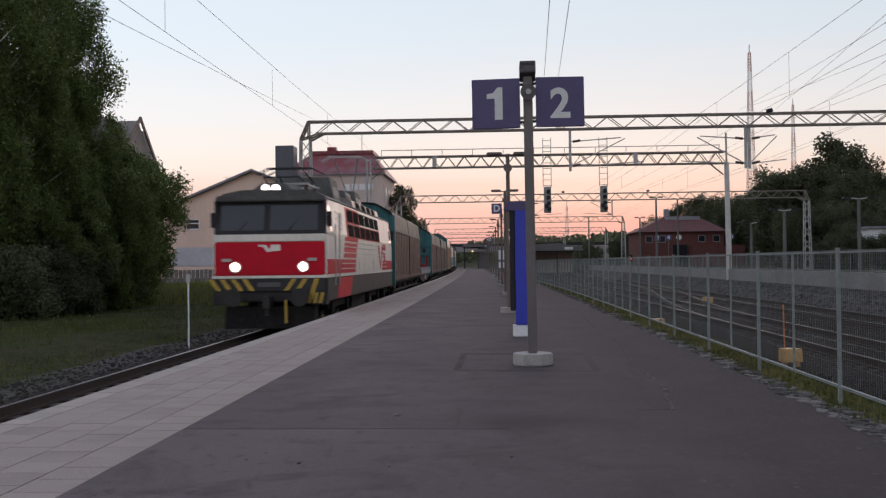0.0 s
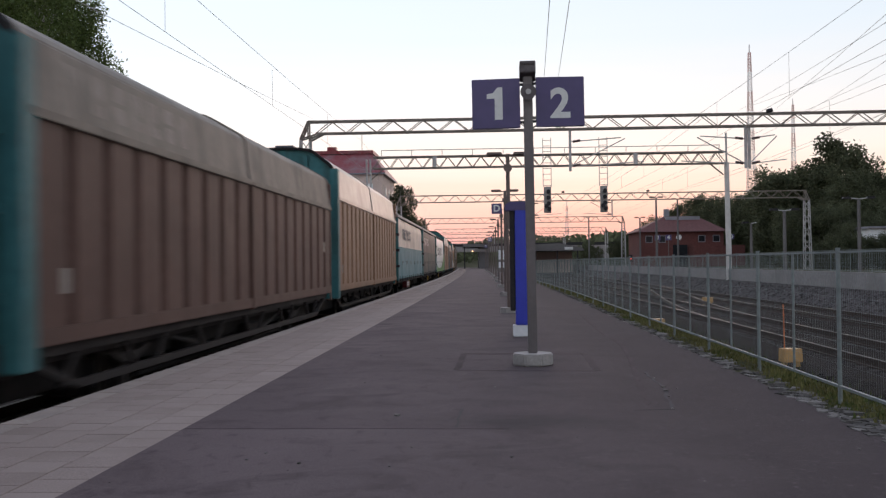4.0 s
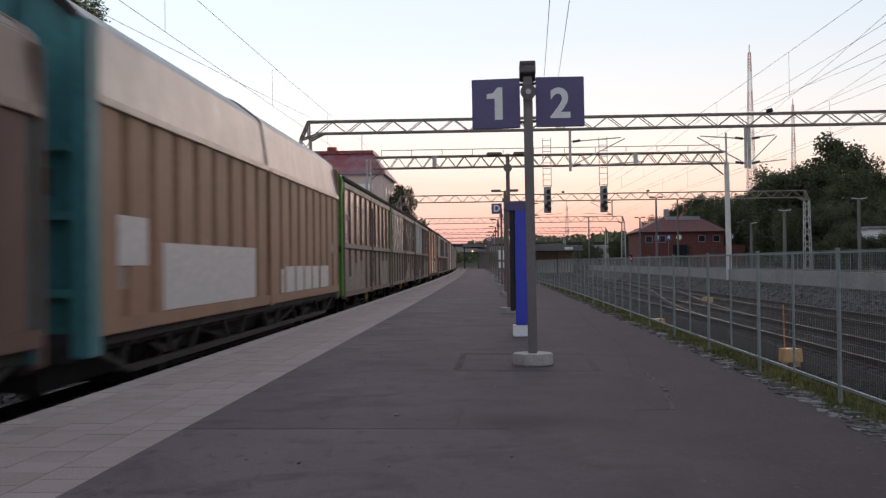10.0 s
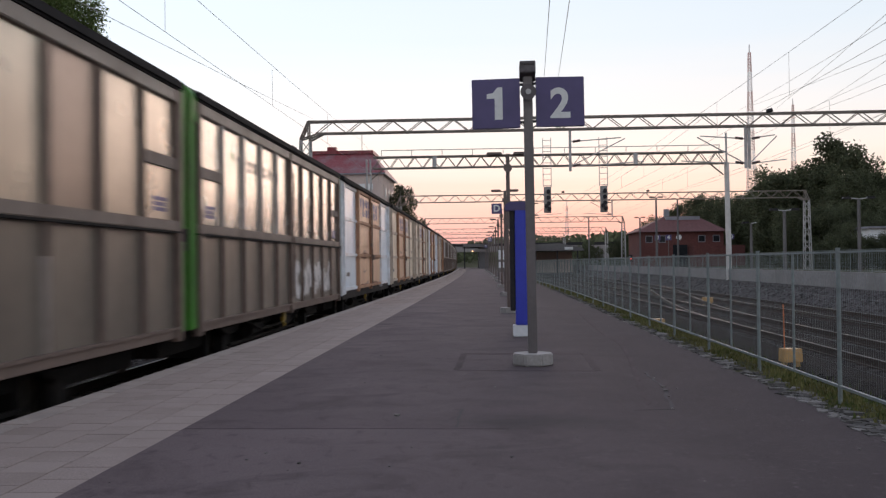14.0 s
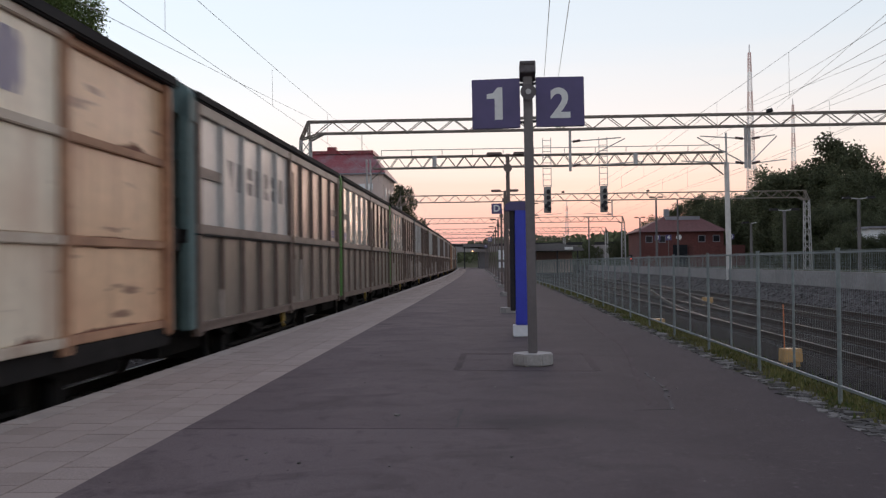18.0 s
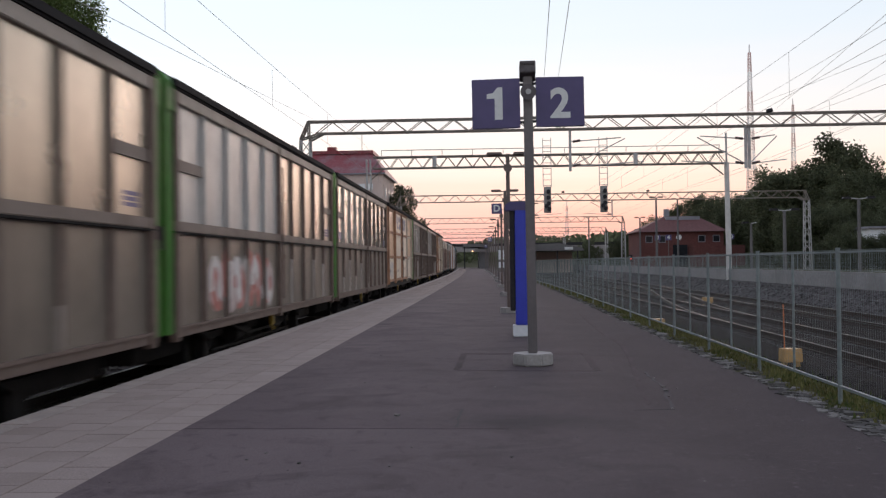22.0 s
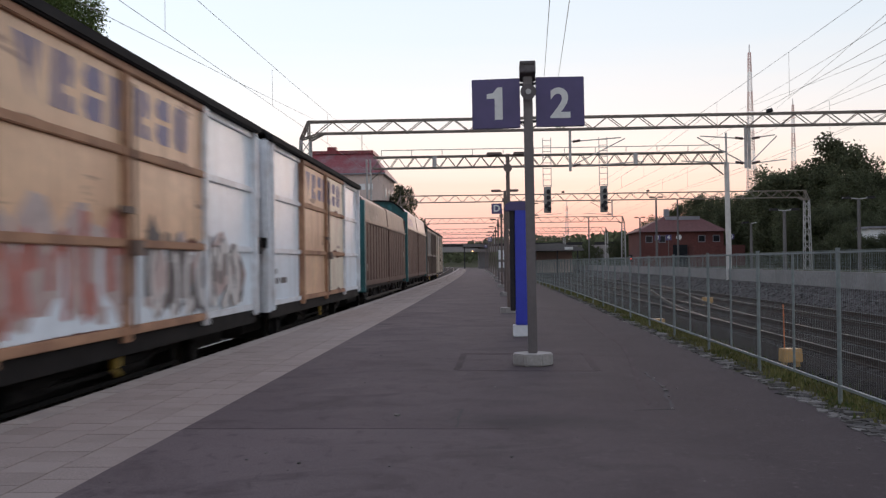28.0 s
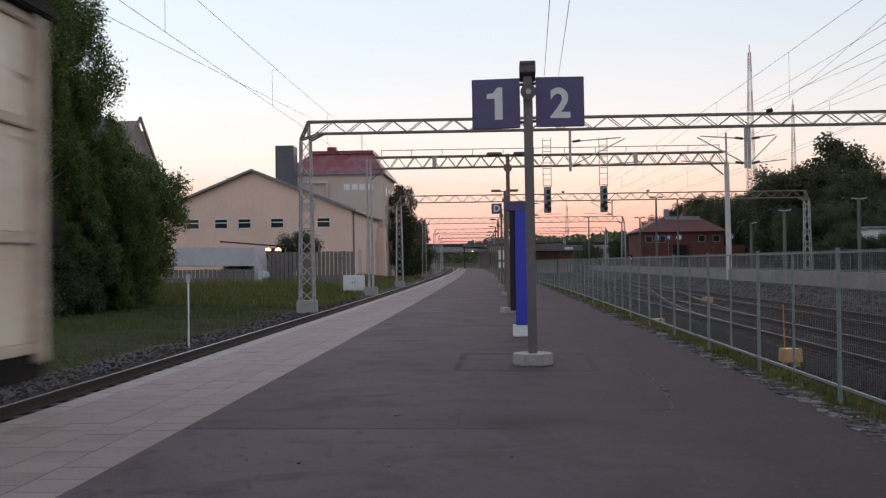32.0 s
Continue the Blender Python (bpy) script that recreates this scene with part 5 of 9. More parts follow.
def market_tent():
    Y = 74
    t = thing("white_tent", "white tent canopy with sloping sides behind the bank", "tent")
    part("canopy", Shape().prism_y([(-24.9, 1.25), (-18.2, 1.2), (-18.4, 2.65), (-24.3, 2.72)], Y, Y + 4), tent_cloth, t, "white tent cloth", bevel=0.05)
    part("flap", Shape().prism_y([(-18.45, 2.6), (-17.9, -0.5), (-18.35, -0.5)], Y + 0.1, Y + 3.6), tent_cloth, t)
    for x in (-23.8, -21.0, -18.1):
        part("tent_pole", Shape().cyl((x, Y + 0.1, -0.7), (x, Y + 0.1, 1.1), 0.04, 8), steel, t)
    p = thing("lit_terrace", "dark terrace roof with warm lamps under it", "terrace", group="")
    part("terrace_roof", Shape().prism_y([(-22.4, 3.18), (-16.9, 2.7), (-16.9, 2.82), (-22.4, 3.3)], Y + 5, Y + 9), dark_metal, p)
    part("back_wall", Shape().box(-22.2, -17.0, Y + 8.6, Y + 8.8, -0.6, 2.7), wood_grey, p)
    for x in (-22.1, -19.9, -17.0):
        part("terrace_post", Shape().box(x - 0.06, x + 0.06, Y + 5.1, Y + 5.22, -0.6, 2.66), wood_grey, p)
    for x in (-19.23, -18.48, -17.64):
        part("wall_lamp", Shape().cyl((x, Y + 5.2, 2.46), (x, Y + 5.2, 2.66), 0.26, 10, 0.14), lamp_amber, p, "glowing amber lamp")
    part("counter", Shape().box(-19.4, -17.0, Y + 5.3, Y + 6.0, -0.6, 2.1), dark_metal, p)


market_tent()


def board_fence(x0, x1, y0, y1, h, z0, label):
    f = thing("board_fence", label, "fence", kind="structure")
    n = max(2, int(math.hypot(x1 - x0, y1 - y0) / 0.32))
    rnd = random.Random(int(abs(x0 * 10)))
    a = math.atan2(y1 - y0, x1 - x0)
    board = shared(("board", round(h, 2)), lambda: Shape().box(-0.14, 0.14, -0.012, 0.012, 0, h), wood_grey)
    for i in range(n):
        t = (i + 0.5) / n
        part("board", board, None, f, at=(x0 + (x1 - x0) * t, y0 + (y1 - y0) * t, z0 + rnd.uniform(-0.03, 0.03)), turn=a)
    part("rail", Shape().bar((x0, y0 + 0.04, z0 + h * 0.3), (x1, y1 + 0.04, z0 + h * 0.3), 0.06).bar((x0, y0 + 0.04, z0 + h * 0.8), (x1, y1 + 0.04, z0 + h * 0.8), 0.06), wood_grey, f)


board_fence(-18.0, -11.15, 77, 77.6, 2.85, -0.55, "tall weathered grey board fence beside the warehouse yard")
board_fence(-25.0, -18.2, 73.4, 73.6, 1.3, -0.3, "low grey board fence behind the grassy bank")


def cabinet(x, y):
    c = thing("relay_cabinet", "pale metal trackside relay cabinet with two doors", "cabinet", along(x, y, -0.72))
    part("body", Shape().box(-0.75, 0.75, -0.3, 0.3, 0.1, 1.2), white_paint, c, bevel=0.02)
    part("plinth", Shape().box(-0.7, 0.7, -0.27, 0.27, -0.1, 0.1), concrete, c)
    for s in (-1, 1):
        d = part("door", Shape().box(s * 0.37 - 0.34, s * 0.37 + 0.34, -0.315, -0.3, 0.16, 1.12), white_paint, c)
        part("handle", Shape().box(s * 0.08 - 0.02, s * 0.08 + 0.02, -0.34, -0.315, 0.6, 0.72), dark_metal, d)


cabinet(-9.75, 70.5)


def parked_car(x, y):
    c = thing("parked_car", "white car parked behind the low fence", "car", pose(x, y, -0.1, 0, 0, 0))
    prof = [(-2.1, 0.35), (-2.1, 0.75), (-1.5, 0.9), (-0.9, 1.4), (0.8, 1.42), (1.5, 0.95), (2.1, 0.8), (2.12, 0.35)]
    part("body", Shape().add([(a, -0.8, z) for a, z in prof] + [(a, 0.8, z) for a, z in prof], [(i, (i + 1) % 8, 8 + (i + 1) % 8, 8 + i) for i in range(8)] + [tuple(range(8))[::-1], tuple(range(8, 16))]), white_paint, c, bevel=0.06)
    part("side_window", Shape().add([(-1.1, -0.81, 0.95), (1.2, -0.81, 0.95), (0.75, -0.81, 1.33), (-0.8, -0.81, 1.33)], [(0, 1, 2, 3)]), window_glass, c)
    for a in (-1.35, 1.35):
        w = part("wheel", Shape().cyl((a, -0.84, 0.31), (a, -0.62, 0.31), 0.31, 16), dark_metal, c)
        part("rim", Shape().cyl((a, -0.85, 0.31), (a, -0.842, 0.31), 0.19, 12), steel, w)
        part("wheel", Shape().cyl((a, 0.62, 0.31), (a, 0.84, 0.31), 0.31, 16), dark_metal, c)


parked_car(-19.9, 76.0)


def station_house():
    Y = 152.0
    b = thing("station_house", "red-brick station building with a dull red hipped roof", "station building", pose(bend(0.7, Y), 0, 0))
    part("wall", Shape().box(23.5, 36.3, Y, Y + 12, -0.5, 5.6), brick_red, b, bevel=0.03)
    part("roof", Shape().add([(22.9, Y - 0.6, 5.6), (36.9, Y - 0.6, 5.6), (36.9, Y + 12.6, 5.6), (22.9, Y + 12.6, 5.6), (28.4, Y + 5, 8.2), (33.2, Y + 5, 8.2), (33.2, Y + 8, 8.2), (28.4, Y + 8, 8.2)],
                              [(0, 1, 5, 4), (1, 2, 6, 5), (2, 3, 7, 6), (3, 0, 4, 7), (4, 5, 6, 7), (0, 3, 2, 1)]), roof_tile, b, "dull red hipped roof")
    part("skylight", Shape().box(28.2, 33.5, Y + 3.6, Y + 4.6, 7.4, 8.1), roof_grey, b)
    part("chimney", Shape().box(28.4, 29.2, Y + 6, Y + 6.8, 8.0, 9.4), roof_grey, b)
    part("extension", Shape().box(31.0, 38.5, Y - 4, Y - 0.05, -0.5, 3.4), brick_red, b)
    part("doorway", Shape().box(28.6, 30.8, Y - 0.08, Y - 0.004, -0.4, 3.6), window_glass, b)
    for x in (25, 27, 33.0, 35.2):
        window_unit(b, x, Y, 4.5, 1.1, 1.1, window_glass, False, roof_grey)
    for x, ch in ((25.3, "3"), (26.9, "4"), (36.0, "D")):
        s = part("sign_panel", Shape().box(x - 0.42, x + 0.42, Y - 6.1, Y - 6.0, 4.2, 5.0), sign_blue, b, "blue sign with a white character " + ch)
        part("character", text_shape(ch, 0.8, 0.002, sign_white), None, s, at=(x, Y - 6.105, 4.6))
        part("sign_post", Shape().cyl((x, Y - 5.95, -0.5), (x, Y - 5.95, 5.0), 0.06, 8), pole_paint, b)
    part("clock", Shape().cyl((28.4, Y - 6.1, 4.6), (28.4, Y - 6.0, 4.6), 0.4, 16), sign_white, b, "round white station clock")
    part("clock_post", Shape().cyl((28.4, Y - 5.9, -0.5), (28.4, Y - 5.9, 4.3), 0.06, 8), yellow_box, b)


station_house()


def shelters():
    Y = 196
    c = thing("platform_canopy", "dark flat canopy on posts at the platform's far end", "canopy", along(0, Y, 0))
    part("roof", Shape().box(-3.0, 2.5, 0, 18, 4.3, 4.95), wall_concrete, c, bevel=0.05)
    part("stair_wall", Shape().box(0.2, 2.2, 1, 17, 0, 4.3), wall_concrete, c)
    for x in (-2.7,):
        for y in (0.5, 6, 12):
            part("post", Shape().cyl((x, y, 0), (x, y, 4.3), 0.1, 8), dark_metal, c)
    part("lamp", Shape().cyl((-1.1, -0.1, 3.5), (-1.1, -0.05, 3.5), 0.13, 12), lamp_amber, c, "lit amber lamp")
    part("fascia_board", Shape().box(-0.6, 2.3, -0.06, -0.004, 3.4, 3.9), wood_grey, c)
    Y = 150
    s = thing("platform_shelter", "dark shelter with a pitched roof across the tracks", "shelter", along(0, Y, 0))
    part("roof", Shape().prism_y([(7.4, 2.9), (15.6, 2.9), (15.4, 3.3), (11.8, 4.05), (7.6, 3.9)], 0, 22), wall_concrete, s)
    part("back_wall", Shape().box(8.0, 14.6, 8, 8.2, -0.5, 2.9), plaster_grey, s)
    for x in (8.2, 11.5, 14.6):
        part("post", Shape().box(x - 0.1, x + 0.1, 0.2, 0.4, -0.5, 2.9), dark_metal, s)
    part("sign_board", Shape().box(12.6, 13.9, -0.06, -0.004, 3.05, 3.45), sign_white, s)
    b = thing("road_bridge", "concrete road bridge crossing all the tracks far away", "bridge")
    Yb = 330
    part("deck", Shape().box(-75, 60, Yb, Yb + 9, 4.8, 6.6), bank_wall, b)
    part("parapet", Shape().box(-75, 60, Yb - 0.1, Yb - 0.004, 6.6, 7.6), dark_metal, b)
    for x in (-32, -21, -3, 8, 22):
        part("pier", Shape().box(x - 0.6, x + 0.6, Yb + 1, Yb + 8, -0.9, 4.8), bank_wall, b)
    for x0, x1 in ((-75, -36), (32, 60)):
        part("abutment", Shape().box(x0, x1, Yb + 0.5, Yb + 8.5, -0.9, 4.8), bank_wall, b)


shelters()


def lattice_tower(x, y, h, w, label):
    t = thing("radio_mast", label, "radio mast", pose(x, y, ground_height(x, y)))
    bands = 9
    for k in range(bands):
        a, b = k / bands, (k + 1) / bands
        sh = lattice_mast(Shape(), 0, 0, h * a, h * b, w * (1 - 0.75 * a), w * (1 - 0.75 * b), 0.1)
        part("mast_section", sh, mast_red if k % 2 == 0 else mast_white, t)
    part("antenna", Shape().cyl((0, 0, h), (0, 0, h + 3), 0.25, 8), mast_white, t)


# distance haze is mixed into both mast colours
mast_red = material("haze_paled_red_mast", (0.6, 0.38, 0.34), 0.6, grain=(2, 0.1))
mast_white = material("off_white_mast", (0.8, 0.75, 0.72), 0.6, grain=(2, 0.1))
lattice_tower(103.6, 400, 84.5 - ground_height(103.6, 400), 3.6, "tall red and white lattice radio mast on the hill")
lattice_tower(150.6, 500, 78.5 - ground_height(150.6, 500), 3.0, "second slim red and white radio mast farther off")
lattice_tower(44.3, 600, 35 - ground_height(44.3, 600), 3.0, "small distant lattice mast on the horizon")


def yard_pole(x, y, h, arm, label):
    p = thing("yard_lamp_post", label, "lamp post", pose(bend(x, y), y, -0.3))
    part("pole", Shape().cyl((0, 0, -0.6), (0, 0, h), 0.16, 10, 0.11), wall_concrete, p)
    a = Shape()
    for s in ((-1, 1) if arm > 0 else (1,)):
        a.bar((0, 0, h), (s * abs(arm), 0, h + 0.1), 0.08)
    part("arm", a, steel, p)
    for s in ((-1, 1) if arm > 0 else (-1,)):
        part("lamp_head", Shape().prism_y([(-0.32, -0.08), (0.32, -0.08), (0.26, 0.08), (-0.26, 0.08)], -0.15, 0.15), dark_metal, p, at=(s * abs(arm), 0, h + 0.1))


yard_pole(27.8, 75, 6.0, 0.9, "grey concrete yard lamp post with twin heads")
yard_pole(22.3, 75, 5.2, 0.8, "grey yard post with short cross arms")
yard_pole(23.9, 90, 4.8, -0.5, "slim street lamp beyond the far fence")
for x, y, h in ((25.5, 130, 9.5), (20.5, 118, 9.0), (24, 150, 8), (18.5, 168, 9)):
    yard_pole(x, y, h, 0.5, "distant slim mast beside the yard")


def white_shed():
    b = thing("white_shed", "low white flat-roofed shed among the bushes", "shed", pose(bend(0, 95), 0, 0))
    part("wall", Shape().box(36.4, 46, 95, 101, 0, 4.05), white_paint, b)
    part("roof", Shape().box(36.1, 46.3, 94.7, 101.3, 4.05, 4.25), roof_grey, b)
    for x in (37.6, 40.3):
        window_unit(b, x, 95, 3.0, 1.0, 0.8, window_glass)


white_shed()


def shunting_signal(x, y, lit):
    s = thing("ground_signal", "short dark trackside signal with a red lamp", "signal", along(x, y, -0.86))
    part("post", Shape().cyl((0, 0, 0), (0, 0, 2.0), 0.05, 8), pole_paint, s)
    part("head", Shape().box(-0.16, 0.16, -0.1, 0.1, 2.0, 2.7), dark_metal, s)
    part("lamp", Shape().cyl((0, -0.12, 2.35), (0, -0.101, 2.35), 0.09, 12), lit, s, "red signal lamp")


shunting_signal(14.3, 98, lamp_red)


# ---- trees ----
def tree_mesh(h, spread_, trunk_h, leaves, size, seed, droop=0.0, lobes=14, bottom=0.2, tuft=(0.34, 0.58)):
    """Trunk and limbs as one Shape, and a crown of small leaves gathered in uneven clumps."""
    rnd = np.random.RandomState(seed)
    wood = Shape()
    pts = [Vector((0, 0, 0))]
    for i in range(1, 7):
        pts.append(Vector((rnd.uniform(-0.03, 0.03) * h * 0.5, rnd.uniform(-0.03, 0.03) * h * 0.5, h * 0.92 * i / 6)))
    r0 = h * 0.013 + 0.03
    for i in range(6):
        wood.cyl(pts[i], pts[i + 1], r0 * (1 - i / 6.6), 8, r0 * (1 - (i + 1) / 6.6))
    cl = []
    for k in range(lobes):
        u = bottom + (1 - bottom) * (k + 0.5) / lobes
        ang = k * 2.4 + rnd.uniform(-0.5, 0.5)
        rad = spread_ * (0.35 + 0.75 * math.sin(math.pi * min(1, 0.12 + 0.88 * (1 - u)) ** 0.8)) * (rnd.uniform(0.45, 0.9) if lobes < 40 else rnd.uniform(0.15, 1.0) ** 0.6)
        c = Vector((math.cos(ang) * rad, math.sin(ang) * rad, h * u))
        base = Vector((0, 0, h * max(trunk_h * 0.6, u - 0.16)))
        wood.cyl(base, c, r0 * 0.35 * (1.2 - u), 5, r0 * 0.06)
        cl.append((c, spread_ * rnd.uniform(*tuft)))
    cl.append((Vector((0, 0, h * 0.97)), spread_ * 0.3))
    w = np.array([q[1] ** 2 for q in cl])
    idx = rnd.choice(len(cl), leaves, p=w / w.sum())
    cc = np.array([q[0][:] for q in cl])[idx]
    rr = np.array([q[1] for q in cl])[idx]
    d = rnd.normal(size=(leaves, 3))
    d /= np.linalg.norm(d, axis=1)[:, None]
    q = cc + d * (rr * rnd.rand(leaves) ** 0.42 * (0.75 + 0.5 * rnd.rand(leaves)))[:, None] * np.array([1, 1, 1.0 + droop])
    q[:, 2] -= droop * rr * rnd.rand(leaves) * 1.3
    q[:, 2] = np.maximum(q[:, 2], h * 0.02 + 0.1)
    n = rnd.normal(size=(leaves, 3)) + np.array([0, 0, 0.5])
    n /= np.linalg.norm(n, axis=1)[:, None]
    a = np.cross(n, rnd.normal(size=(leaves, 3)))
    a /= np.linalg.norm(a, axis=1)[:, None]
    b = np.cross(n, a)
    s = (size * (0.6 + 0.8 * rnd.rand(leaves)))[:, None]
    v = np.stack([q - a * s, q + b * s * 0.55, q + a * s, q - b * s * 0.55], 1).reshape(-1, 3)
    me = bpy.data.meshes.new("crown")
    me.from_pydata(v.tolist(), [], np.arange(4 * leaves).reshape(-1, 4).tolist())
    return wood, me


def plant(name, label, m, mats, meshes, group=""):
    t = thing(name, label, "tree", m, group)
    part("trunk", meshes[0], None, t)
    part("crown", meshes[1], None, t)
    return t


def tree_kind(h, spread_, trunk_h, leaves, size, seed, bark_mat, leaf, droop=0.0, lobes=14, bottom=0.2, tuft=(0.34, 0.58)):
    wood, crown = tree_mesh(h, spread_, trunk_h, leaves, size, seed, droop, lobes, bottom, tuft)
    crown.materials.append(leaf)
    return wood.mesh("trunk", bark_mat), crown


birch_a = tree_kind(16, 3.0, 0.2, 100000, 0.066, 1, birch_bark, leaf_mat, 0.6, 95, 0.08, (0.13, 0.27))
birch_b = tree_kind(14, 2.8, 0.2, 90000, 0.066, 2, birch_bark, leaf_mat, 0.6, 85, 0.08, (0.13, 0.27))
maple_a = tree_kind(7.2, 2.3, 0.15, 42000, 0.07, 3, bark, leaf_mat_2, 0.25, 60, 0.06, (0.16, 0.32))
bush_a = tree_kind(3.2, 1.8, 0.1, 14000, 0.07, 4, bark, leaf_far, 0.1, 12, 0.12)
for x, y, s, kind_, rz in ((-20.0, 37.0, 1.0, birch_a, 0), (-21.6, 34, 0.95, birch_b, 50), (-20.8, 44.0, 1.0, birch_a, 120), (-23.6, 39, 1.05, birch_b, 200), (-22.6, 46, 1.0, birch_a, 260), (-26.5, 42, 1.1, birch_b, 20), (-19.0, 43.5, 0.74, birch_b, 80), (-20.4, 35, 0.8, birch_b, 10), (-19.0, 39, 0.75, birch_b, 140)):
    plant("birch_tree", "tall leafy birch with a white trunk on the dark bank", pose(bend(x, y), y, -0.7, 0, 0, rz) @ Matrix.Scale(s, 4), None, kind_, "birches on the bank")
for x, y, s, rz in ((-16.9, 44, 0.85, 0), (-17.6, 40, 0.7, 200), (-17.4, 47, 0.98, 130), (-19.8, 48, 1.1, 40), (-16.7, 43, 0.55, 30)):
    plant("broadleaf_tree", "dense dark broadleaf tree at the edge of the bank", pose(bend(x, y), y, -0.7, 0, 0, rz) @ Matrix.Scale(s, 4), None, maple_a, "broadleaf trees on the bank")
for x, y, s, rz in ((-17.4, 37.5, 0.75, 50), (-17.8, 36, 0.8, 100), (-19.6, 35, 0.9, 160), (-17.2, 39.5, 0.8, 10), (-17.0, 43.6, 0.6, 60), (-21.5, 34.5, 0.9, 0), (-18.3, 38, 0.9, 80), (-20.5, 37, 1.0, 20)):
    plant("shrub", "dark leafy shrub under the trees", pose(bend(x, y), y, -0.72, 0, 0, rz) @ Matrix.Scale(s, 4), None, bush_a, "shrubs under the trees")
for x, y, s in ((32.6, 91, 0.95), (34.4, 92, 0.85), (31.4, 92.5, 0.75), (36.3, 91.5, 0.9), (37.9, 92.0, 0.85), (39.4, 91.5, 0.9)):
    plant("shrub", "green bush beside the white shed", pose(bend(x, y), y, 0.2) @ Matrix.Scale(s, 4), None, bush_a)
plant("shrub", "small green bush in front of the warehouse", pose(-16.25, 80.5, 0.6) @ Matrix.Scale(0.95, 4), None, bush_a)

far_a = tree_kind(16, 4.3, 0.2, 13000, 0.2, 21, bark, leaf_far, 0.1, 18, 0.12)
far_b = tree_kind(13, 3.8, 0.2, 11000, 0.2, 22, bark, leaf_far, 0.0, 16, 0.1)
far_c = tree_kind(15, 2.3, 0.1, 8000, 0.19, 23, bark, leaf_far, 0.2, 18, 0.08)
slim = tree_kind(12.5, 1.9, 0.1, 20000, 0.12, 24, bark, leaf_far, 0.4, 26, 0.08)
plant("maple_tree", "tall tree beside the mill building", pose(bend(-11.1, 136), 136, -0.7) @ Matrix.Scale(1.0, 4), None, slim)
plant("maple_tree", "leafy tree beyond the mill building", pose(bend(-9.9, 150), 150, -0.7, 0, 0, 60) @ Matrix.Scale(0.62, 4), None, far_b)
plant("distant_tree", "tree top behind the warehouse roof", pose(bend(-32, 130), 130, -0.7) @ Matrix.Scale(0.78, 4), None, far_a)


def wood_belt():
    rnd = random.Random(9)
    tops = [(36.3, 250, 7.8, far_b), (38.6, 250, 8.9, far_a), (39.2, 240, 9.9, far_c), (41.3, 240, 11.3, far_b), (41.3, 230, 12.1, far_a), (43.5, 230, 13.4, far_c), (43.7, 220, 14.2, far_b), (45.7, 220, 15.6, far_a),
            (45.4, 210, 15.9, far_c), (45.1, 200, 14.5, far_b), (44.6, 190, 14.1, far_a), (43.8, 180, 13.1, far_b), (43.1, 170, 13.2, far_a), (42.3, 160, 12.9, far_b), (40.9, 150, 12.6, far_c), (38.0, 135, 13.1, far_b),
            (38.2, 130, 12.7, far_a), (38.2, 126, 12.2, far_b), (39.1, 124, 12.0, far_a), (40.1, 122, 12.2, far_b), (41.4, 122, 13.0, far_c), (42.6, 120, 15.9, far_c), (42.2, 119, 14.4, far_b), (45.0, 122, 12.2, far_b), (44.9, 118, 11.0, far_a),
            (45.5, 116, 11.0, far_b), (47.3, 116, 11.2, far_a), (49.2, 116, 11.4, far_b)]
    tall = {id(far_a): 16.5, id(far_b): 13.5, id(far_c): 15.5}
    spots = []
    for k, (x, y, ztop, kind_) in enumerate(tops):
        x, ztop = (x + 1.6, ztop * 0.93) if k < 16 else (x, ztop)
        for part_, dx, dy in ((1.0, 0, 0), (rnd.uniform(0.72, 0.86), rnd.uniform(-2, 2), rnd.uniform(-7, 2)), (rnd.uniform(0.45, 0.6), rnd.uniform(-2, 2), rnd.uniform(-10, -3))):
            xx, yy = x + dx, y + dy
            g = ground_height(bend(xx, yy), yy)
            kk = kind_ if part_ == 1.0 else (far_a, far_b)[rnd.randint(0, 1)]
            spots.append((xx, yy, (1.31 + (ztop - 1.31) * part_ - g) / tall[id(kk)], kk))
    # unseen trees added beside the yard for the vans' panels to mirror
    for k in range(26):
        y = 104 - k * 4.2
        spots.append((52 + rnd.uniform(0, 8) + k * 0.5, y, rnd.uniform(0.55, 0.8), (far_a, far_b)[k % 2]))
    for k in range(20):
        y = rnd.uniform(96, 112)
        x = rnd.uniform(33, 52)
        spots.append((x, y, rnd.uniform(0.25, 0.45), (far_a, far_b)[k % 2]))
    for k in range(16):
        y = rnd.uniform(165, 260)
        spots.append((rnd.uniform(22, 36), y, rnd.uniform(0.25, 0.45), (far_a, far_b)[k % 2]))
    for x, y, s, kind_ in spots:
        xx = bend(x, y)
        plant("woodland_tree", "dark dusky tree in the wood on the rise", pose(xx, y, ground_height(xx, y) - 0.1, 0, 0, rnd.uniform(0, 360)) @ Matrix.Scale(s, 4), None, kind_, "trees on the rise")
    for k in range(26):
        y = rnd.uniform(170, 330)
        x = rnd.uniform(-32, -11)
        xx = bend(x, y)
        plant("lineside_tree", "small dark tree beside the curving line", pose(xx, y, -0.8, 0, 0, rnd.uniform(0, 360)) @ Matrix.Scale(rnd.uniform(0.3, 0.5), 4), None, (far_a, far_b)[k % 2], "trees beside the line")


wood_belt()


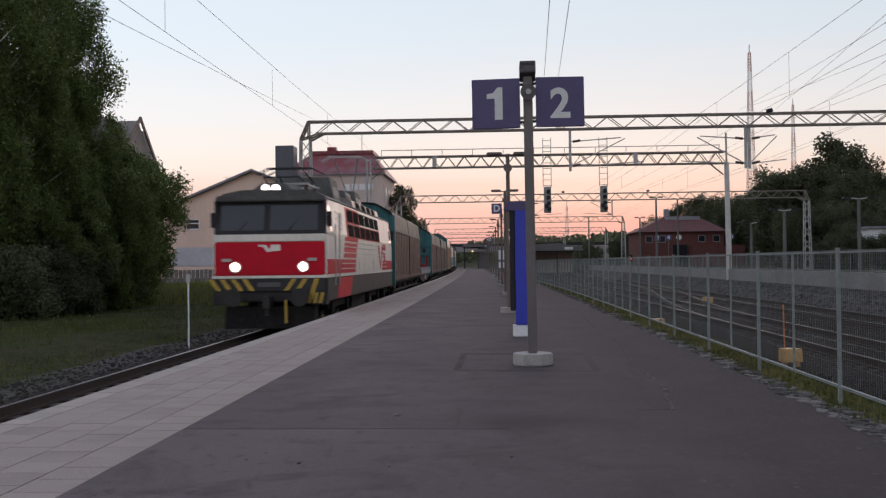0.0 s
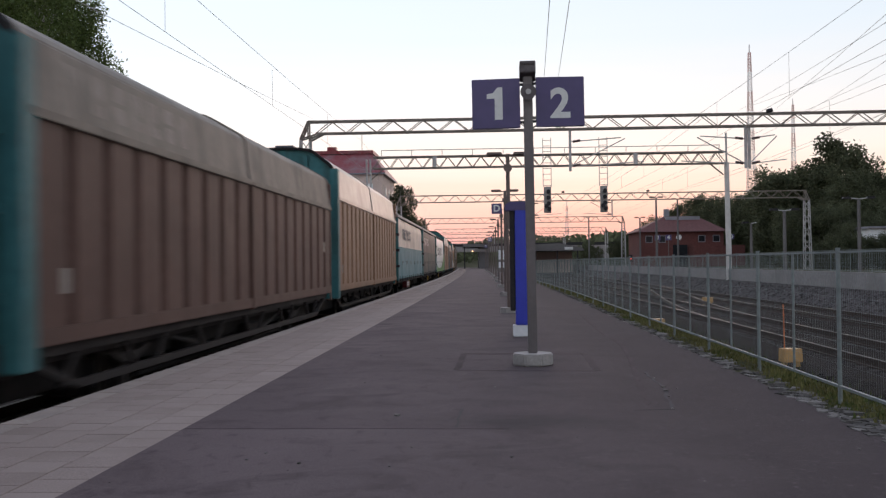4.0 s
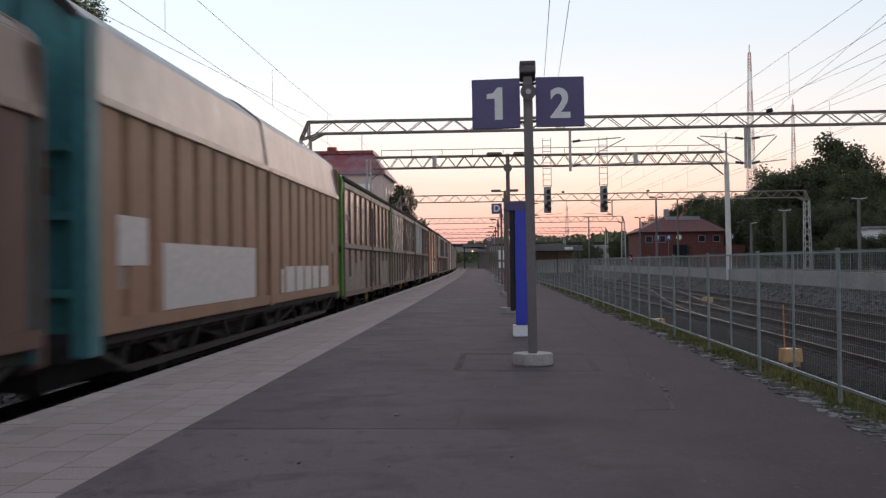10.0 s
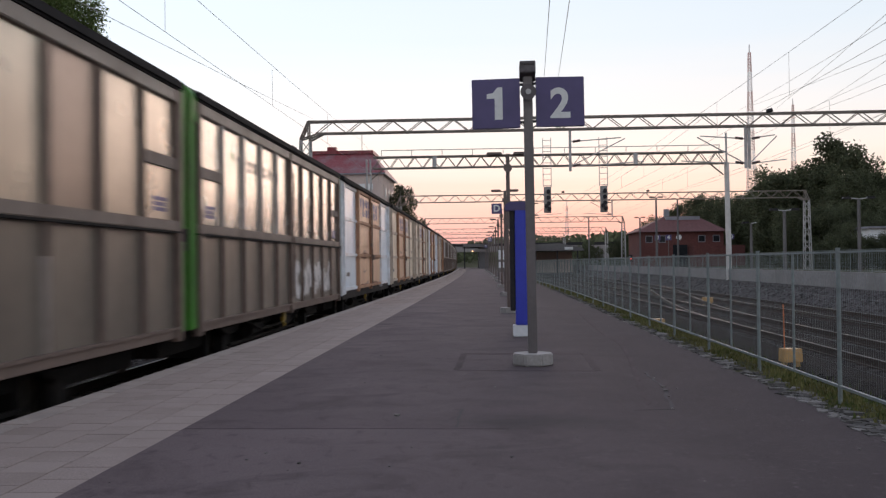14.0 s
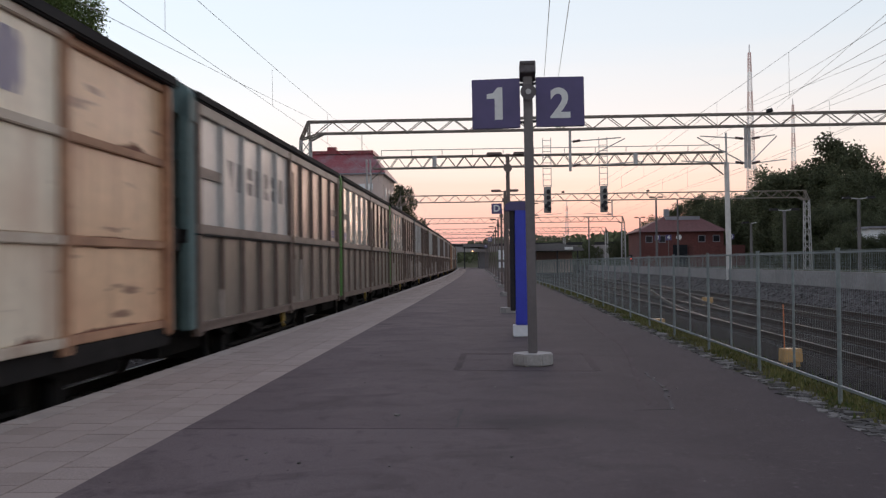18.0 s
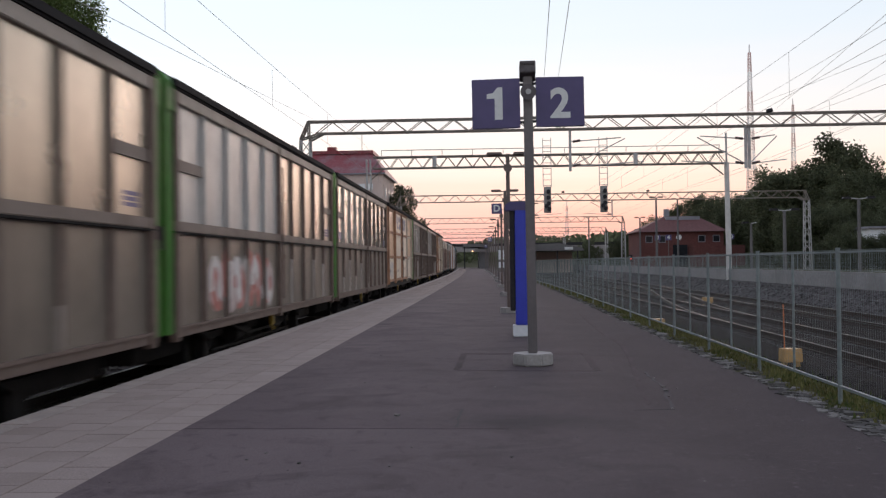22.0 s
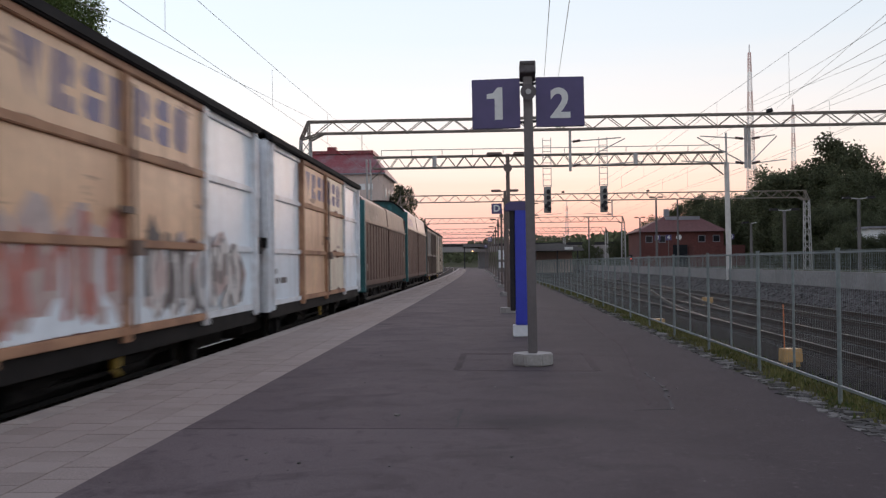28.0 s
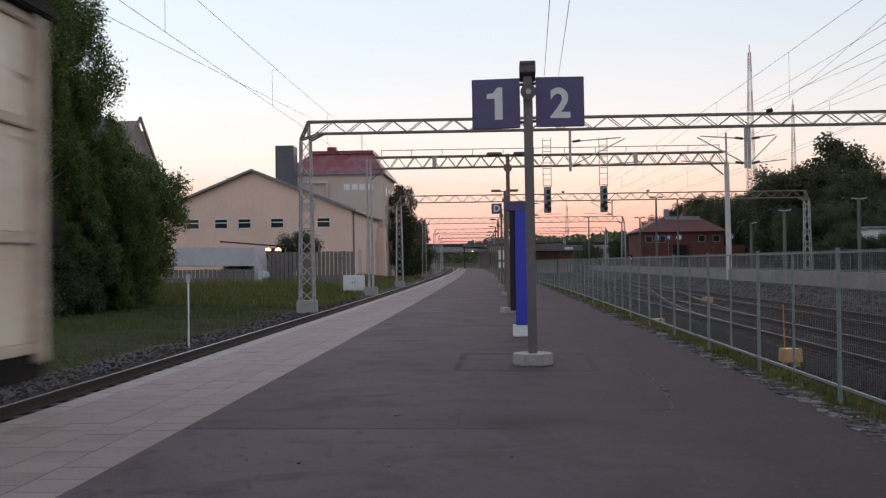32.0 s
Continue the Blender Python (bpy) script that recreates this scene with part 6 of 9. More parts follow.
def horizon_wood():
    rnd = np.random.RandomState(5)
    n = 26000
    ang = rnd.uniform(-0.75, 0.75, n)
    r = 520 + 260 * rnd.rand(n)
    x, y = r * np.sin(ang), r * np.cos(ang)
    hmax = 6 + 2.0 * np.sin(ang * 19) + 1.2 * np.sin(ang * 47 + 1) + 16 * np.clip(ang, 0, 1)
    z = 1 + rnd.rand(n) ** 0.8 * np.maximum(6, hmax + 6)
    s = 1.2 + 1.2 * rnd.rand(n)
    a = rnd.rand(n) * 6.28
    q = np.stack([x, y, z], 1)
    u = np.stack([np.cos(a), np.sin(a) * 0.4, 0.4 * np.sin(a * 3)], 1) * s[:, None]
    w = np.stack([0.3 * np.sin(a), 0.2 * np.cos(a), np.ones(n)], 1) * s[:, None] * 0.7
    v = np.stack([q - u, q - w, q + u, q + w], 1).reshape(-1, 3)
    me = bpy.data.meshes.new("horizon_wood")
    me.from_pydata(v.tolist(), [], np.arange(4 * n).reshape(-1, 4).tolist())
    me.materials.append(leaf_far)
    tagged(new("horizon_wood", me), "far dark woodland along the horizon", "woodland", kind="stuff")


horizon_wood()


# ---- the train ----
RIBBED_ENDS, PLANK_ENDS, HOOD_ENDS, CURTAIN_ENDS, FLAT_ENDS = (0.37, 0.3), (0.42, 0.72), (0.6, 0.36), (0.5, 0.3), (0.6, 0.3)   # buffer room in front and behind
CONSIST = []             # (thing, middle behind the train's start, wheelsets)


def wheelset(parent, y, r=0.46):
    me = shared(("wheelset", r), lambda: wheel_shape(r), wheel_steel)
    return part("wheelset", me, None, parent, at=(0, y, r))


def wheel_shape(r):
    sh = Shape().cyl((-0.95, 0, 0), (0.95, 0, 0), 0.075, 10)
    for s in (-1, 1):
        sh.cyl((s * 0.73, 0, 0), (s * 0.765, 0, 0), r + 0.028, 20)
        sh.cyl((s * 0.765, 0, 0), (s * 0.87, 0, 0), r, 20)
        sh.box(s * 0.86, s * 0.885, -0.05, 0.05, -r * 0.8, r * 0.8)
        sh.box(s * 0.86, s * 0.885, -r * 0.8, r * 0.8, -0.05, 0.05)
    return sh


def running_gear(w, L, base, ends, pale=False, tank=True):
    """Underframe, buffers, coupling, axle boxes and two wheelsets."""
    h = L / 2
    um = under_pale if pale else under_mat
    part("underframe", shared(("underframe", L), lambda: under_shape(L), um, bevel=0.008), None, w)
    for s in (-1, 1):
        for x in (-0.88, 0.88):
            b = part("buffer", shared("buffer", lambda: Shape().cyl((0, 0, 0), (0, -0.34, 0), 0.1, 10).cyl((0, -0.34, 0), (0, -0.52, 0), 0.07, 10), buffer_mat), None, w, at=(x, s * (h - 0.02), 1.02), turn=0 if s < 0 else math.pi)
            b.scale = (1, (ends[0 if s < 0 else 1] + 0.015) / 0.55, 1)
            part("buffer_head", shared("buffer_head", lambda: Shape().cyl((0, -0.52, 0), (0, -0.55, 0), 0.2, 14), buffer_mat), None, b)
        c = part("coupling", shared("coupling", lambda: Shape().cyl((0, 0, 0), (0, -0.5, -0.05), 0.045, 8).box(-0.06, 0.06, -0.56, -0.3, -0.25, 0.02), buffer_mat), None, w, at=(0, s * (h - 0.02), 1.0), turn=0 if s < 0 else math.pi)
        c.scale = (1, (ends[0 if s < 0 else 1] + 0.015) / 0.55, 1)
    sets = []
    for s in (-1, 1):
        sets.append(wheelset(w, s * base / 2))
        for x in (-1, 1):
            part("axle_box", shared("axle_box", lambda: axle_shape(), um), None, w, at=(x * 1.02, s * base / 2, 0.46))
            part("leaf_spring", shared("leaf_spring", lambda: spring_shape(), um), None, w, at=(x * 1.16, s * base / 2, 0.46))
    brake_parts(w, base, h)
    if tank:
        part("brake_lever", shared("brake_lever", lambda: Shape().box(1.28, 1.34, -0.09, 0.09, 0.66, 0.84).bar((1.31, -0.1, 0.66), (1.31, 0.12, 0.55), 0.04).box(1.30, 1.34, -0.03, 0.03, 0.84, 0.95), hazard_yellow), None, w, "yellow brake changeover plate", at=(0, 0.25, 0))
        part("air_tank", shared("air_tank", lambda: Shape().cyl((0.6, -1.9, 0.72), (0.6, -0.7, 0.72), 0.19, 12), um), None, w)
    return sets


def brake_parts(w, base, h):
    """Added dark blocks for the shade underfloor, plus reservoirs, brake beams and a pull rod."""
    b = base / 2 - 0.62
    gear = part("brake_gear", shared(("filler_block", base), lambda: Shape().box(-0.95, 0.95, -b, b, 0.6, 0.92), under_mat, bevel=0.03), None, w, "added dark block standing in for shade under the floor")
    part("gear_pan", shared(("gear_pan", base), lambda: Shape().box(-0.8, 0.8, -b * 0.8, b * 0.8, 0.36, 0.598), under_mat, bevel=0.04), None, gear)
    for y in (-b * 0.5, b * 0.35):
        part("reservoir", shared("reservoir", lambda: Shape().cyl((1.05, -0.5, 0.62), (1.05, 0.5, 0.62), 0.15, 10), under_mat), None, gear, at=(0, y, 0))
    for s in (-1, 1):
        part("end_box", shared(("end_box", base, round(h, 2), s), lambda: Shape().box(-0.9, 0.9, min(s * (base / 2 + 0.65), s * (h - 0.15)), max(s * (base / 2 + 0.65), s * (h - 0.15)), 0.5, 0.9), under_mat, bevel=0.03), None, w)
        for d in (-0.56, 0.56):
            part("brake_beam", shared("brake_beam", lambda: Shape().box(-0.95, 0.95, -0.07, 0.07, 0.3, 0.75), under_mat), None, w, at=(0, s * base / 2 + d, 0))
    part("pull_rod", shared(("pull_rod", base), lambda: Shape().bar((1.02, -b, 0.42), (1.02, b, 0.42), 0.05), under_mat), None, gear)


def under_shape(L):
    h = L / 2
    sh = Shape()
    for x in (-1.15, 1.15):
        sh.box(x - 0.06, x + 0.06, -h + 0.05, h - 0.05, 0.88, 1.14)
    sh.box(-1.35, 1.35, -h, -h + 0.12, 0.84, 1.16).box(-1.35, 1.35, h - 0.12, h, 0.84, 1.16)
    sh.box(-1.3, 1.3, -h + 0.1, h - 0.1, 1.1, 1.16)
    for y in (-h * 0.3, 0, h * 0.3):
        sh.box(-1.2, 1.2, y - 0.06, y + 0.06, 0.92, 1.1)
    for x in (-1.2, 1.2):
        sh.bar((x, -h * 0.42, 0.88), (x, -h * 0.22, 0.6), 0.05).bar((x, -h * 0.22, 0.6), (x, h * 0.22, 0.6), 0.05).bar((x, h * 0.22, 0.6), (x, h * 0.42, 0.88), 0.05)
    return sh


def axle_shape():
    return Shape().prism_x([(-0.15, -0.15), (0.15, -0.15), (0.15, 0.15), (0.3, 0.46), (0.22, 0.46), (0.1, 0.2), (-0.1, 0.2), (-0.22, 0.46), (-0.3, 0.46), (-0.15, 0.15)], -0.08, 0.1)


def spring_shape():
    return Shape().prism_x([(-0.66, 0.36), (-0.5, 0.3), (-0.3, 0.24), (-0.12, 0.2), (0.12, 0.2), (0.3, 0.24), (0.5, 0.3), (0.66, 0.36), (0.66, 0.4), (0.3, 0.33), (-0.3, 0.33), (-0.66, 0.4)], -0.05, 0.05)


def arch(half, z0, rise, power, n=11):
    return [(half * math.cos(math.pi * i / n), z0 + rise * math.sin(math.pi * i / n) ** power) for i in range(n + 1)]


def roof_shape(L, half, z0, rise, over=0.0, power=0.6):
    """An arched sheet roof with its thickness."""
    h = L / 2 + over
    up = arch(half, z0, rise, power)
    low = [(x * 0.985, z - 0.05) for x, z in reversed(up)]
    return Shape().prism_y(up + low, -h, h)


def end_wall(w, L, s, zt, mat, posts=(-1.05, -0.36, 0.36, 1.05), rails=(1.75, 2.35, 2.95, 3.5), rise=0.0, zb=0.95, hw=1.46, deep=0.2, cap=False):
    """A steel end wall with pillars and rails outside it, at the front (s = -1) or the rear."""
    y = s * L / 2
    top = [(-hw, zb), (hw, zb), (hw, zt)]
    if rise:
        top += [(hw * 0.62, zt + rise * 0.7), (0, zt + rise), (-hw * 0.62, zt + rise * 0.7)]
    top += [(-hw, zt)]
    e = part("end_wall", shared(("end_sheet", L, s, zt, rise), lambda: Shape().prism_y(top, y - 0.02, y + 0.02), mat), None, w, "ribbed steel end wall")
    for x in posts:
        part("end_pillar", shared(("end_pillar", zt), lambda: Shape().box(-0.07, 0.07, 0.02, 0.16, zb, zt), mat), None, e, at=(x, y, 0), turn=0 if s > 0 else math.pi)
    for z in rails:
        part("end_rail", shared(("end_rail", hw), lambda: Shape().box(-hw + 0.09, hw - 0.09, 0.02, 0.12, -0.06, 0.06), mat), None, e, at=(0, y, z), turn=0 if s > 0 else math.pi)
    for x in (-hw + 0.12, hw - 0.12):
        part("end_bracket", shared("end_bracket", lambda: Shape().box(-0.16, 0.2, 0.02, 0.3, 2.22, 2.42).box(-0.05, 0.19, 0.1, 0.34, 2.1, 2.22), under_mat, bevel=0.01), None, e, "dark bracket on the end wall", at=(x, y, 0), turn=0 if s > 0 else math.pi)
    for x in (-hw, hw):
        part("corner_post", shared(("end_corner", zt, deep), lambda: Shape().box(-0.07, 0.07, -0.05, deep, zb, zt + 0.05), mat, bevel=0.015), None, e, at=(x, y, 0), turn=0 if s > 0 else math.pi)
    if cap:
        lens = arch(1.55, zt + 0.1, rise + 0.02, 1.2) + [(-1.55, zt - 0.3), (-1.2, zt - 0.12), (1.2, zt - 0.12), (1.55, zt - 0.3)]
        part("end_cap", shared(("end_cap", L, s), lambda: Shape().prism_y(lens, min(y - s * 0.1, y + s * deep), max(y - s * 0.1, y + s * deep)), mat, bevel=0.01), None, e, "arched cap over the end wall")
        part("end_brace", shared(("end_brace", zt), lambda: Shape().bar((1.3, 0.1, 3.2), (0.75, 0.1, zt - 0.2), 0.09).bar((1.3, 0.1, 2.0), (0.8, 0.1, 2.3), 0.07), mat), None, e, at=(0, y, 0), turn=0 if s > 0 else math.pi)
    return e


def stroke(pts, t, closed=False):
    """A flat brush line of width t through points of (y, z), as one joined strip just off the wall."""
    n = len(pts)
    v = []
    for i, (a, b) in enumerate(pts):
        p, q = pts[(i - 1) % n] if (i or closed) else pts[i], pts[(i + 1) % n] if (i < n - 1 or closed) else pts[i]
        d1, d2 = Vector((a - p[0], b - p[1])), Vector((q[0] - a, q[1] - b))
        d1 = d1.normalized() if d1.length > 1e-6 else d2.normalized()
        d2 = d2.normalized() if d2.length > 1e-6 else d1
        m = d1 + d2
        m = m.normalized() if m.length > 1e-3 else d1
        k = t / 2 / max(0.5, m.dot(d1))
        v += [(0, a - m.y * k, b + m.x * k), (0, a + m.y * k, b - m.x * k)]
    f = [(2 * i, 2 * i + 1, 2 * i + 3, 2 * i + 2) for i in range(n - 1)]
    if closed:
        f.append((2 * n - 2, 2 * n - 1, 1, 0))
    return Shape().add(v, f)


def block_mark(kind_, h, wide=0.9):
    """Solid slanted blocks and wedges with slots, a hand's breadth apart."""
    w = h * wide
    k = h * 0.22
    if kind_ == "wedge":
        polys = [[(0, h), (w * 0.42, h), (w * 0.62, 0)], [(w * 0.55, h), (w, h), (w * 0.7, h * 0.3)]]
    elif kind_ == "flag":
        polys = [[(0, 0), (k * 1.6, 0), (k * 1.9, h), (k * 0.3, h)], [(k * 2.3, h * 0.45), (w * 0.8, h * 0.45), (w, h * 0.7), (w * 0.85, h), (k * 2.4, h)], [(w * 0.55, 0), (w, 0), (w * 0.9, h * 0.3), (w * 0.6, h * 0.3)]]
    elif kind_ == "ring":
        polys = [[(k * 0.6, h * 0.56), (w, h * 0.56), (w * 0.95, h), (k, h), (0, h * 0.8)], [(k * 0.6, h * 0.44), (w, h * 0.44), (w * 0.95, 0), (k, 0), (0, h * 0.2)]]
    elif kind_ == "full":
        polys = [[(k * 0.6, 0), (w * 0.44, 0), (w * 0.44, h), (k * 0.6, h), (0, h * 0.8), (0, h * 0.2)], [(w * 0.56, 0), (w - k * 0.6, 0), (w, h * 0.2), (w, h * 0.8), (w - k * 0.6, h), (w * 0.56, h)]]
    elif kind_ == "frame":
        polys = [[(k, h), (0, h - k), (0, k), (k, 0), (k, h)][:4], [(k, h), (k, h - k), (w - k, h - k), (w - k, h)], [(k, 0), (w - k, 0), (w - k, k), (k, k)], [(w - k, 0), (w, k), (w, h - k), (w - k, h)]]
    else:
        polys = [[(w * 0.2, 0), (w * 0.55, 0), (w * 0.75, h), (w * 0.4, h)]]
    v, f = [], []
    for p in polys:
        f.append(tuple(range(len(v), len(v) + len(p))))
        v += [(0, y, z) for y, z in p]
    return Shape().add(v, f)


LONG_MARK = ("wedge", "flag", "ring", "flag", "flag", "ring", "full")
CLOTH_MARK = ("wedge", "full", "frame", "wedge", "flag", "frame", "frame")
POINT_MARK = ("wedge", "flag", "post", "flag", "flag", "full", "flag", "flag", "full", "wedge", "full", "post")


def painted_mark(w, x, y, z, h, n, mat, bars=LONG_MARK, gap=0.12, lean=0.0, wide=0.9):
    for k in range(n):
        kind_ = bars[k % len(bars)]
        ob = part("painted_mark", shared(("mark", h, kind_, wide), lambda: block_mark(kind_, h, wide), mat), None, w, "worn block mark painted on the side", at=(x, y + k * (h * wide + gap), z))
        if lean:
            ob.rotation_euler = (0, -lean, 0)


def scrawl(w, x, y0, y1, z0, z1, mats, seed):
    """Sprayed loops: bent brush strokes on the side wall, each a part, over pale blots where there are two colours or more."""
    rnd = random.Random(seed)
    if len(mats) > 1:
        n = int((y1 - y0) / 0.9)
        for k in range(n):
            cy, cz = y0 + 0.5 + k * (y1 - y0 - 1.0) / max(1, n - 1), (z0 + z1) / 2 + rnd.uniform(-0.1, 0.1)
            ring = [(cy + 0.55 * math.cos(i * 0.628) * rnd.uniform(0.7, 1.15), cz + (z1 - z0) * 0.4 * math.sin(i * 0.628) * rnd.uniform(0.7, 1.15)) for i in range(10)]
            part("sprayed_blot", Shape().add([(0, a, b) for a, b in ring], [tuple(range(10))]), scrawl_fill, w, "pale pink sprayed blot", at=(x - 0.003 + 0.0006 * (k % 2), 0, 0))
    for k, m in enumerate(mats):
        y = y0 + rnd.uniform(0, 0.3)
        while y < y1 - 0.6:
            hgt = (z1 - z0) * rnd.uniform(0.55, 0.9)
            zb = z0 + 0.06 + rnd.uniform(0, 0.08)
            n = rnd.randint(5, 8)
            cy, cz, ry, rz = y + 0.3, zb + hgt / 2, rnd.uniform(0.16, 0.32), hgt / 2
            a0 = rnd.uniform(0, 6.3)
            pts = [(cy + ry * math.cos(a0 + i * 0.75) * rnd.uniform(0.7, 1.1), cz + rz * math.sin(a0 + i * 0.75) * rnd.uniform(0.7, 1.0)) for i in range(n)]
            part("sprayed_stroke", stroke(pts, rnd.uniform(0.05, 0.1) if m is scrawl_dark and len(mats) == 1 else rnd.uniform(0.12, 0.3)), m, w, "sprayed scrawl stroke", at=(x + 0.0015 * k, 0, 0))
            y += rnd.uniform(0.45, 0.8)


def start_wagon(s0, s1, label, ends):
    """Body between the points where its front and rear buffers touch the next ones, less the room for the buffers."""
    L = s1 - s0 - ends[0] - ends[1]
    w = thing("freight_wagon", label, "freight wagon", group="wagons of the freight train")
    return w, round(L, 2), (s0 + ends[0] + s1 - ends[1]) / 2


def leaning(bay, za, zb):
    """An upper side sheet between two ribs."""
    return Shape().prism_y([(1.42, za), (1.5, za), (1.5, zb), (1.42, zb)], 0.03, bay - 0.03)


def ribbed_wagon(s0, s1, end, up_a, up_b, low, label, mark=None, spray=None, blue=True, odd=0):
    """Sliding-wall van: two rows of ten sheet bays between ribs, a mid rail and coloured ends."""
    w, L, mid = start_wagon(s0, s1, label, RIBBED_ENDS)
    h = L / 2
    sets = running_gear(w, L, 7.6, RIBBED_ENDS)
    X = 1.50
    z0, zm, z1, zt = 0.92, 2.44, 4.16, 4.33
    for s in (-1, 1):
        end_wall(w, L, s, 4.3, end, rise=0.42, deep=0.26 if s < 0 else 0.18, cap=True)
    part("roof", shared(("ribbed_roof", L), lambda: roof_shape(L, 1.53, 4.44, 0.42, -0.1, 1.3), roof_dark), None, w)
    part("gutter", shared(("gutter", L), lambda: Shape().box(1.44, 1.6, -h, h, zt + 0.005, zt + 0.15).box(-1.6, -1.44, -h, h, zt + 0.005, zt + 0.15), roof_dark, bevel=0.03), None, w)
    part("cornice", shared(("cornice", L), lambda: Shape().box(1.47, 1.56, -h + 0.05, h - 0.05, z1, zt), cornice_grey, bevel=0.01), None, w)
    part("mid_rail", shared(("mid_rail", L), lambda: Shape().box(1.49, 1.565, -h + 0.05, h - 0.05, zm - 0.07, zm + 0.07), rail_beige, bevel=0.01), None, w)
    part("sill", shared(("sill", L), lambda: Shape().box(1.45, 1.53, -h + 0.05, h - 0.05, z0 - 0.03, z0 + 0.1), rib_mat, bevel=0.006), None, w)
    part("far_wall", shared(("far_wall", L), lambda: Shape().box(-1.52, -1.46, -h + 0.05, h - 0.05, z0, zt), alu_dull), None, w)
    part("lining", shared(("lining", L), lambda: Shape().box(1.40, 1.44, -h + 0.06, h - 0.06, z0, zt), under_mat), None, w)
    bay = (L - 0.3) / 10
    up = shared(("upper_panel", round(bay, 3)), lambda: leaning(bay, zm + 0.07, z1), up_a)
    up2 = shared(("upper_panel", round(bay, 3)), lambda: leaning(bay, zm + 0.07, z1), up_b)
    lo = shared(("lower_panel", round(bay, 3)), lambda: Shape().box(1.45, X, 0.03, bay - 0.03, z0 + 0.1, zm - 0.07), low)
    rib_shape = [(1.45, -0.055), (1.555, -0.04), (1.565, 0), (1.555, 0.04), (1.45, 0.055)]
    rib = shared("rib", lambda: Shape().prism_z(rib_shape, z0 + 0.1, zm - 0.07), rib_mat)
    painted = grey_white if up_a is grey_white else alu_pale if up_a is alu_bright else rib_mat
    rib_a = shared("upper_rib", lambda: Shape().prism_z(rib_shape, zm + 0.07, z1), painted)
    rib_b = shared("upper_rib", lambda: Shape().prism_z(rib_shape, zm + 0.07, z1), rib_mat)
    heavy = shared("door_post", lambda: Shape().box(1.45, 1.575, -0.075, 0.075, z0 - 0.08, zt), rib_mat, bevel=0.01)
    y = -h + 0.15
    for k in range(10):
        panel = up if k < 5 else up2
        if odd and k == odd:
            panel = shared(("upper_panel", round(bay, 3)), lambda: leaning(bay, zm + 0.07, z1), alu_bronze)
        part("upper_panel", panel, None, w, at=(0, y + k * bay, 0))
        part("lower_panel", lo, None, w, at=(0, y + k * bay, 0))
        if k in (0, 9):
            part("panel_bar", shared(("panel_bar", round(bay, 3)), lambda: Shape().box(X, X + 0.035, 0.05, bay - 0.05, 3.22, 3.38), rail_beige), None, w, at=(0, y + k * bay, 0))
            if blue and (up_a if k == 0 else up_b) is not grey_white:
                part("data_plate", shared("data_plate", lambda: Shape().box(X, X + 0.006, 0.45, 0.95, 2.62, 2.67).box(X, X + 0.006, 0.45, 0.9, 2.69, 2.74).box(X, X + 0.006, 0.45, 0.98, 2.76, 2.81), letter_blue), None, w, "small blue rows of data marks", at=(0, y + k * bay, 0))
    for k in range(11):
        if k in (0, 5, 10):
            part("door_post", heavy, None, w, at=(0, y + k * bay, 0))
        else:
            part("rib", rib, None, w, at=(0, y + k * bay, 0))
            part("upper_rib", rib_a if k < 5 else rib_b, None, w, at=(0, y + k * bay, 0))
    rnd = random.Random(int(s0 * 10))
    dash = rnd.random() * 0.8
    for k in range(1, 10):
        if k != 5 and rnd.random() < dash:
            hi = rnd.choice((1.5, 1.9, 2.0))
            part("rib_cover", shared(("rib_cover", hi), lambda: Shape().prism_z([(1.5, -0.06), (1.555, -0.05), (1.562, 0), (1.555, 0.05), (1.5, 0.06)], z0 + 0.12, hi), alu_pale), None, w, "pale replaced lower rib", at=(0, y + k * bay, 0))
    # thin dark strip along the mid rail's underside
    part("drip_edge", shared(("drip_edge", L), lambda: Shape().box(1.5, 1.575, -h + 0.06, h - 0.06, zm - 0.1, zm - 0.072), under_mat), None, w)
    part("sill_strip", shared(("sill_strip", L), lambda: Shape().box(1.5, 1.562, -h + 0.06, h - 0.06, z0 + 0.085, z0 + 0.125), rib_mat), None, w)
    part("lock_bar", shared("lock_bar", lambda: Shape().cyl((1.585, 0.16, 1.2), (1.585, 0.16, 3.9), 0.02, 6).box(1.575, 1.62, 0.1, 0.22, 2.0, 2.1), rib_mat), None, w)
    if mark:
        if end is teal_pale:
            painted_mark(w, X + 0.003, -h + 1.9, 3.15, 0.5, 7, mark, gap=0.2)
        elif up_a is grey_white:
            for zz in (3.3, 3.42, 3.54):
                part("data_mark", shared("data_mark", lambda: Shape().box(0, 0.005, 0, 0.22, 0, 0.08), mark), None, w, "small dark data mark", at=(X, -h + 4.2, zz))
        else:
            painted_mark(w, X + 0.003, -h + 2.1, 3.56, 0.24, 1, letter_green)
            painted_mark(w, X + 0.003, -h + 2.5, 3.56, 0.22, 9, mark, gap=0.2)
    if spray:
        scrawl(w, X + 0.005, *spray)
    CONSIST.append((w, mid, sets))
    return w


def peel_shape(ln, hgt, up, rnd):
    """A ragged low patch along a rail."""
    n = 26
    hs = [hgt * rnd.uniform(0.05, 1.0) * math.sin(math.pi * (i + 0.4) / (n + 0.8)) for i in range(n + 1)]
    v = [(0, ln * i / n, 0) for i in range(n + 1)] + [(0, ln * i / n, up * hs[i]) for i in range(n + 1)]
    f = [(i, i + 1, n + 2 + i, n + 1 + i) if up > 0 else (i + 1, i, n + 1 + i, n + 2 + i) for i in range(n)]
    return Shape().add(v, f)


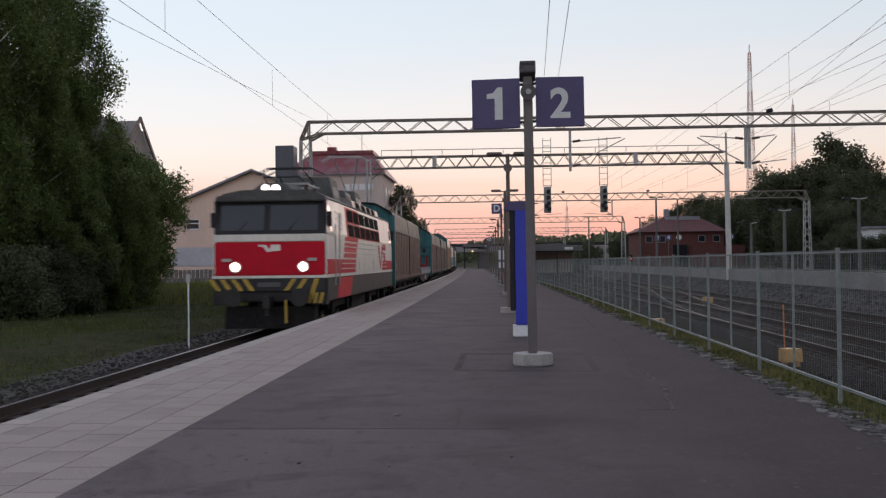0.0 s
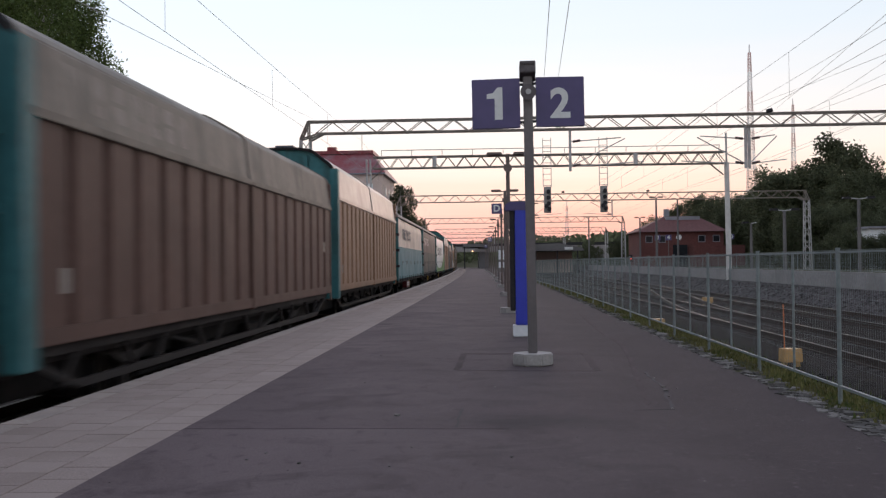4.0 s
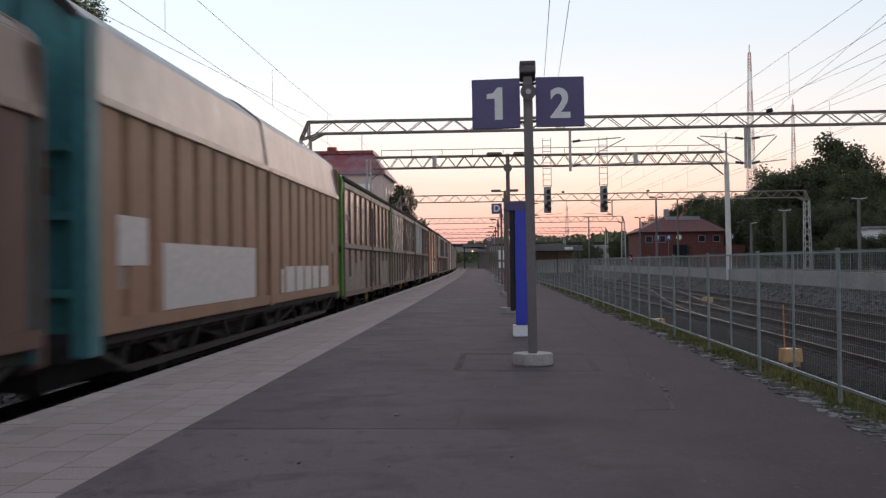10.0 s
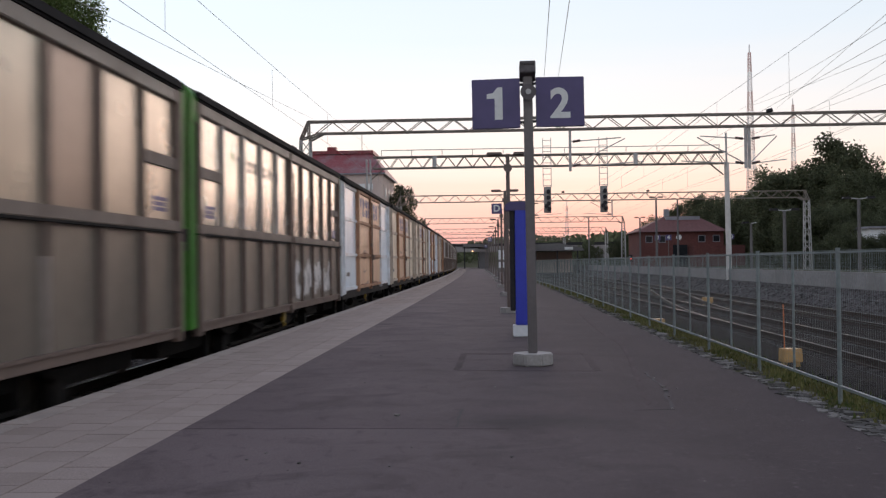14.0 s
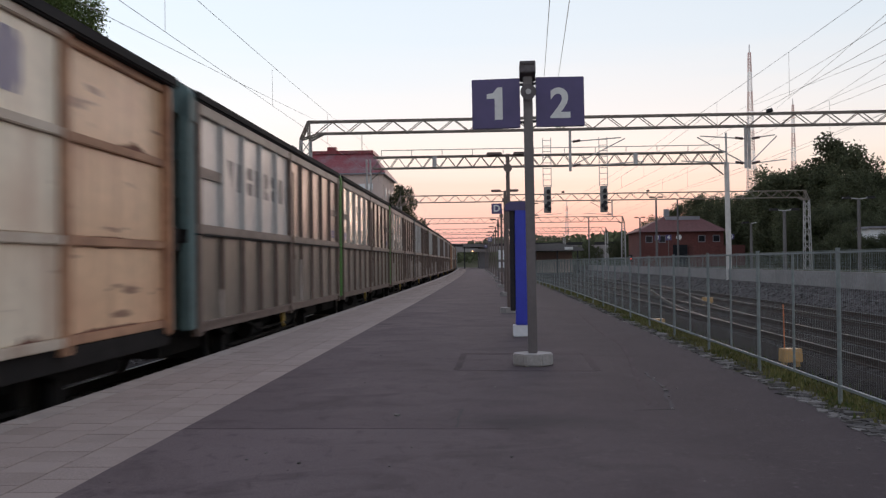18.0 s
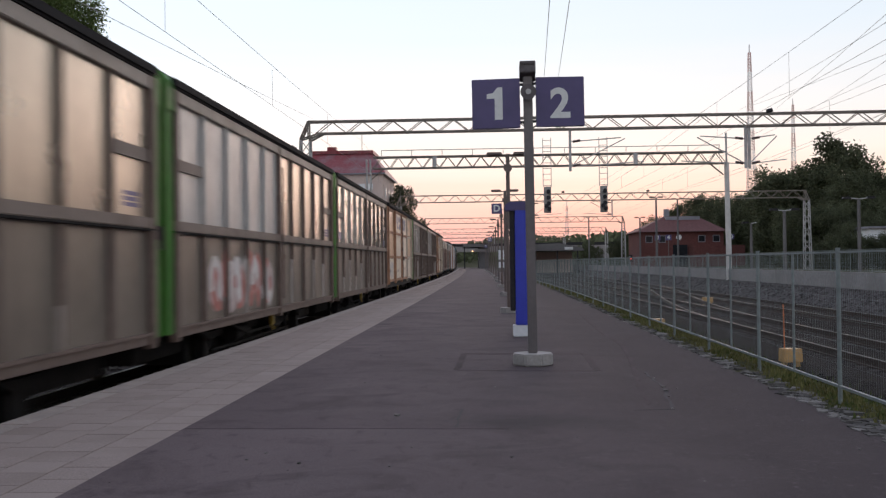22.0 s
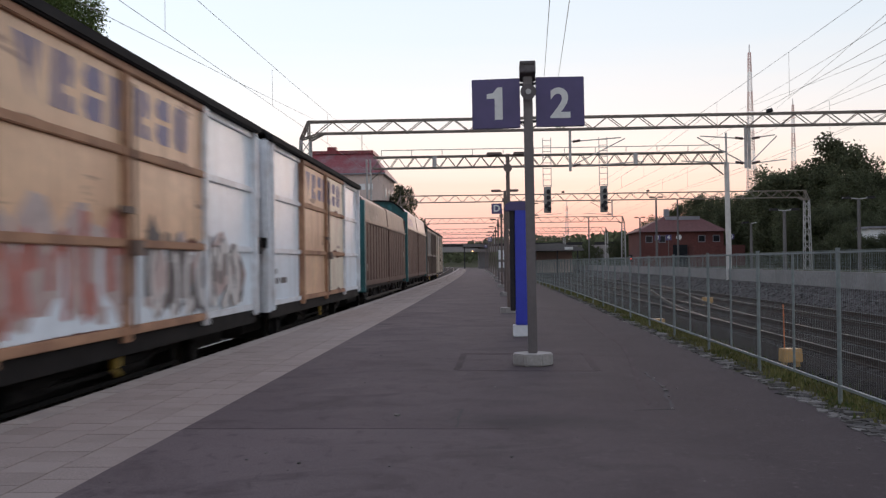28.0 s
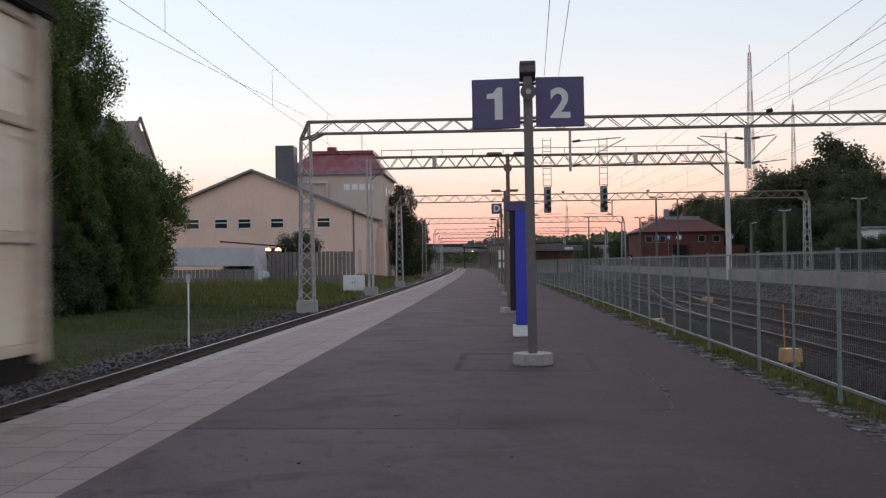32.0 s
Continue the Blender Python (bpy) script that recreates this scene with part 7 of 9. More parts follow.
def plank_wagon(s0, s1, colours, frame_mat, end, label, mark=letter_blue, spray=None, sill=under_mat, low=None):
    """Two-door plywood van: four bays by three rows in a steel frame."""
    w, L, mid = start_wagon(s0, s1, label, PLANK_ENDS)
    h = L / 2
    sets = running_gear(w, L, 8.0, PLANK_ENDS)
    X = 1.47
    zs = (1.12, 2.17, 3.27, 4.28)
    for s in (-1, 1):
        end_wall(w, L, s, 4.3, end, rise=0.5, rails=(2.17, 3.27), deep=0.16 if s < 0 else 0.03)
    part("roof", shared(("plank_roof", L), lambda: roof_shape(L, 1.56, 4.42, 0.46, 0.14, 1.2), roof_dark), None, w)
    part("roof_edge", shared(("roof_edge", L), lambda: Shape().box(1.48, 1.62, -h - 0.12, h + 0.12, 4.33, 4.47).box(-1.62, -1.48, -h - 0.12, h + 0.12, 4.33, 4.47), roof_dark, bevel=0.02), None, w)
    part("far_wall", shared(("plank_far", L), lambda: Shape().box(-1.5, -1.44, -h + 0.05, h - 0.05, 1.0, 4.3), ply_cream), None, w)
    part("lining", shared(("plank_lining", L), lambda: Shape().box(1.38, 1.41, -h + 0.06, h - 0.06, 1.0, 4.3), under_mat), None, w)
    q = (L - 0.1) / 4
    ys = [-h + 0.05 + q * k for k in range(5)]
    for k in range(4):
        for r in range(3):
            door = k in (1, 2)
            x0 = 0.05 if door else 0.0
            mat = colours[k]
            if low and r == 0:
                mat = low[k]
            part("panel", shared(("ply", door, round(q, 3), r), lambda: Shape().box(1.42 + x0, X + x0, 0.09, q - 0.09, zs[r] + 0.05, zs[r + 1] - 0.05), mat, bevel=0.012), None, w, at=(0, ys[k], 0))
    for k in range(4):
        door = k in (1, 2)
        x0 = 0.05 if door else 0.0
        fm = frame_mat[k] if isinstance(frame_mat, tuple) else frame_mat
        for r in range(4):
            part("frame_rail", shared(("ply_rail", door, round(q, 3), r), lambda: Shape().box(1.42 + x0, X + x0 + 0.045, 0.02, q - 0.02, zs[r] - 0.055 + (0.0 if r else 0.0), zs[r] + 0.05), fm, bevel=0.012), None, w, at=(0, ys[k], 0))
    for k in range(5):
        fm = frame_mat[min(k, 3)] if isinstance(frame_mat, tuple) else frame_mat
        wide = 0.075 if k in (1, 3) else 0.065
        part("frame_post", shared(("ply_post", wide), lambda: Shape().box(1.42, 1.585, -wide, wide, 0.98, 4.32), fm, bevel=0.015), None, w, at=(0, ys[k] + (0.085 if k == 0 else -0.085 if k == 4 else 0), 0))
    rnd = random.Random(int(s0 * 10))
    for k in range(4):
        fm = frame_mat[k] if isinstance(frame_mat, tuple) else frame_mat
        if fm is frame_white:
            continue
        x0 = 0.05 if k in (1, 2) else 0.0
        for zr, up in ((zs[1] + 0.052, 1), (zs[1] - 0.06, -1), (zs[2] + 0.052, 1), (zs[0] + 0.052, 1)):
            for j in range(rnd.choice((0, 1, 1))):
                ln = rnd.uniform(0.4, min(2.2, q - 0.4))
                part("rust_patch", peel_shape(ln, rnd.uniform(0.03, 0.13), up, rnd), rust_peel, w, "dark patch of peeled paint", at=(X + x0 + 0.003, ys[k] + 0.15 + rnd.uniform(0, q - 0.3 - ln), zr))
    part("side_sill", shared(("side_sill", L), lambda: Shape().box(1.38, 1.5, -h, h, 0.82, 1.06), sill, bevel=0.01), None, w)
    lock = part("door_lock", shared("door_lock", lambda: Shape().cyl((1.6, 0.14, 1.15), (1.6, 0.14, 4.1), 0.022, 6).box(1.58, 1.68, -0.02, 0.26, 2.02, 2.2).box(1.58, 1.64, -0.3, 0.1, 2.52, 2.6), rib_mat), None, w)
    part("foot_step", shared("foot_step", lambda: Shape().bar((1.45, 0, 0.95), (1.45, 0, 0.45), 0.035).bar((1.45, 0.5, 0.95), (1.45, 0.5, 0.45), 0.035).box(1.36, 1.5, -0.03, 0.53, 0.43, 0.46), under_mat), None, w, at=(0, -h + 0.3, 0))
    part("data_plate", shared("plank_plate", lambda: Shape().box(X + 0.005, X + 0.009, 0.4, 0.9, 1.5, 1.62).box(X + 0.005, X + 0.009, 0.4, 0.75, 1.7, 1.8).box(X + 0.005, X + 0.009, 1.1, 1.7, 1.5, 1.62), letter_grey), None, w, "small dark rows of data marks", at=(0, ys[0], 0))
    if mark:
        painted_mark(w, X + 0.056, ys[1] + 0.55, 3.5, 0.6, 7, mark, gap=0.22)
    for patch in spray if isinstance(spray, list) else [spray] if spray else []:
        scrawl(w, X + 0.058, *patch)
    CONSIST.append((w, mid, sets))
    return w


def hood_wagon(s0, s1, tall, wall, hood, end, label, mark=None, patch=None, pale=True):
    """High-sided van with ribbed sliding walls under a folded hood in two halves."""
    w, L, mid = start_wagon(s0, s1, label, HOOD_ENDS)
    h = L / 2
    sets = running_gear(w, L, 10.5, HOOD_ENDS, pale, False)
    if tall:
        z0, zw, zs, zt, xs, xt = 1.13, 3.8, 4.7, 5.22, 1.36, 0.75
    else:
        z0, zw, zs, zt, xs, xt = 1.13, 3.42, 4.18, 4.68, 1.4, 0.7
    right = [(1.5, zw), (xs + 0.02, zs - 0.03), (xs - 0.07, zs + 0.07), (xt + 0.14, zt - 0.14), (xt - 0.02, zt - 0.06), (xt * 0.5, zt - 0.02)]
    prof = right + [(0, zt)] + [(-a, b) for a, b in reversed(right)]
    inner = [(a * 0.97, b - 0.05) for a, b in reversed(prof)]
    for s in (-1, 1):
        ya, yb = (-h + 0.14, -0.06) if s < 0 else (0.06, h - 0.14)
        part("hood", shared(("hood", tall, s, L), lambda: Shape().prism_y(prof + inner, ya, yb), hood, bevel=0.02), None, w, "folded roof hood with grime along its edge")
    outer = [(a * 1.015, b + 0.03) for a, b in prof]
    part("hood_seam", shared(("hood_seam", tall), lambda: Shape().prism_y(outer + inner, -0.13, 0.13), hood), None, w)
    part("hood_lip", shared(("hood_lip", tall, L), lambda: Shape().box(1.47, 1.56, -h + 0.15, h - 0.15, zw - 0.08, zw + 0.02), hood, bevel=0.01), None, w)
    n = 9
    half = h - 0.3
    q = half / n
    corr = shared(("wall_rib", tall, round(q, 3)), lambda: Shape().prism_z([(1.40, 0.0), (1.45, 0.0), (1.45, q * 0.09), (1.52, q * 0.15), (1.52, q * 0.85), (1.45, q * 0.91), (1.45, q), (1.40, q)], z0 + 0.16, zw - 0.08), wall)
    for k in range(n):
        part("wall_rib", corr, None, w, at=(0, -h + 0.2 + k * q, 0))
        part("wall_rib", corr, None, w, at=(0, 0.1 + k * q, 0))
    part("centre_post", shared(("centre_post", tall), lambda: Shape().box(1.42, 1.56, -0.11, 0.11, z0 - 0.05, zw), wall, bevel=0.015), None, w)
    part("wall_sill", shared(("wall_sill", L), lambda: Shape().box(1.38, 1.545, -h + 0.15, h - 0.15, z0 - 0.02, z0 + 0.16), wall, bevel=0.015), None, w)
    part("far_wall", shared(("hood_far", tall, L), lambda: Shape().box(-1.52, -1.45, -h + 0.15, h - 0.15, z0, zw + 0.02), wall), None, w)
    g = Shape()
    g.box(1.25, 1.4, -h + 0.1, h - 0.1, 0.98, 1.1)
    for k in range(11):
        y = -h + 1.6 + k * (L - 3.2) / 10
        g.bar((1.36, y, 0.98), (1.36, y + (0.35 if k % 2 else -0.35), 0.62), 0.06)
    g.bar((1.36, -h + 1.6, 0.62), (1.36, h - 1.6, 0.62), 0.07, 0.09).bar((1.36, -h + 0.4, 0.98), (1.36, -h + 1.6, 0.62), 0.07).bar((1.36, h - 0.4, 0.98), (1.36, h - 1.6, 0.62), 0.07)
    part("side_girder", shared(("side_girder", L), lambda: g, under_pale if pale else under_mat), None, w)
    for s in (-1, 1):
        y = s * (h - 0.12)
        em = end if s < 0 else wall
        turn = 0 if s > 0 else math.pi
        ew = part("end_wall", shared(("hood_end", tall, s, L), lambda: Shape().prism_y([(a * 0.985, b - 0.01) for a, b in prof] + [(-1.48, 0.95), (1.48, 0.95)], min(y, y - s * 0.04), max(y, y - s * 0.04)), end), None, w, "ribbed steel end wall")
        for x in (-0.62, 0.62):
            part("end_pillar", shared(("hood_pillar", tall), lambda: Shape().box(-0.07, 0.07, 0.0, 0.1, 1.0, zt - 0.25), end), None, ew, at=(x, y, 0), turn=turn)
        for z in (1.6, 2.45, 3.2):
            part("end_rail", shared("hood_rail", lambda: Shape().box(-1.34, 1.34, 0.0, 0.14, -0.045, 0.045), end), None, ew, at=(0, y, z), turn=turn)
        for x in (-1.45, 1.45):
            part("corner_post", shared(("hood_post", tall, s), lambda: Shape().box(-0.11 if s < 0 else -0.06, 0.11 if s < 0 else 0.06, -0.2 if s < 0 else 0.0, 0.14, 0.9, zs - 0.1), em, bevel=0.02), None, ew, at=(x, y, 0), turn=turn)
        part("end_rim", shared(("hood_rim", tall, s, L), lambda: Shape().prism_y([(a * 1.01, b + 0.02) for a, b in prof] + inner, min(y - s * 0.05, y + s * 0.1), max(y - s * 0.05, y + s * 0.1)), roof_dark if s < 0 else hood), None, ew)
        for x in (-0.95, 0.95):
            part("end_hatch", shared(("end_hatch", s, L), lambda: Shape().box(-0.14, 0.14, min(y, y + s * 0.03), max(y, y + s * 0.03), 2.68, 2.98), dark_metal), None, ew, at=(x, 0, 0))
        if s < 0:
            part("end_emblem", shared(("end_emblem", tall, L), lambda: Shape().prism_y([(-0.38, zt - 0.4), (-0.1, zt - 0.4), (0.0, zt - 0.52), (0.1, zt - 0.4), (0.38, zt - 0.4), (0.36, zt - 0.58), (0.1, zt - 0.62), (-0.08, zt - 0.66), (-0.22, zt - 0.52)], y - 0.05, y - 0.02), letter_grey), None, ew, "small dark emblem shape")
    for k, (a, zz) in enumerate(((-h + 0.9, 1.62), (h - 1.3, 2.2))):
        part("label_plate", shared("label_plate", lambda: Shape().box(1.521, 1.526, 0, 0.2, 0, 0.26), letter_faint), None, w, "small pale data plate", at=(0, a, zz))
    if mark:
        sl = math.atan2(1.48 - xs, zs - zw - 0.03)
        painted_mark(w, 1.504 - 0.16 * math.tan(sl), -h + 1.2, zw + 0.16, 0.46, 7, letter_faint if mark is letter_pale else mark, gap=0.2, lean=sl)
    if patch:
        for y0, y1, za, zb in patch:
            part("painted_patch", Shape().box(1.521, 1.525, y0, y1, za, zb), letter_pale, w, "dull rectangle of whitish paint over the brown wall")
    CONSIST.append((w, mid, sets))
    return w


def curtain_wagon(s0, s1, upper, lower, split, roof, label, mark, swoosh=None, bars=LONG_MARK, n=7, hmark=0.5):
    """Curtain-sided van: a slack tarpaulin between hinged corner posts."""
    w, L, mid = start_wagon(s0, s1, label, CURTAIN_ENDS)
    h = L / 2
    sets = running_gear(w, L, 10.0, CURTAIN_ENDS, False, True)
    z0, z1 = 1.12, 4.06

    def cloth(za, zb, seed):
        rnd = random.Random(seed)
        ph = [rnd.uniform(0, 6) for _ in range(4)]
        nx, nz = 110, 12
        sh = Shape()

        def xo(y, z):
            t = (z - z0) / (z1 - z0)
            loose = max(0, 1 - t * 1.6)
            return 1.5 + 0.018 * math.sin(y * 1.3 + ph[0] + z) + loose * (0.014 * math.sin(y * 2.6 + ph[1] + z) + 0.008 * math.sin(y * 4.3 + z * 4.5 + ph[2]) + 0.005 * math.sin(y * 9.7 - z * 6 + ph[3])) - 0.03 * max(0, t - 0.9) * 10 + 0.022 * loose * max(0, min(1, (y - h + 4.5) / 3)) * abs(math.sin(2.3 * y - 3.4 * z + ph[1]))

        v = []
        for j in range(nz + 1):
            z = za + (zb - za) * j / nz
            for i in range(nx + 1):
                y = -h + 0.28 + (L - 0.56) * i / nx
                v.append((xo(y, z), y, z))
        f = [(j * (nx + 1) + i, j * (nx + 1) + i + 1, (j + 1) * (nx + 1) + i + 1, (j + 1) * (nx + 1) + i) for j in range(nz) for i in range(nx)]
        return sh.add(v, f)

    if swoosh:
        part("curtain", cloth(z0, z1, 3), upper, w, "slack white tarpaulin curtain", smooth=True)
        sh = Shape()
        nn = 60
        lo, hi = [], []
        for i in range(nn + 1):
            y = -h + 0.3 + (L - 0.6) * i / nn
            t = (y + h) / L
            hi.append((1.585, y, z0 + 0.28 + 2.3 * max(0, t - 0.42) ** 1.8 * 1.8 + 1.6 * max(0, 0.18 - t) ** 1.4 * 3))
            lo.append((1.585, y, z0 - 0.01))
        v = lo + hi
        part("green_swoosh", sh.add(v, [(i, i + 1, nn + 2 + i, nn + 1 + i) for i in range(nn)]), swoosh, w, "green curved field along the curtain's foot", smooth=True)
    else:
        part("curtain", cloth(split, z1, 3), upper, w, "slack upper field of the tarpaulin", smooth=True)
        part("curtain", cloth(z0, split - 0.003, 3), lower, w, "slack lower field of the tarpaulin", smooth=True)
    part("lining", Shape().box(1.36, 1.4, -h + 0.2, h - 0.2, 1.16, 4.1), under_mat, w)
    part("roof", shared(("curtain_roof", L), lambda: roof_shape(L, 1.5, 4.1, 0.3, 0.02), roof, bevel=0.0), None, w)
    edge = roof_dark if swoosh else tarp_roof
    part("roof_seam", shared(("curtain_seam", L), lambda: Shape().box(1.42, 1.535, -h, h, 4.045, 4.085).box(-1.535, -1.42, -h, h, 4.045, 4.085), roof_dark), None, w)
    part("roof_edge", shared(("curtain_edge", L, bool(swoosh)), lambda: Shape().prism_y([(1.36, 4.09), (1.545, 4.09), (1.55, 4.17), (1.5, 4.235), (1.36, 4.27)], -h, h).prism_y([(-1.36, 4.27), (-1.5, 4.235), (-1.55, 4.17), (-1.545, 4.09), (-1.36, 4.09)], -h, h), edge), None, w)
    part("far_curtain", shared(("far_curtain", L), lambda: Shape().box(-1.52, -1.48, -h + 0.2, h - 0.2, z0, z1), lower), None, w)
    for s in (-1, 1):
        part("end_wall", shared(("curtain_end", s, L), lambda: Shape().box(-1.45, 1.45, min(s * (h - 0.1), s * (h - 0.14)), max(s * (h - 0.1), s * (h - 0.14)), 1.0, 4.1).box(-0.06, 0.06, min(s * h, s * (h - 0.1)), max(s * h, s * (h - 0.1)), 1.0, 4.05), teal), None, w)
        for x in (-1.44, 1.44):
            post = part("corner_post", shared("corner_post", lambda: Shape().box(-0.1, 0.1, -0.14, 0.14, 1.02, 4.08), teal, bevel=0.02), None, w, "teal corner post", at=(x, s * (h - 0.14), 0))
            for z in (1.75, 2.5, 3.25):
                part("hinge", shared("post_hinge", lambda: Shape().cyl((0.11, -0.12, -0.06), (0.11, -0.12, 0.06), 0.05, 8).box(-0.11, 0.115, -0.15, 0.15, -0.05, 0.05), dark_metal), None, post, at=(0, 0, z))
    strap = shared("strap", lambda: Shape().box(1.53, 1.56, -0.03, 0.03, 1.0, 1.24).box(1.55, 1.58, -0.05, 0.05, 1.05, 1.12), dark_metal)
    for k in range(12):
        part("strap", strap, None, w, at=(0, -h + 0.8 + k * (L - 1.6) / 11, 0))
    buckle = shared("buckle", lambda: Shape().box(1.555, 1.57, -0.07, 0.07, 1.82, 2.0), letter_grey)
    for k in range(6):
        part("buckle", buckle, None, w, at=(0, -h + 2.2 + k * (L - 4.4) / 5, 0))
    if lower is tarp_teal:
        box = part("equipment_box", Shape().box(1.28, 1.5, -3.73, -1.85, 0.6, 0.93), box_red, w, "dull red equipment box under the floor", bevel=0.01)
        for ya, yb in ((-3.45, -3.0), (-2.75, -2.1)):
            for z in (0.7, 0.81):
                part("label_plate", Shape().box(1.501, 1.506, ya, yb, z, z + 0.07), letter_pale, box)
    part("side_rail", shared(("curtain_side", L), lambda: Shape().box(1.38, 1.52, -h, h, 0.96, 1.1), under_mat, bevel=0.01), None, w)
    if swoosh:
        painted_mark(w, 1.53, -h + 1.7, 2.55, 0.72, 2, letter_green, ("wedge", "flag"), 0.1)
        painted_mark(w, 1.53, -h + 3.6, 2.55, 0.72, 10, mark, bars[2:], 0.2)
    else:
        painted_mark(w, 1.535, -h + (2.5 if lower is tarp_teal else 1.4), 3.1, hmark, n, mark, bars, 0.12, wide=1.3)
    CONSIST.append((w, mid, sets))
    return w


def flat_wagon(s0, s1):
    w, L, mid = start_wagon(s0, s1, "empty grey-blue flat wagon with low cradled sides", FLAT_ENDS)
    h = L / 2
    sets = running_gear(w, L, 8.0, FLAT_ENDS, True, True)
    part("deck", Shape().box(-1.4, 1.4, -h + 0.05, h - 0.05, 1.17, 1.24), under_pale, w)
    blue_grey = material("blue_grey_steel", (0.1, 0.12, 0.15), 0.55, 0.1, grain=(8, 0.15), stain=(1.2, (0.1, 0.1, 0.11), 0.6))
    for x in (-1.45, 1.45):
        n = 6
        q = (L - 0.2) / n
        for k in range(n):
            y = -h + 0.1 + k * q
            part("side_board", shared(("cradle", round(q, 3)), lambda: Shape().prism_x([(0.02, 1.14), (q - 0.02, 1.14), (q - 0.02, 1.6), (q * 0.82, 1.6), (q * 0.68, 1.42), (q * 0.32, 1.42), (q * 0.18, 1.6), (0.02, 1.6)], -0.05, 0.05), blue_grey, bevel=0.012), None, w, at=(x, y, 0))
            part("cradle_plate", shared(("cradle_plate", round(q, 3)), lambda: Shape().add([(-1.35, q * 0.18, 1.58), (-1.35, q * 0.32, 1.41), (-1.35, q * 0.68, 1.41), (-1.35, q * 0.82, 1.58), (1.35, q * 0.18, 1.58), (1.35, q * 0.32, 1.41), (1.35, q * 0.68, 1.41), (1.35, q * 0.82, 1.58)], [(0, 1, 5, 4), (1, 2, 6, 5), (2, 3, 7, 6)]), blue_grey), None, w, at=(0, y, 0)) if x > 0 else None
            part("data_plate", shared("flat_plate", lambda: Shape().box(0.051, 0.056, -0.08, 0.08, 1.24, 1.36), letter_pale), None, w, at=(x, y + q / 2, 0)) if x > 0 else None
    for y in (h - 0.35,):
        for x in (-1.1, -0.2, 0.7, 1.25):
            part("stanchion", Shape().box(x - 0.09, x + 0.09, y - 0.06, y + 0.06, 1.24, 2.35), stake_red, w, "red end stanchion", bevel=0.01)
    part("end_rail", Shape().bar((-1.3, h - 0.35, 2.4), (1.45, h - 0.35, 2.4), 0.06).bar((1.42, h - 0.35, 2.4), (1.42, h - 0.35, 1.5), 0.06), dark_metal, w)
    for y in (-h * 0.4, 0.0, h * 0.4):
        part("stake", Shape().box(1.28, 1.4, y - 0.07, y + 0.07, 1.24, 1.78), stake_red, w)
    part("sole_plate", Shape().prism_x([(-h + 0.1, 1.14), (h - 0.1, 1.14), (h - 0.1, 0.95), (h * 0.5, 0.66), (-h * 0.5, 0.66), (-h + 0.1, 0.95)], 1.3, 1.38), under_pale, w)
    part("label_plate", Shape().box(1.381, 1.386, 0.4, 0.9, 0.75, 1.0), letter_pale, w)
    part("label_plate", Shape().box(1.381, 1.386, 1.1, 1.5, 0.75, 1.02), hazard_yellow, w)
    CONSIST.append((w, mid, sets))


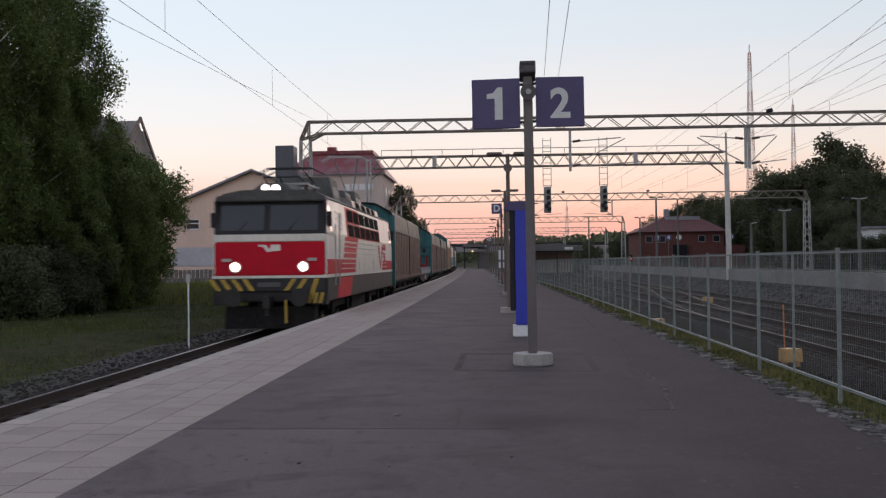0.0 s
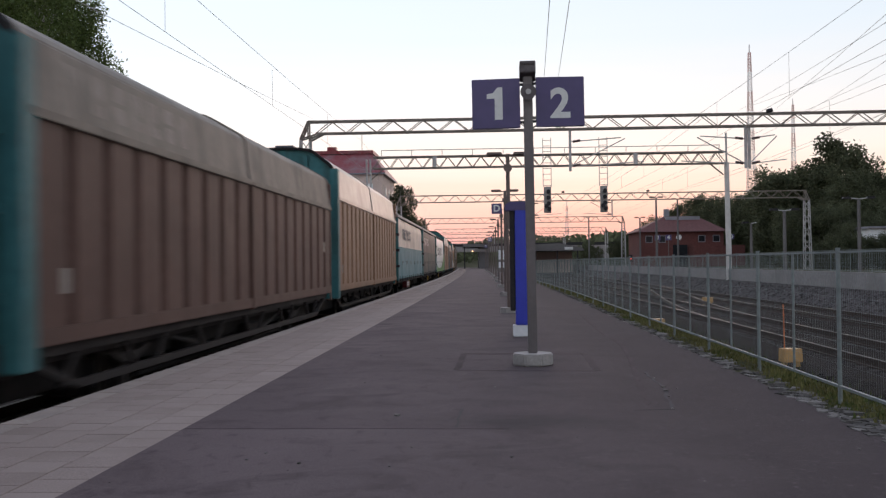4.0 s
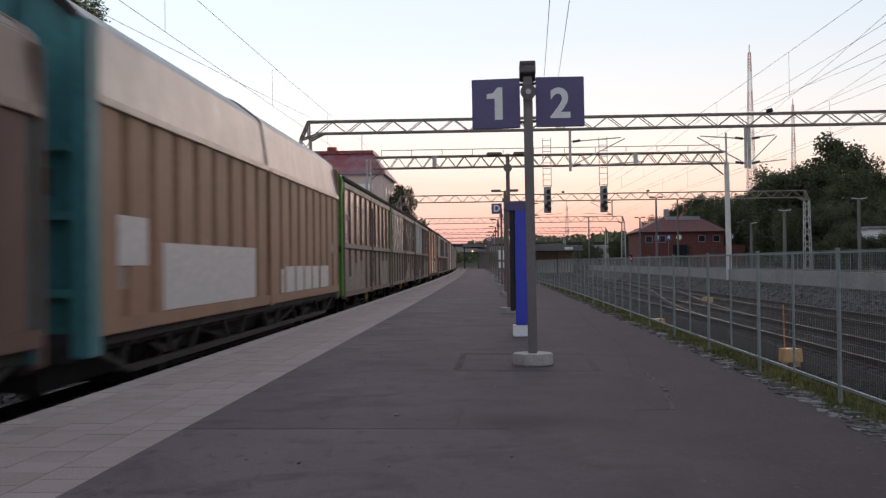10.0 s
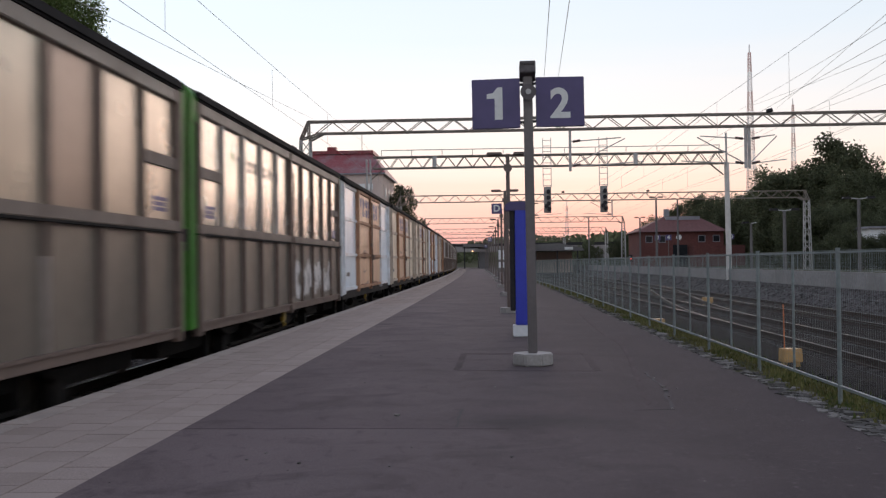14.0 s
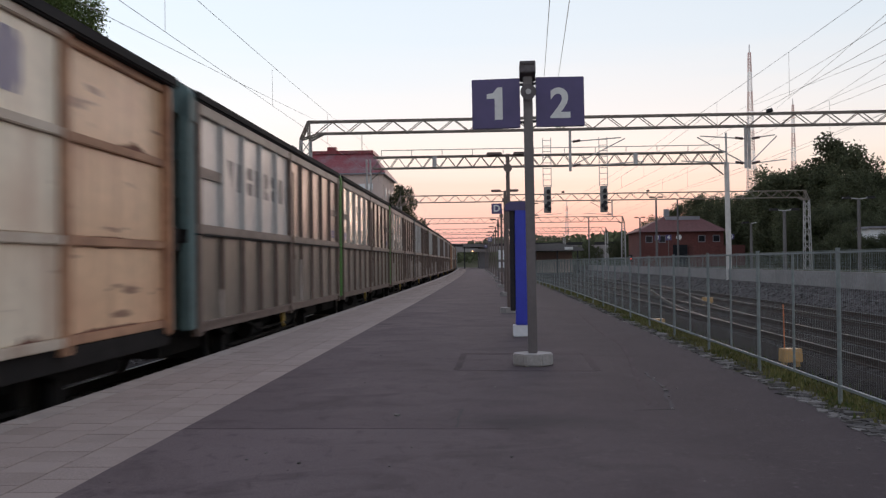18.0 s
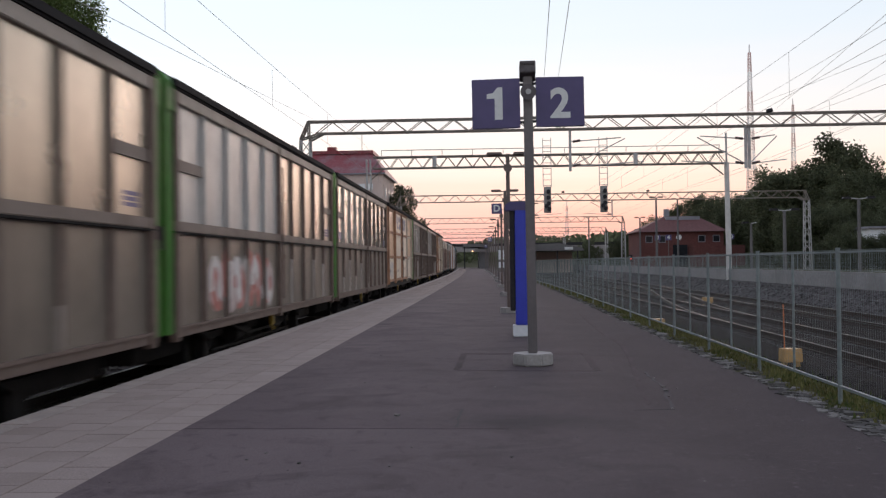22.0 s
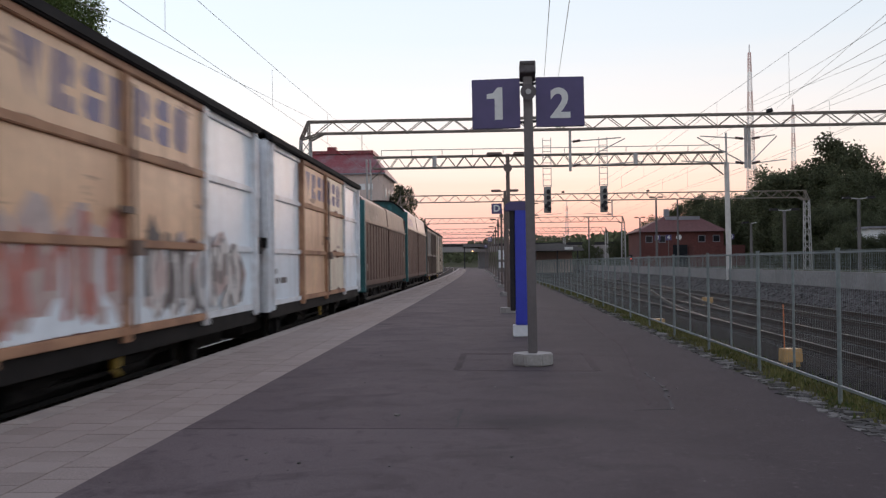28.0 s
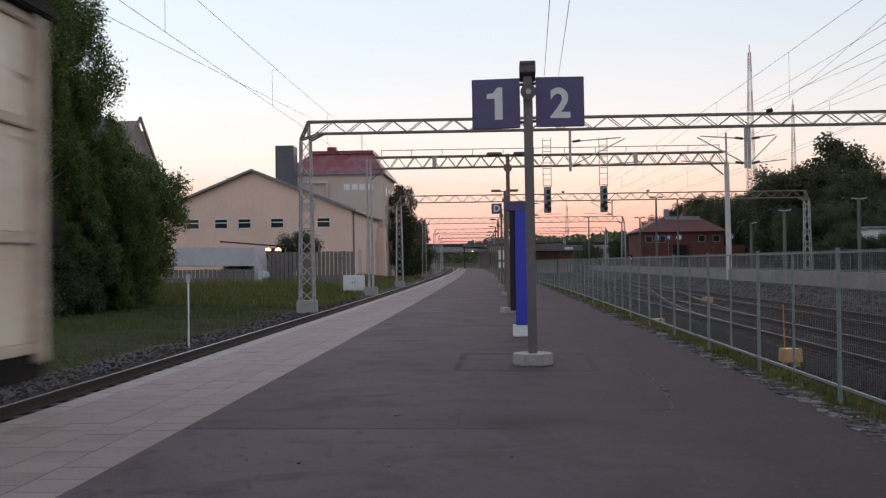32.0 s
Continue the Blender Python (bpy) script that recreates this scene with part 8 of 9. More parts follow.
def locomotive(s0, s1):
    """Electric locomotive: two cabs, ribbed sides, roof gear and a raised rear pantograph."""
    L = s1 - s0
    w = thing("electric_locomotive", "red and cream electric locomotive with lit headlights", "locomotive")
    h = L / 2
    X = 1.53
    F = -h
    zsk0, zsk1, zr1, zw0, zw1 = 0.9, 1.53, 2.5, 2.7, 3.6
    # body shell
    shell = Shape().box(-X, X, F + 0.06, h - 0.06, zsk1 + 0.07, zw0)
    part("body", shell, loco_cream, w, "cream ribbed body side", bevel=0.04)
    up = Shape().add([(-X, F + 0.1, zw0), (X, F + 0.1, zw0), (X, h - 0.1, zw0), (-X, h - 0.1, zw0), (-1.43, F + 0.34, zw1 + 0.08), (1.43, F + 0.34, zw1 + 0.08), (1.43, h - 0.34, zw1 + 0.08), (-1.43, h - 0.34, zw1 + 0.08)],
                     [(0, 3, 2, 1), (4, 5, 6, 7), (0, 1, 5, 4), (1, 2, 6, 5), (2, 3, 7, 6), (3, 0, 4, 7)])
    part("upper_body", up, loco_cream, w, bevel=0.03)
    part("skirt", Shape().box(-X - 0.01, X + 0.01, F + 0.06, h - 0.06, zsk0, zsk1), loco_grey, w, "dark grey lower skirt", bevel=0.03)
    part("white_line", Shape().box(-X - 0.02, X + 0.02, F + 0.02, h - 0.02, zsk1, zsk1 + 0.07), loco_cream, w)
    rp = [(-1.45, zw1 + 0.08), (1.45, zw1 + 0.08), (1.3, zw1 + 0.2), (0.8, zw1 + 0.3), (-0.8, zw1 + 0.3), (-1.3, zw1 + 0.2)]
    part("roof", Shape().prism_y(rp, F + 0.22, h - 0.22), loco_roof, w, bevel=0.02)
    part("cab_brow", Shape().prism_y([(-1.49, zw1 - 0.02), (1.49, zw1 - 0.02), (1.46, zw1 + 0.14), (-1.46, zw1 + 0.14)], F + 0.12, F + 0.6), loco_roof, w, bevel=0.03)
    hump = Shape().add([(-0.72, F + 0.3, zw1 + 0.14), (0.72, F + 0.3, zw1 + 0.14), (0.85, F + 2.0, zw1 + 0.25), (-0.85, F + 2.0, zw1 + 0.25), (-0.32, F + 0.5, zw1 + 0.5), (0.32, F + 0.5, zw1 + 0.5), (0.4, F + 1.8, zw1 + 0.56), (-0.4, F + 1.8, zw1 + 0.56)],
                       [(0, 3, 2, 1), (4, 5, 6, 7), (0, 1, 5, 4), (1, 2, 6, 5), (2, 3, 7, 6), (3, 0, 4, 7)])
    part("roof_hump", hump, loco_roof, w, "dark sloped hump over the cab", bevel=0.05)
    for s, yy in ((-1, F), (1, h)):
        def yb(a, b):
            return (yy + min(s * -a, s * -b) if s < 0 else yy + min(-a, -b), yy + max(s * -a, s * -b) if s < 0 else yy + max(-a, -b))
        y0, y1 = (F - 0.0, F + 0.07) if s < 0 else (h - 0.07, h)
        front = part("cab_front", Shape().box(-1.48, 1.48, y0, y1, zsk1 + 0.07, zr1), loco_red, w, "bright red cab front", bevel=0.03)
        part("front_band", Shape().box(-1.5, 1.5, y0, y1, zr1, zw0), loco_cream, front, bevel=0.02)
        yo = F + 0.0 if s < 0 else h
        dy = 1 if s < 0 else -1
        scr = Shape().add([(-1.5, yo + dy * 0.04, zw0), (1.5, yo + dy * 0.04, zw0), (1.45, yo + dy * 0.28, zw1), (-1.45, yo + dy * 0.28, zw1), (-1.5, yo + dy * 0.2, zw0), (1.5, yo + dy * 0.2, zw0), (1.45, yo + dy * 0.44, zw1), (-1.45, yo + dy * 0.44, zw1)],
                          [(0, 1, 2, 3), (4, 7, 6, 5), (0, 4, 5, 1), (1, 5, 6, 2), (2, 6, 7, 3), (3, 7, 4, 0)])
        part("window_surround", scr, dark_metal, front, "dark windscreen surround", bevel=0.02)
        for a, b in ((-1.33, -0.16), (0.0, 1.28)):
            za, zb = zw0 + 0.1, zw1 - 0.12
            t = lambda z: yo + dy * (0.04 + 0.24 * (z - zw0) / (zw1 - zw0) - 0.012)
            part("windscreen", Shape().add([(a, t(za), za), (b, t(za), za), (b, t(zb), zb), (a, t(zb), zb)], [(0, 1, 2, 3)]), window_glass, front)
            part("wiper", Shape().bar((a + 0.5, t(za) - dy * 0.02, za), (a + 0.9, t(zb) - dy * 0.02, zb - 0.2), 0.02), dark_metal, front)
        for x in (-0.91, 0.91):
            lp = part("headlight", Shape().cyl((x, yo + dy * 0.02, 1.83), (x, yo - dy * 0.05, 1.83), 0.15, 16), loco_cream, front)
            part("lens", Shape().cyl((x, yo - dy * 0.051, 1.83), (x, yo - dy * 0.06, 1.83), 0.12, 16), headlight_glow if s < 0 else window_glass, lp, "glowing headlight lens" if s < 0 else "")
            part("marker_lamp", Shape().box(x * 1.26 - 0.12, x * 1.26 + 0.12, min(yo, yo - dy * 0.04), max(yo, yo - dy * 0.04), 1.98, 2.06), letter_pale, front)
        part("emblem", Shape().prism_y([(-0.3, 2.42), (-0.08, 2.42), (0.0, 2.3), (0.05, 2.42), (0.3, 2.42), (0.3, 2.26), (0.06, 2.24), (-0.06, 2.22), (-0.16, 2.36), (-0.3, 2.38)], min(yo - dy * 0.012, yo), max(yo - dy * 0.012, yo)), loco_cream, front, "pale emblem shape")
        beam = part("buffer_beam", Shape().box(-1.5, 1.5, min(yo - dy * 0.02, yo + dy * 0.3), max(yo - dy * 0.02, yo + dy * 0.3), 1.18, zsk1), loco_grey, w, bevel=0.02)
        part("buffer_beam_end", Shape().box(1.0, 1.53, min(yo - dy * 0.02, yo + dy * 0.3), max(yo - dy * 0.02, yo + dy * 0.3), 0.82, 1.178).box(-1.53, -1.0, min(yo - dy * 0.02, yo + dy * 0.3), max(yo - dy * 0.02, yo + dy * 0.3), 0.82, 1.178), loco_grey, w, bevel=0.02)
        for k in range(9):
            x = -1.42 + k * 0.3
            if abs(x + 0.1) < 0.4:
                continue
            lo = 1.2 if x < 0.95 else 0.86
            m = 1 if x > 0 else -1
            part("hazard_stripe", Shape().prism_y([(x, lo), (x + 0.13, lo), (x + 0.13 + m * 0.22, 1.51), (x + m * 0.22, 1.51)], min(yo - dy * 0.026, yo - dy * 0.021), max(yo - dy * 0.026, yo - dy * 0.021)), hazard_yellow, beam, "yellow warning stripe")
        for k in range(3):
            x = 1.05 + k * 0.15
            part("hazard_stripe", Shape().prism_y([(x - 0.05, 0.86), (x + 0.05, 0.86), (x + 0.12, 1.14), (x + 0.02, 1.14)], min(yo - dy * 0.026, yo - dy * 0.021), max(yo - dy * 0.026, yo - dy * 0.021)), hazard_yellow, beam)
        part("number_bars", Shape().box(-0.32, 0.3, min(yo - dy * 0.026, yo - dy * 0.021), max(yo - dy * 0.026, yo - dy * 0.021), 1.3, 1.42), letter_grey, beam, "plain grey bar in place of a number")
        for x in (-0.88, 0.88):
            b = part("buffer", Shape().cyl((x, yo, 1.03), (x, yo - dy * 0.42, 1.03), 0.11, 12), buffer_mat, w)
            part("buffer_head", Shape().cyl((x, yo - dy * 0.42, 1.03), (x, yo - dy * 0.46, 1.03), 0.24, 16), buffer_mat, b)
        part("coupling", Shape().box(-0.09, 0.09, min(yo, yo - dy * 0.45), max(yo, yo - dy * 0.45), 0.75, 1.05).cyl((0, yo - dy * 0.3, 1.12), (0, yo - dy * 0.3, 0.55), 0.05, 8), buffer_mat, w)
        part("plough", Shape().prism_x([(yo + dy * 0.1, 0.78), (yo + dy * 0.5, 0.78), (yo + dy * 0.4, 0.2), (yo - dy * 0.05, 0.2)], -1.2, 1.2), under_mat, w, "dark rail guard")
        part("hose", Shape().cyl((0.45, yo - dy * 0.1, 0.95), (0.48, yo - dy * 0.22, 0.35), 0.035, 8), hazard_yellow, w, "yellow brake hose")
        for x in (-1.43, 1.43):
            part("side_window", Shape().add([(x * 1.066, yo + dy * 0.35, 2.78), (x * 1.066, yo + dy * 1.0, 2.78), (x * 1.018, yo + dy * 1.0, 3.48), (x * 1.018, yo + dy * 0.5, 3.48)], [(0, 1, 2, 3)]), window_glass, w)
            part("cab_corner", Shape().box(min(x * 1.0, x * 1.05), max(x * 1.0, x * 1.05), min(yo + dy * 0.12, yo + dy * 0.3), max(yo + dy * 0.12, yo + dy * 0.3), zw0, zw1), loco_grey, w)
            part("mirror", Shape().box(min(x * 1.06, x * 1.14), max(x * 1.06, x * 1.14), min(yo + dy * 0.22, yo + dy * 0.3), max(yo + dy * 0.22, yo + dy * 0.3), 2.9, 3.3), dark_metal, w)
    for x in (-0.14, 0.14):
        lp = part("roof_light", Shape().cyl((x, F + 0.5, zw1 + 0.32), (x, F + 0.26, zw1 + 0.32), 0.15, 14), loco_roof, w)
        part("lens", Shape().cyl((x, F + 0.255, zw1 + 0.32), (x, F + 0.245, zw1 + 0.32), 0.12, 14), headlight_glow, lp, "glowing roof headlight")
    # painted fields and fittings of the side
    for x, s in ((X, 1), (-X, -1)):
        a, b = (x, x + 0.006) if s > 0 else (x - 0.006, x)
        side = Shape().prism_x([(F + 0.1, 1.62), (F + 5.6, 1.62), (F + 5.75, 2.02), (F + 0.1, 2.02)], a, b)
        part("red_field", side, loco_red, w, "red band along the side")
        part("red_field", Shape().prism_x([(F + 3.1, 2.05), (F + 5.75, 2.05), (F + 6.1, 2.52), (F + 3.3, 2.52)], a, b), loco_red, w)
        part("red_field", Shape().prism_x([(F + 3.3, 2.55), (F + 6.2, 2.55), (F + 6.3, zw0), (F + 3.4, zw0)], a, b), loco_red, w)
        part("red_field", Shape().prism_x([(h - 4.0, 1.62), (h - 0.1, 1.62), (h - 0.1, 2.0), (h - 3.8, 2.0)], a, b), loco_red, w)
        part("red_emblem", Shape().prism_x([(h - 5.4, 2.6), (h - 4.9, 2.6), (h - 4.4, 1.7), (h - 4.7, 1.7)], a, b).prism_x([(h - 4.0, 2.6), (h - 3.4, 2.6), (h - 4.4, 1.75), (h - 4.5, 1.75)], a, b).prism_x([(h - 3.9, 2.65), (h - 2.6, 2.65), (h - 2.7, 2.4), (h - 4.0, 2.4)], a, b).prism_x([(h - 3.6, 2.3), (h - 2.8, 2.3), (h - 2.5, 1.75), (h - 3.0, 1.75)], a, b), loco_red, w, "large red slanted emblem shapes")
        a2, b2 = (x + 0.011, x + 0.016) if s > 0 else (x - 0.016, x - 0.011)
        part("skirt_field", Shape().prism_x([(F + 1.7, 0.92), (F + 4.4, 0.92), (F + 4.9, 1.5), (F + 2.2, 1.5)], a2, b2), loco_red, w, "red slanted field on the skirt")
        for z in (2.06, 2.22, 2.4, 2.56):
            part("side_rib", Shape().box(min(x, x + s * 0.03), max(x, x + s * 0.03), F + 2.6, h - 2.4, z - 0.012, z + 0.012), loco_cream, w, bevel=0.006)
        for z in (1.75, 1.9):
            part("side_rib", Shape().box(min(x, x + s * 0.03), max(x, x + s * 0.03), F + 2.6, h - 2.4, z - 0.011, z + 0.011), loco_cream, w, bevel=0.006)
        # grille windows
        lean = lambda z: s * (X - (X - 1.43) * (z - zw0) / (zw1 + 0.08 - zw0))

        def slab(y0, y1, z0, z1, out):
            return Shape().add([(lean(z0), y0, z0), (lean(z0), y1, z0), (lean(z1), y1, z1), (lean(z1), y0, z1), (lean(z0) + s * out, y0, z0), (lean(z0) + s * out, y1, z0), (lean(z1) + s * out, y1, z1), (lean(z1) + s * out, y0, z1)],
                               [(0, 1, 2, 3), (4, 7, 6, 5), (0, 4, 5, 1), (1, 5, 6, 2), (2, 6, 7, 3), (3, 7, 4, 0)])
        part("grille_frame", slab(F + 3.9, F + 12.7, zw0 + 0.0, 3.135, 0.012), loco_red, w, "red louvre surround")
        part("grille_frame", slab(F + 3.9, F + 6.95, 3.137, 3.62, 0.012), loco_red, w, "red louvre surround")
        part("grille_frame", slab(F + 6.952, F + 12.7, 3.137, 3.62, 0.012), loco_cream, w, "cream louvre surround")
        for r, (za, zb) in enumerate(((zw0 + 0.03, 3.1), (3.18, 3.56))):
            for k in range(6):
                y0 = F + 4.15 + k * 1.42
                part("louvre", slab(y0, y0 + 1.22, za, zb, 0.022), louvre_black, w)
        for z in (2.95, 3.15, 3.35):
            part("cab_rib", slab(F + 1.9, F + 3.4, z, z + 0.035, 0.02), loco_cream, w)
        crest = Shape()
        ring = [(F + 2.65 + 0.2 * math.cos(q), 3.1 + 0.27 * math.sin(q)) for q in [i * math.pi / 8 for i in range(16)]]
        xx = lean(3.1)
        crest.prism_x(ring, min(xx, xx + s * 0.03), max(xx, xx + s * 0.03))
        part("crest", crest, letter_pale, w, "pale oval crest plate")
        part("cab_door", slab(F + 1.15, F + 1.75, zw0, 3.5, 0.01), loco_cream, w)
        for y in (F + 1.1, F + 1.8):
            part("grab_rail", Shape().cyl((s * (X + 0.07), y, 1.3), (s * (X + 0.07), y, 3.0), 0.018, 6), steel, w)
        for y in (F + 6.6, F + 10.5):
            part("hatch", Shape().box(min(x, x + s * 0.012), max(x, x + s * 0.012), y, y + 0.45, 1.68, 1.98), loco_cream, w)
    # roof equipment
    for k, (y0, y1, z1) in enumerate(((F + 4.6, F + 6.3, 4.62), (F + 7.6, F + 9.2, 4.42), (F + 10.2, F + 12.0, 4.58))):
        part("roof_box", Shape().add([(-1.0, y0, 3.85), (1.0, y0, 3.85), (1.0, y1, 3.85), (-1.0, y1, 3.85), (-0.85, y0 + 0.15, z1), (0.85, y0 + 0.15, z1), (0.85, y1 - 0.15, z1), (-0.85, y1 - 0.15, z1)],
                                      [(0, 3, 2, 1), (4, 5, 6, 7), (0, 1, 5, 4), (1, 2, 6, 5), (2, 3, 7, 6), (3, 0, 4, 7)]), loco_roof, w, bevel=0.03)
        for j in range(6):
            part("vent_slat", Shape().box(0.88, 0.985 - j * 0.015, y0 + 0.25, y1 - 0.25, 3.95 + j * 0.07, 3.98 + j * 0.07), steel, w)
    part("roof_hatch", Shape().prism_y([(0.9, 3.86), (1.36, 3.72), (1.3, 3.98), (0.95, 4.1)], F + 6.4, h - 3.6), alu_pale, w)
    for y in (F + 7, F + 8.5, F + 10, F + 11.5):
        part("hatch_window", Shape().add([(1.375, y, 3.75), (1.375, y + 1.1, 3.75), (1.325, y + 1.1, 3.96), (1.325, y, 3.96)], [(0, 1, 2, 3)]), louvre_black, w)
    def pantograph(yc, raised):
        p = part("pantograph", Shape().bar((-0.6, yc - 0.8, 4.2), (-0.6, yc + 0.8, 4.2), 0.06).bar((0.6, yc - 0.8, 4.2), (0.6, yc + 0.8, 4.2), 0.06).bar((-0.7, yc - 0.8, 4.2), (0.7, yc - 0.8, 4.2), 0.06).bar((-0.7, yc + 0.8, 4.2), (0.7, yc + 0.8, 4.2), 0.06), steel, w, "raised pantograph" if raised else "folded pantograph")
        top = 6.27 if raised else 4.72
        kz, ky = (5.35, 1.25) if raised else (4.36, 1.7)
        arm = Shape()
        if raised:
            for x in (-0.5, 0.5):
                arm.cyl((x, yc, top - 0.06), (x * 0.3, yc + 1.15, 4.95), 0.024, 6)
            arm.cyl((-0.2, yc + 1.15, 4.95), (0.2, yc + 1.15, 4.95), 0.035, 8).cyl((0, yc + 1.15, 4.95), (0, yc - 0.4, 4.24), 0.05, 8).cyl((0.1, yc + 1.1, 4.87), (0.1, yc + 0.1, 4.24), 0.018, 6)
        for s in () if raised else (-1, 1):
            for x in (-0.55, 0.55):
                arm.cyl((x, yc + s * 0.6, 4.25), (x * 0.9, yc + s * ky * 0.75, kz), 0.025, 6).cyl((x * 0.9, yc + s * ky * 0.75, kz), (x * 0.75, yc + s * 0.12, top - 0.1), 0.022, 6)
            arm.cyl((-0.5, yc + s * ky * 0.75, kz), (0.5, yc + s * ky * 0.75, kz), 0.022, 6)
        part("arm", arm, steel if raised else dark_metal, p)
        head = Shape()
        for s in (-0.16, 0.16):
            head.bar((-0.65, yc + s, top), (0.65, yc + s, top), 0.05, 0.04).bar((0.65, yc + s, top), (0.98, yc + s, top - 0.18), 0.03).bar((-0.65, yc + s, top), (-0.98, yc + s, top - 0.18), 0.03)
        part("pan_head", head, steel if raised else dark_metal, p)
        for x in (-0.6, 0.6):
            for s in (-0.7, 0.7):
                part("insulator", Shape().cyl((x, yc + s, 3.88), (x, yc + s, 4.18), 0.07, 10), insulator_mat, p)
    pantograph(F + 2.9, False)
    pantograph(h - 3.3, True)
    # bogies
    sets = []
    for yc in (-h * 0.5, h * 0.5):
        bg = Shape()
        for x in (-1.1, 1.1):
            bg.box(x - 0.08, x + 0.08, yc - 2.0, yc + 2.0, 0.62, 0.85)
            for y in (yc - 1.5, yc + 1.5):
                bg.box(x - 0.14, x + 0.14, y - 0.2, y + 0.2, 0.42, 0.8).cyl((x, y - 0.32, 0.6), (x, y - 0.32, 0.9), 0.1, 10).cyl((x, y + 0.32, 0.6), (x, y + 0.32, 0.9), 0.1, 10)
        bg.box(-1.1, 1.1, yc - 0.3, yc + 0.3, 0.6, 0.9)
        part("bogie", bg, under_mat, w, "dark bogie frame")
        for y in (yc - 1.5, yc + 1.5):
            sets.append(wheelset(w, y, 0.6))
    part("transformer_tank", Shape().box(-1.2, 1.2, -1.8, 1.8, 0.4, 0.9), under_mat, w, bevel=0.05)
    CONSIST.append((w, (s0 + s1) / 2, sets))


TEAL_LABEL = "teal-ended van with ribbed brown sliding walls and a "
locomotive(25.75, 43.20)
hood_wagon(43.80, 62.65, False, brown_wall, hood_grey, teal, TEAL_LABEL + "grimy grey hood")
flat_wagon(62.65, 75.05)
hood_wagon(75.05, 93.90, False, brown_wall, hood_grey, teal, TEAL_LABEL + "dirty beige hood", mark=letter_pale)
hood_wagon(93.90, 112.65, False, brown_wall, hood_grey, teal, TEAL_LABEL + "dark grimy hood", mark=letter_pale)
hood_wagon(112.65, 131.45, True, tan_wall, hood_silver, teal, "tall van with tan ribbed walls and a pale silver hood", pale=False)
curtain_wagon(131.45, 150.15, tarp_cream, tarp_teal, 2.68, tarp_roof, "curtain-sided van with a cream and teal tarpaulin", letter_slate, bars=CLOTH_MARK)
curtain_wagon(150.15, 168.85, tarp_grey, tarp_dark, 2.62, tarp_roof, "curtain-sided van with a sooty grey and dark green tarpaulin", letter_pale, bars=CLOTH_MARK)
curtain_wagon(168.85, 187.55, tarp_white, tarp_white, 2.7, roof_dark, "curtain-sided van with a white tarpaulin and a green curved field", letter_grey, tarp_green, POINT_MARK)
hood_wagon(187.55, 206.20, True, tan_wall, hood_silver, teal, "tall van with brown-tan ribbed walls and a silver hood")
hood_wagon(206.20, 224.80, False, brown_wall, hood_tan, teal, TEAL_LABEL + "brownish beige hood")
hood_wagon(224.80, 243.35, True, tan_wall, hood_silver, teal, "tall brown van with a silver hood and white patches", patch=((-6.3, -1.2, 1.3, 2.2), (1.0, 1.25, 1.3, 1.8), (1.5, 2.4, 1.3, 1.85), (2.6, 3.4, 1.3, 1.85), (3.6, 4.4, 1.3, 1.85), (4.6, 5.4, 1.3, 1.85), (5.7, 6.9, 1.3, 1.85), (-7.9, -6.9, 1.9, 2.5)))
GREEN = "green-ended sliding-wall van with "
ribbed_wagon(243.35, 257.75, green_end, alu_bronze, alu_bronze, alu_dull, GREEN + "dull bronze metal panels", mark=letter_grey)
ribbed_wagon(257.75, 272.15, green_end, alu_bright, alu_bright, alu_dull, GREEN + "bright metal panels throughout", mark=letter_grey)
ribbed_wagon(272.15, 286.50, green_end, grey_white, alu_gold, alu_dull, GREEN + "chalky grey and golden panels", mark=None)
plank_wagon(286.50, 301.00, (ply_orange, ply_orange, ply_orange, ply_cream), (frame_rust, frame_rust, frame_rust, frame_rust), frame_rust, "rust-stained orange plywood van with two wide doors", low=(ply_orange, ply_cream, ply_white, ply_orange), spray=(-5.9, -3.9, 1.2, 1.9, (scrawl_pink,), 5))
ribbed_wagon(301.00, 315.30, green_end, grey_white, alu_gold, alu_dull, GREEN + "grey and bright panels", mark=letter_grey, odd=7)
ribbed_wagon(315.30, 329.65, green_end, alu_bright, alu_bright, alu_dull, GREEN + "bright panels and a white scrawl", mark=letter_grey, spray=(0.6, 6.2, 1.1, 2.1, (scrawl_white,), 3))
plank_wagon(329.65, 344.05, (ply_white, ply_orange, ply_orange, ply_white), (frame_white, frame_rust, frame_rust, frame_white), frame_white, "orange plywood van with white end bays")
plank_wagon(344.05, 358.45, (ply_cream, ply_orange, ply_cream, ply_cream), (frame_cream, frame_rust, frame_rust, frame_cream), frame_cream, "cream and orange plywood van with two wide doors")
plank_wagon(358.45, 372.85, (ply_cream, ply_cream, ply_cream, ply_cream), (frame_cream, frame_cream, frame_rust, frame_cream), frame_cream, "cream plywood van with brown stains round the doors")
plank_wagon(372.85, 387.25, (ply_white, ply_orange, ply_orange, ply_white), (frame_white, frame_rust, frame_rust, frame_white), frame_white, "orange and white plywood van with a black scrawl", low=(ply_white, ply_white, ply_white, ply_white), spray=(-3.1, 3.0, 1.3, 2.0, (scrawl_dark,), 7))
plank_wagon(387.25, 401.60, (ply_orange, ply_cream, ply_cream, ply_orange), (frame_rust, frame_cream, frame_cream, frame_rust), frame_rust, "cream plywood van with rust-stained orange end bays")
ribbed_wagon(401.60, 415.85, teal_pale, grey_white, alu_bronze, alu_dull, "pale teal-ended sliding-wall van with chalky grey panels", mark=letter_grey)
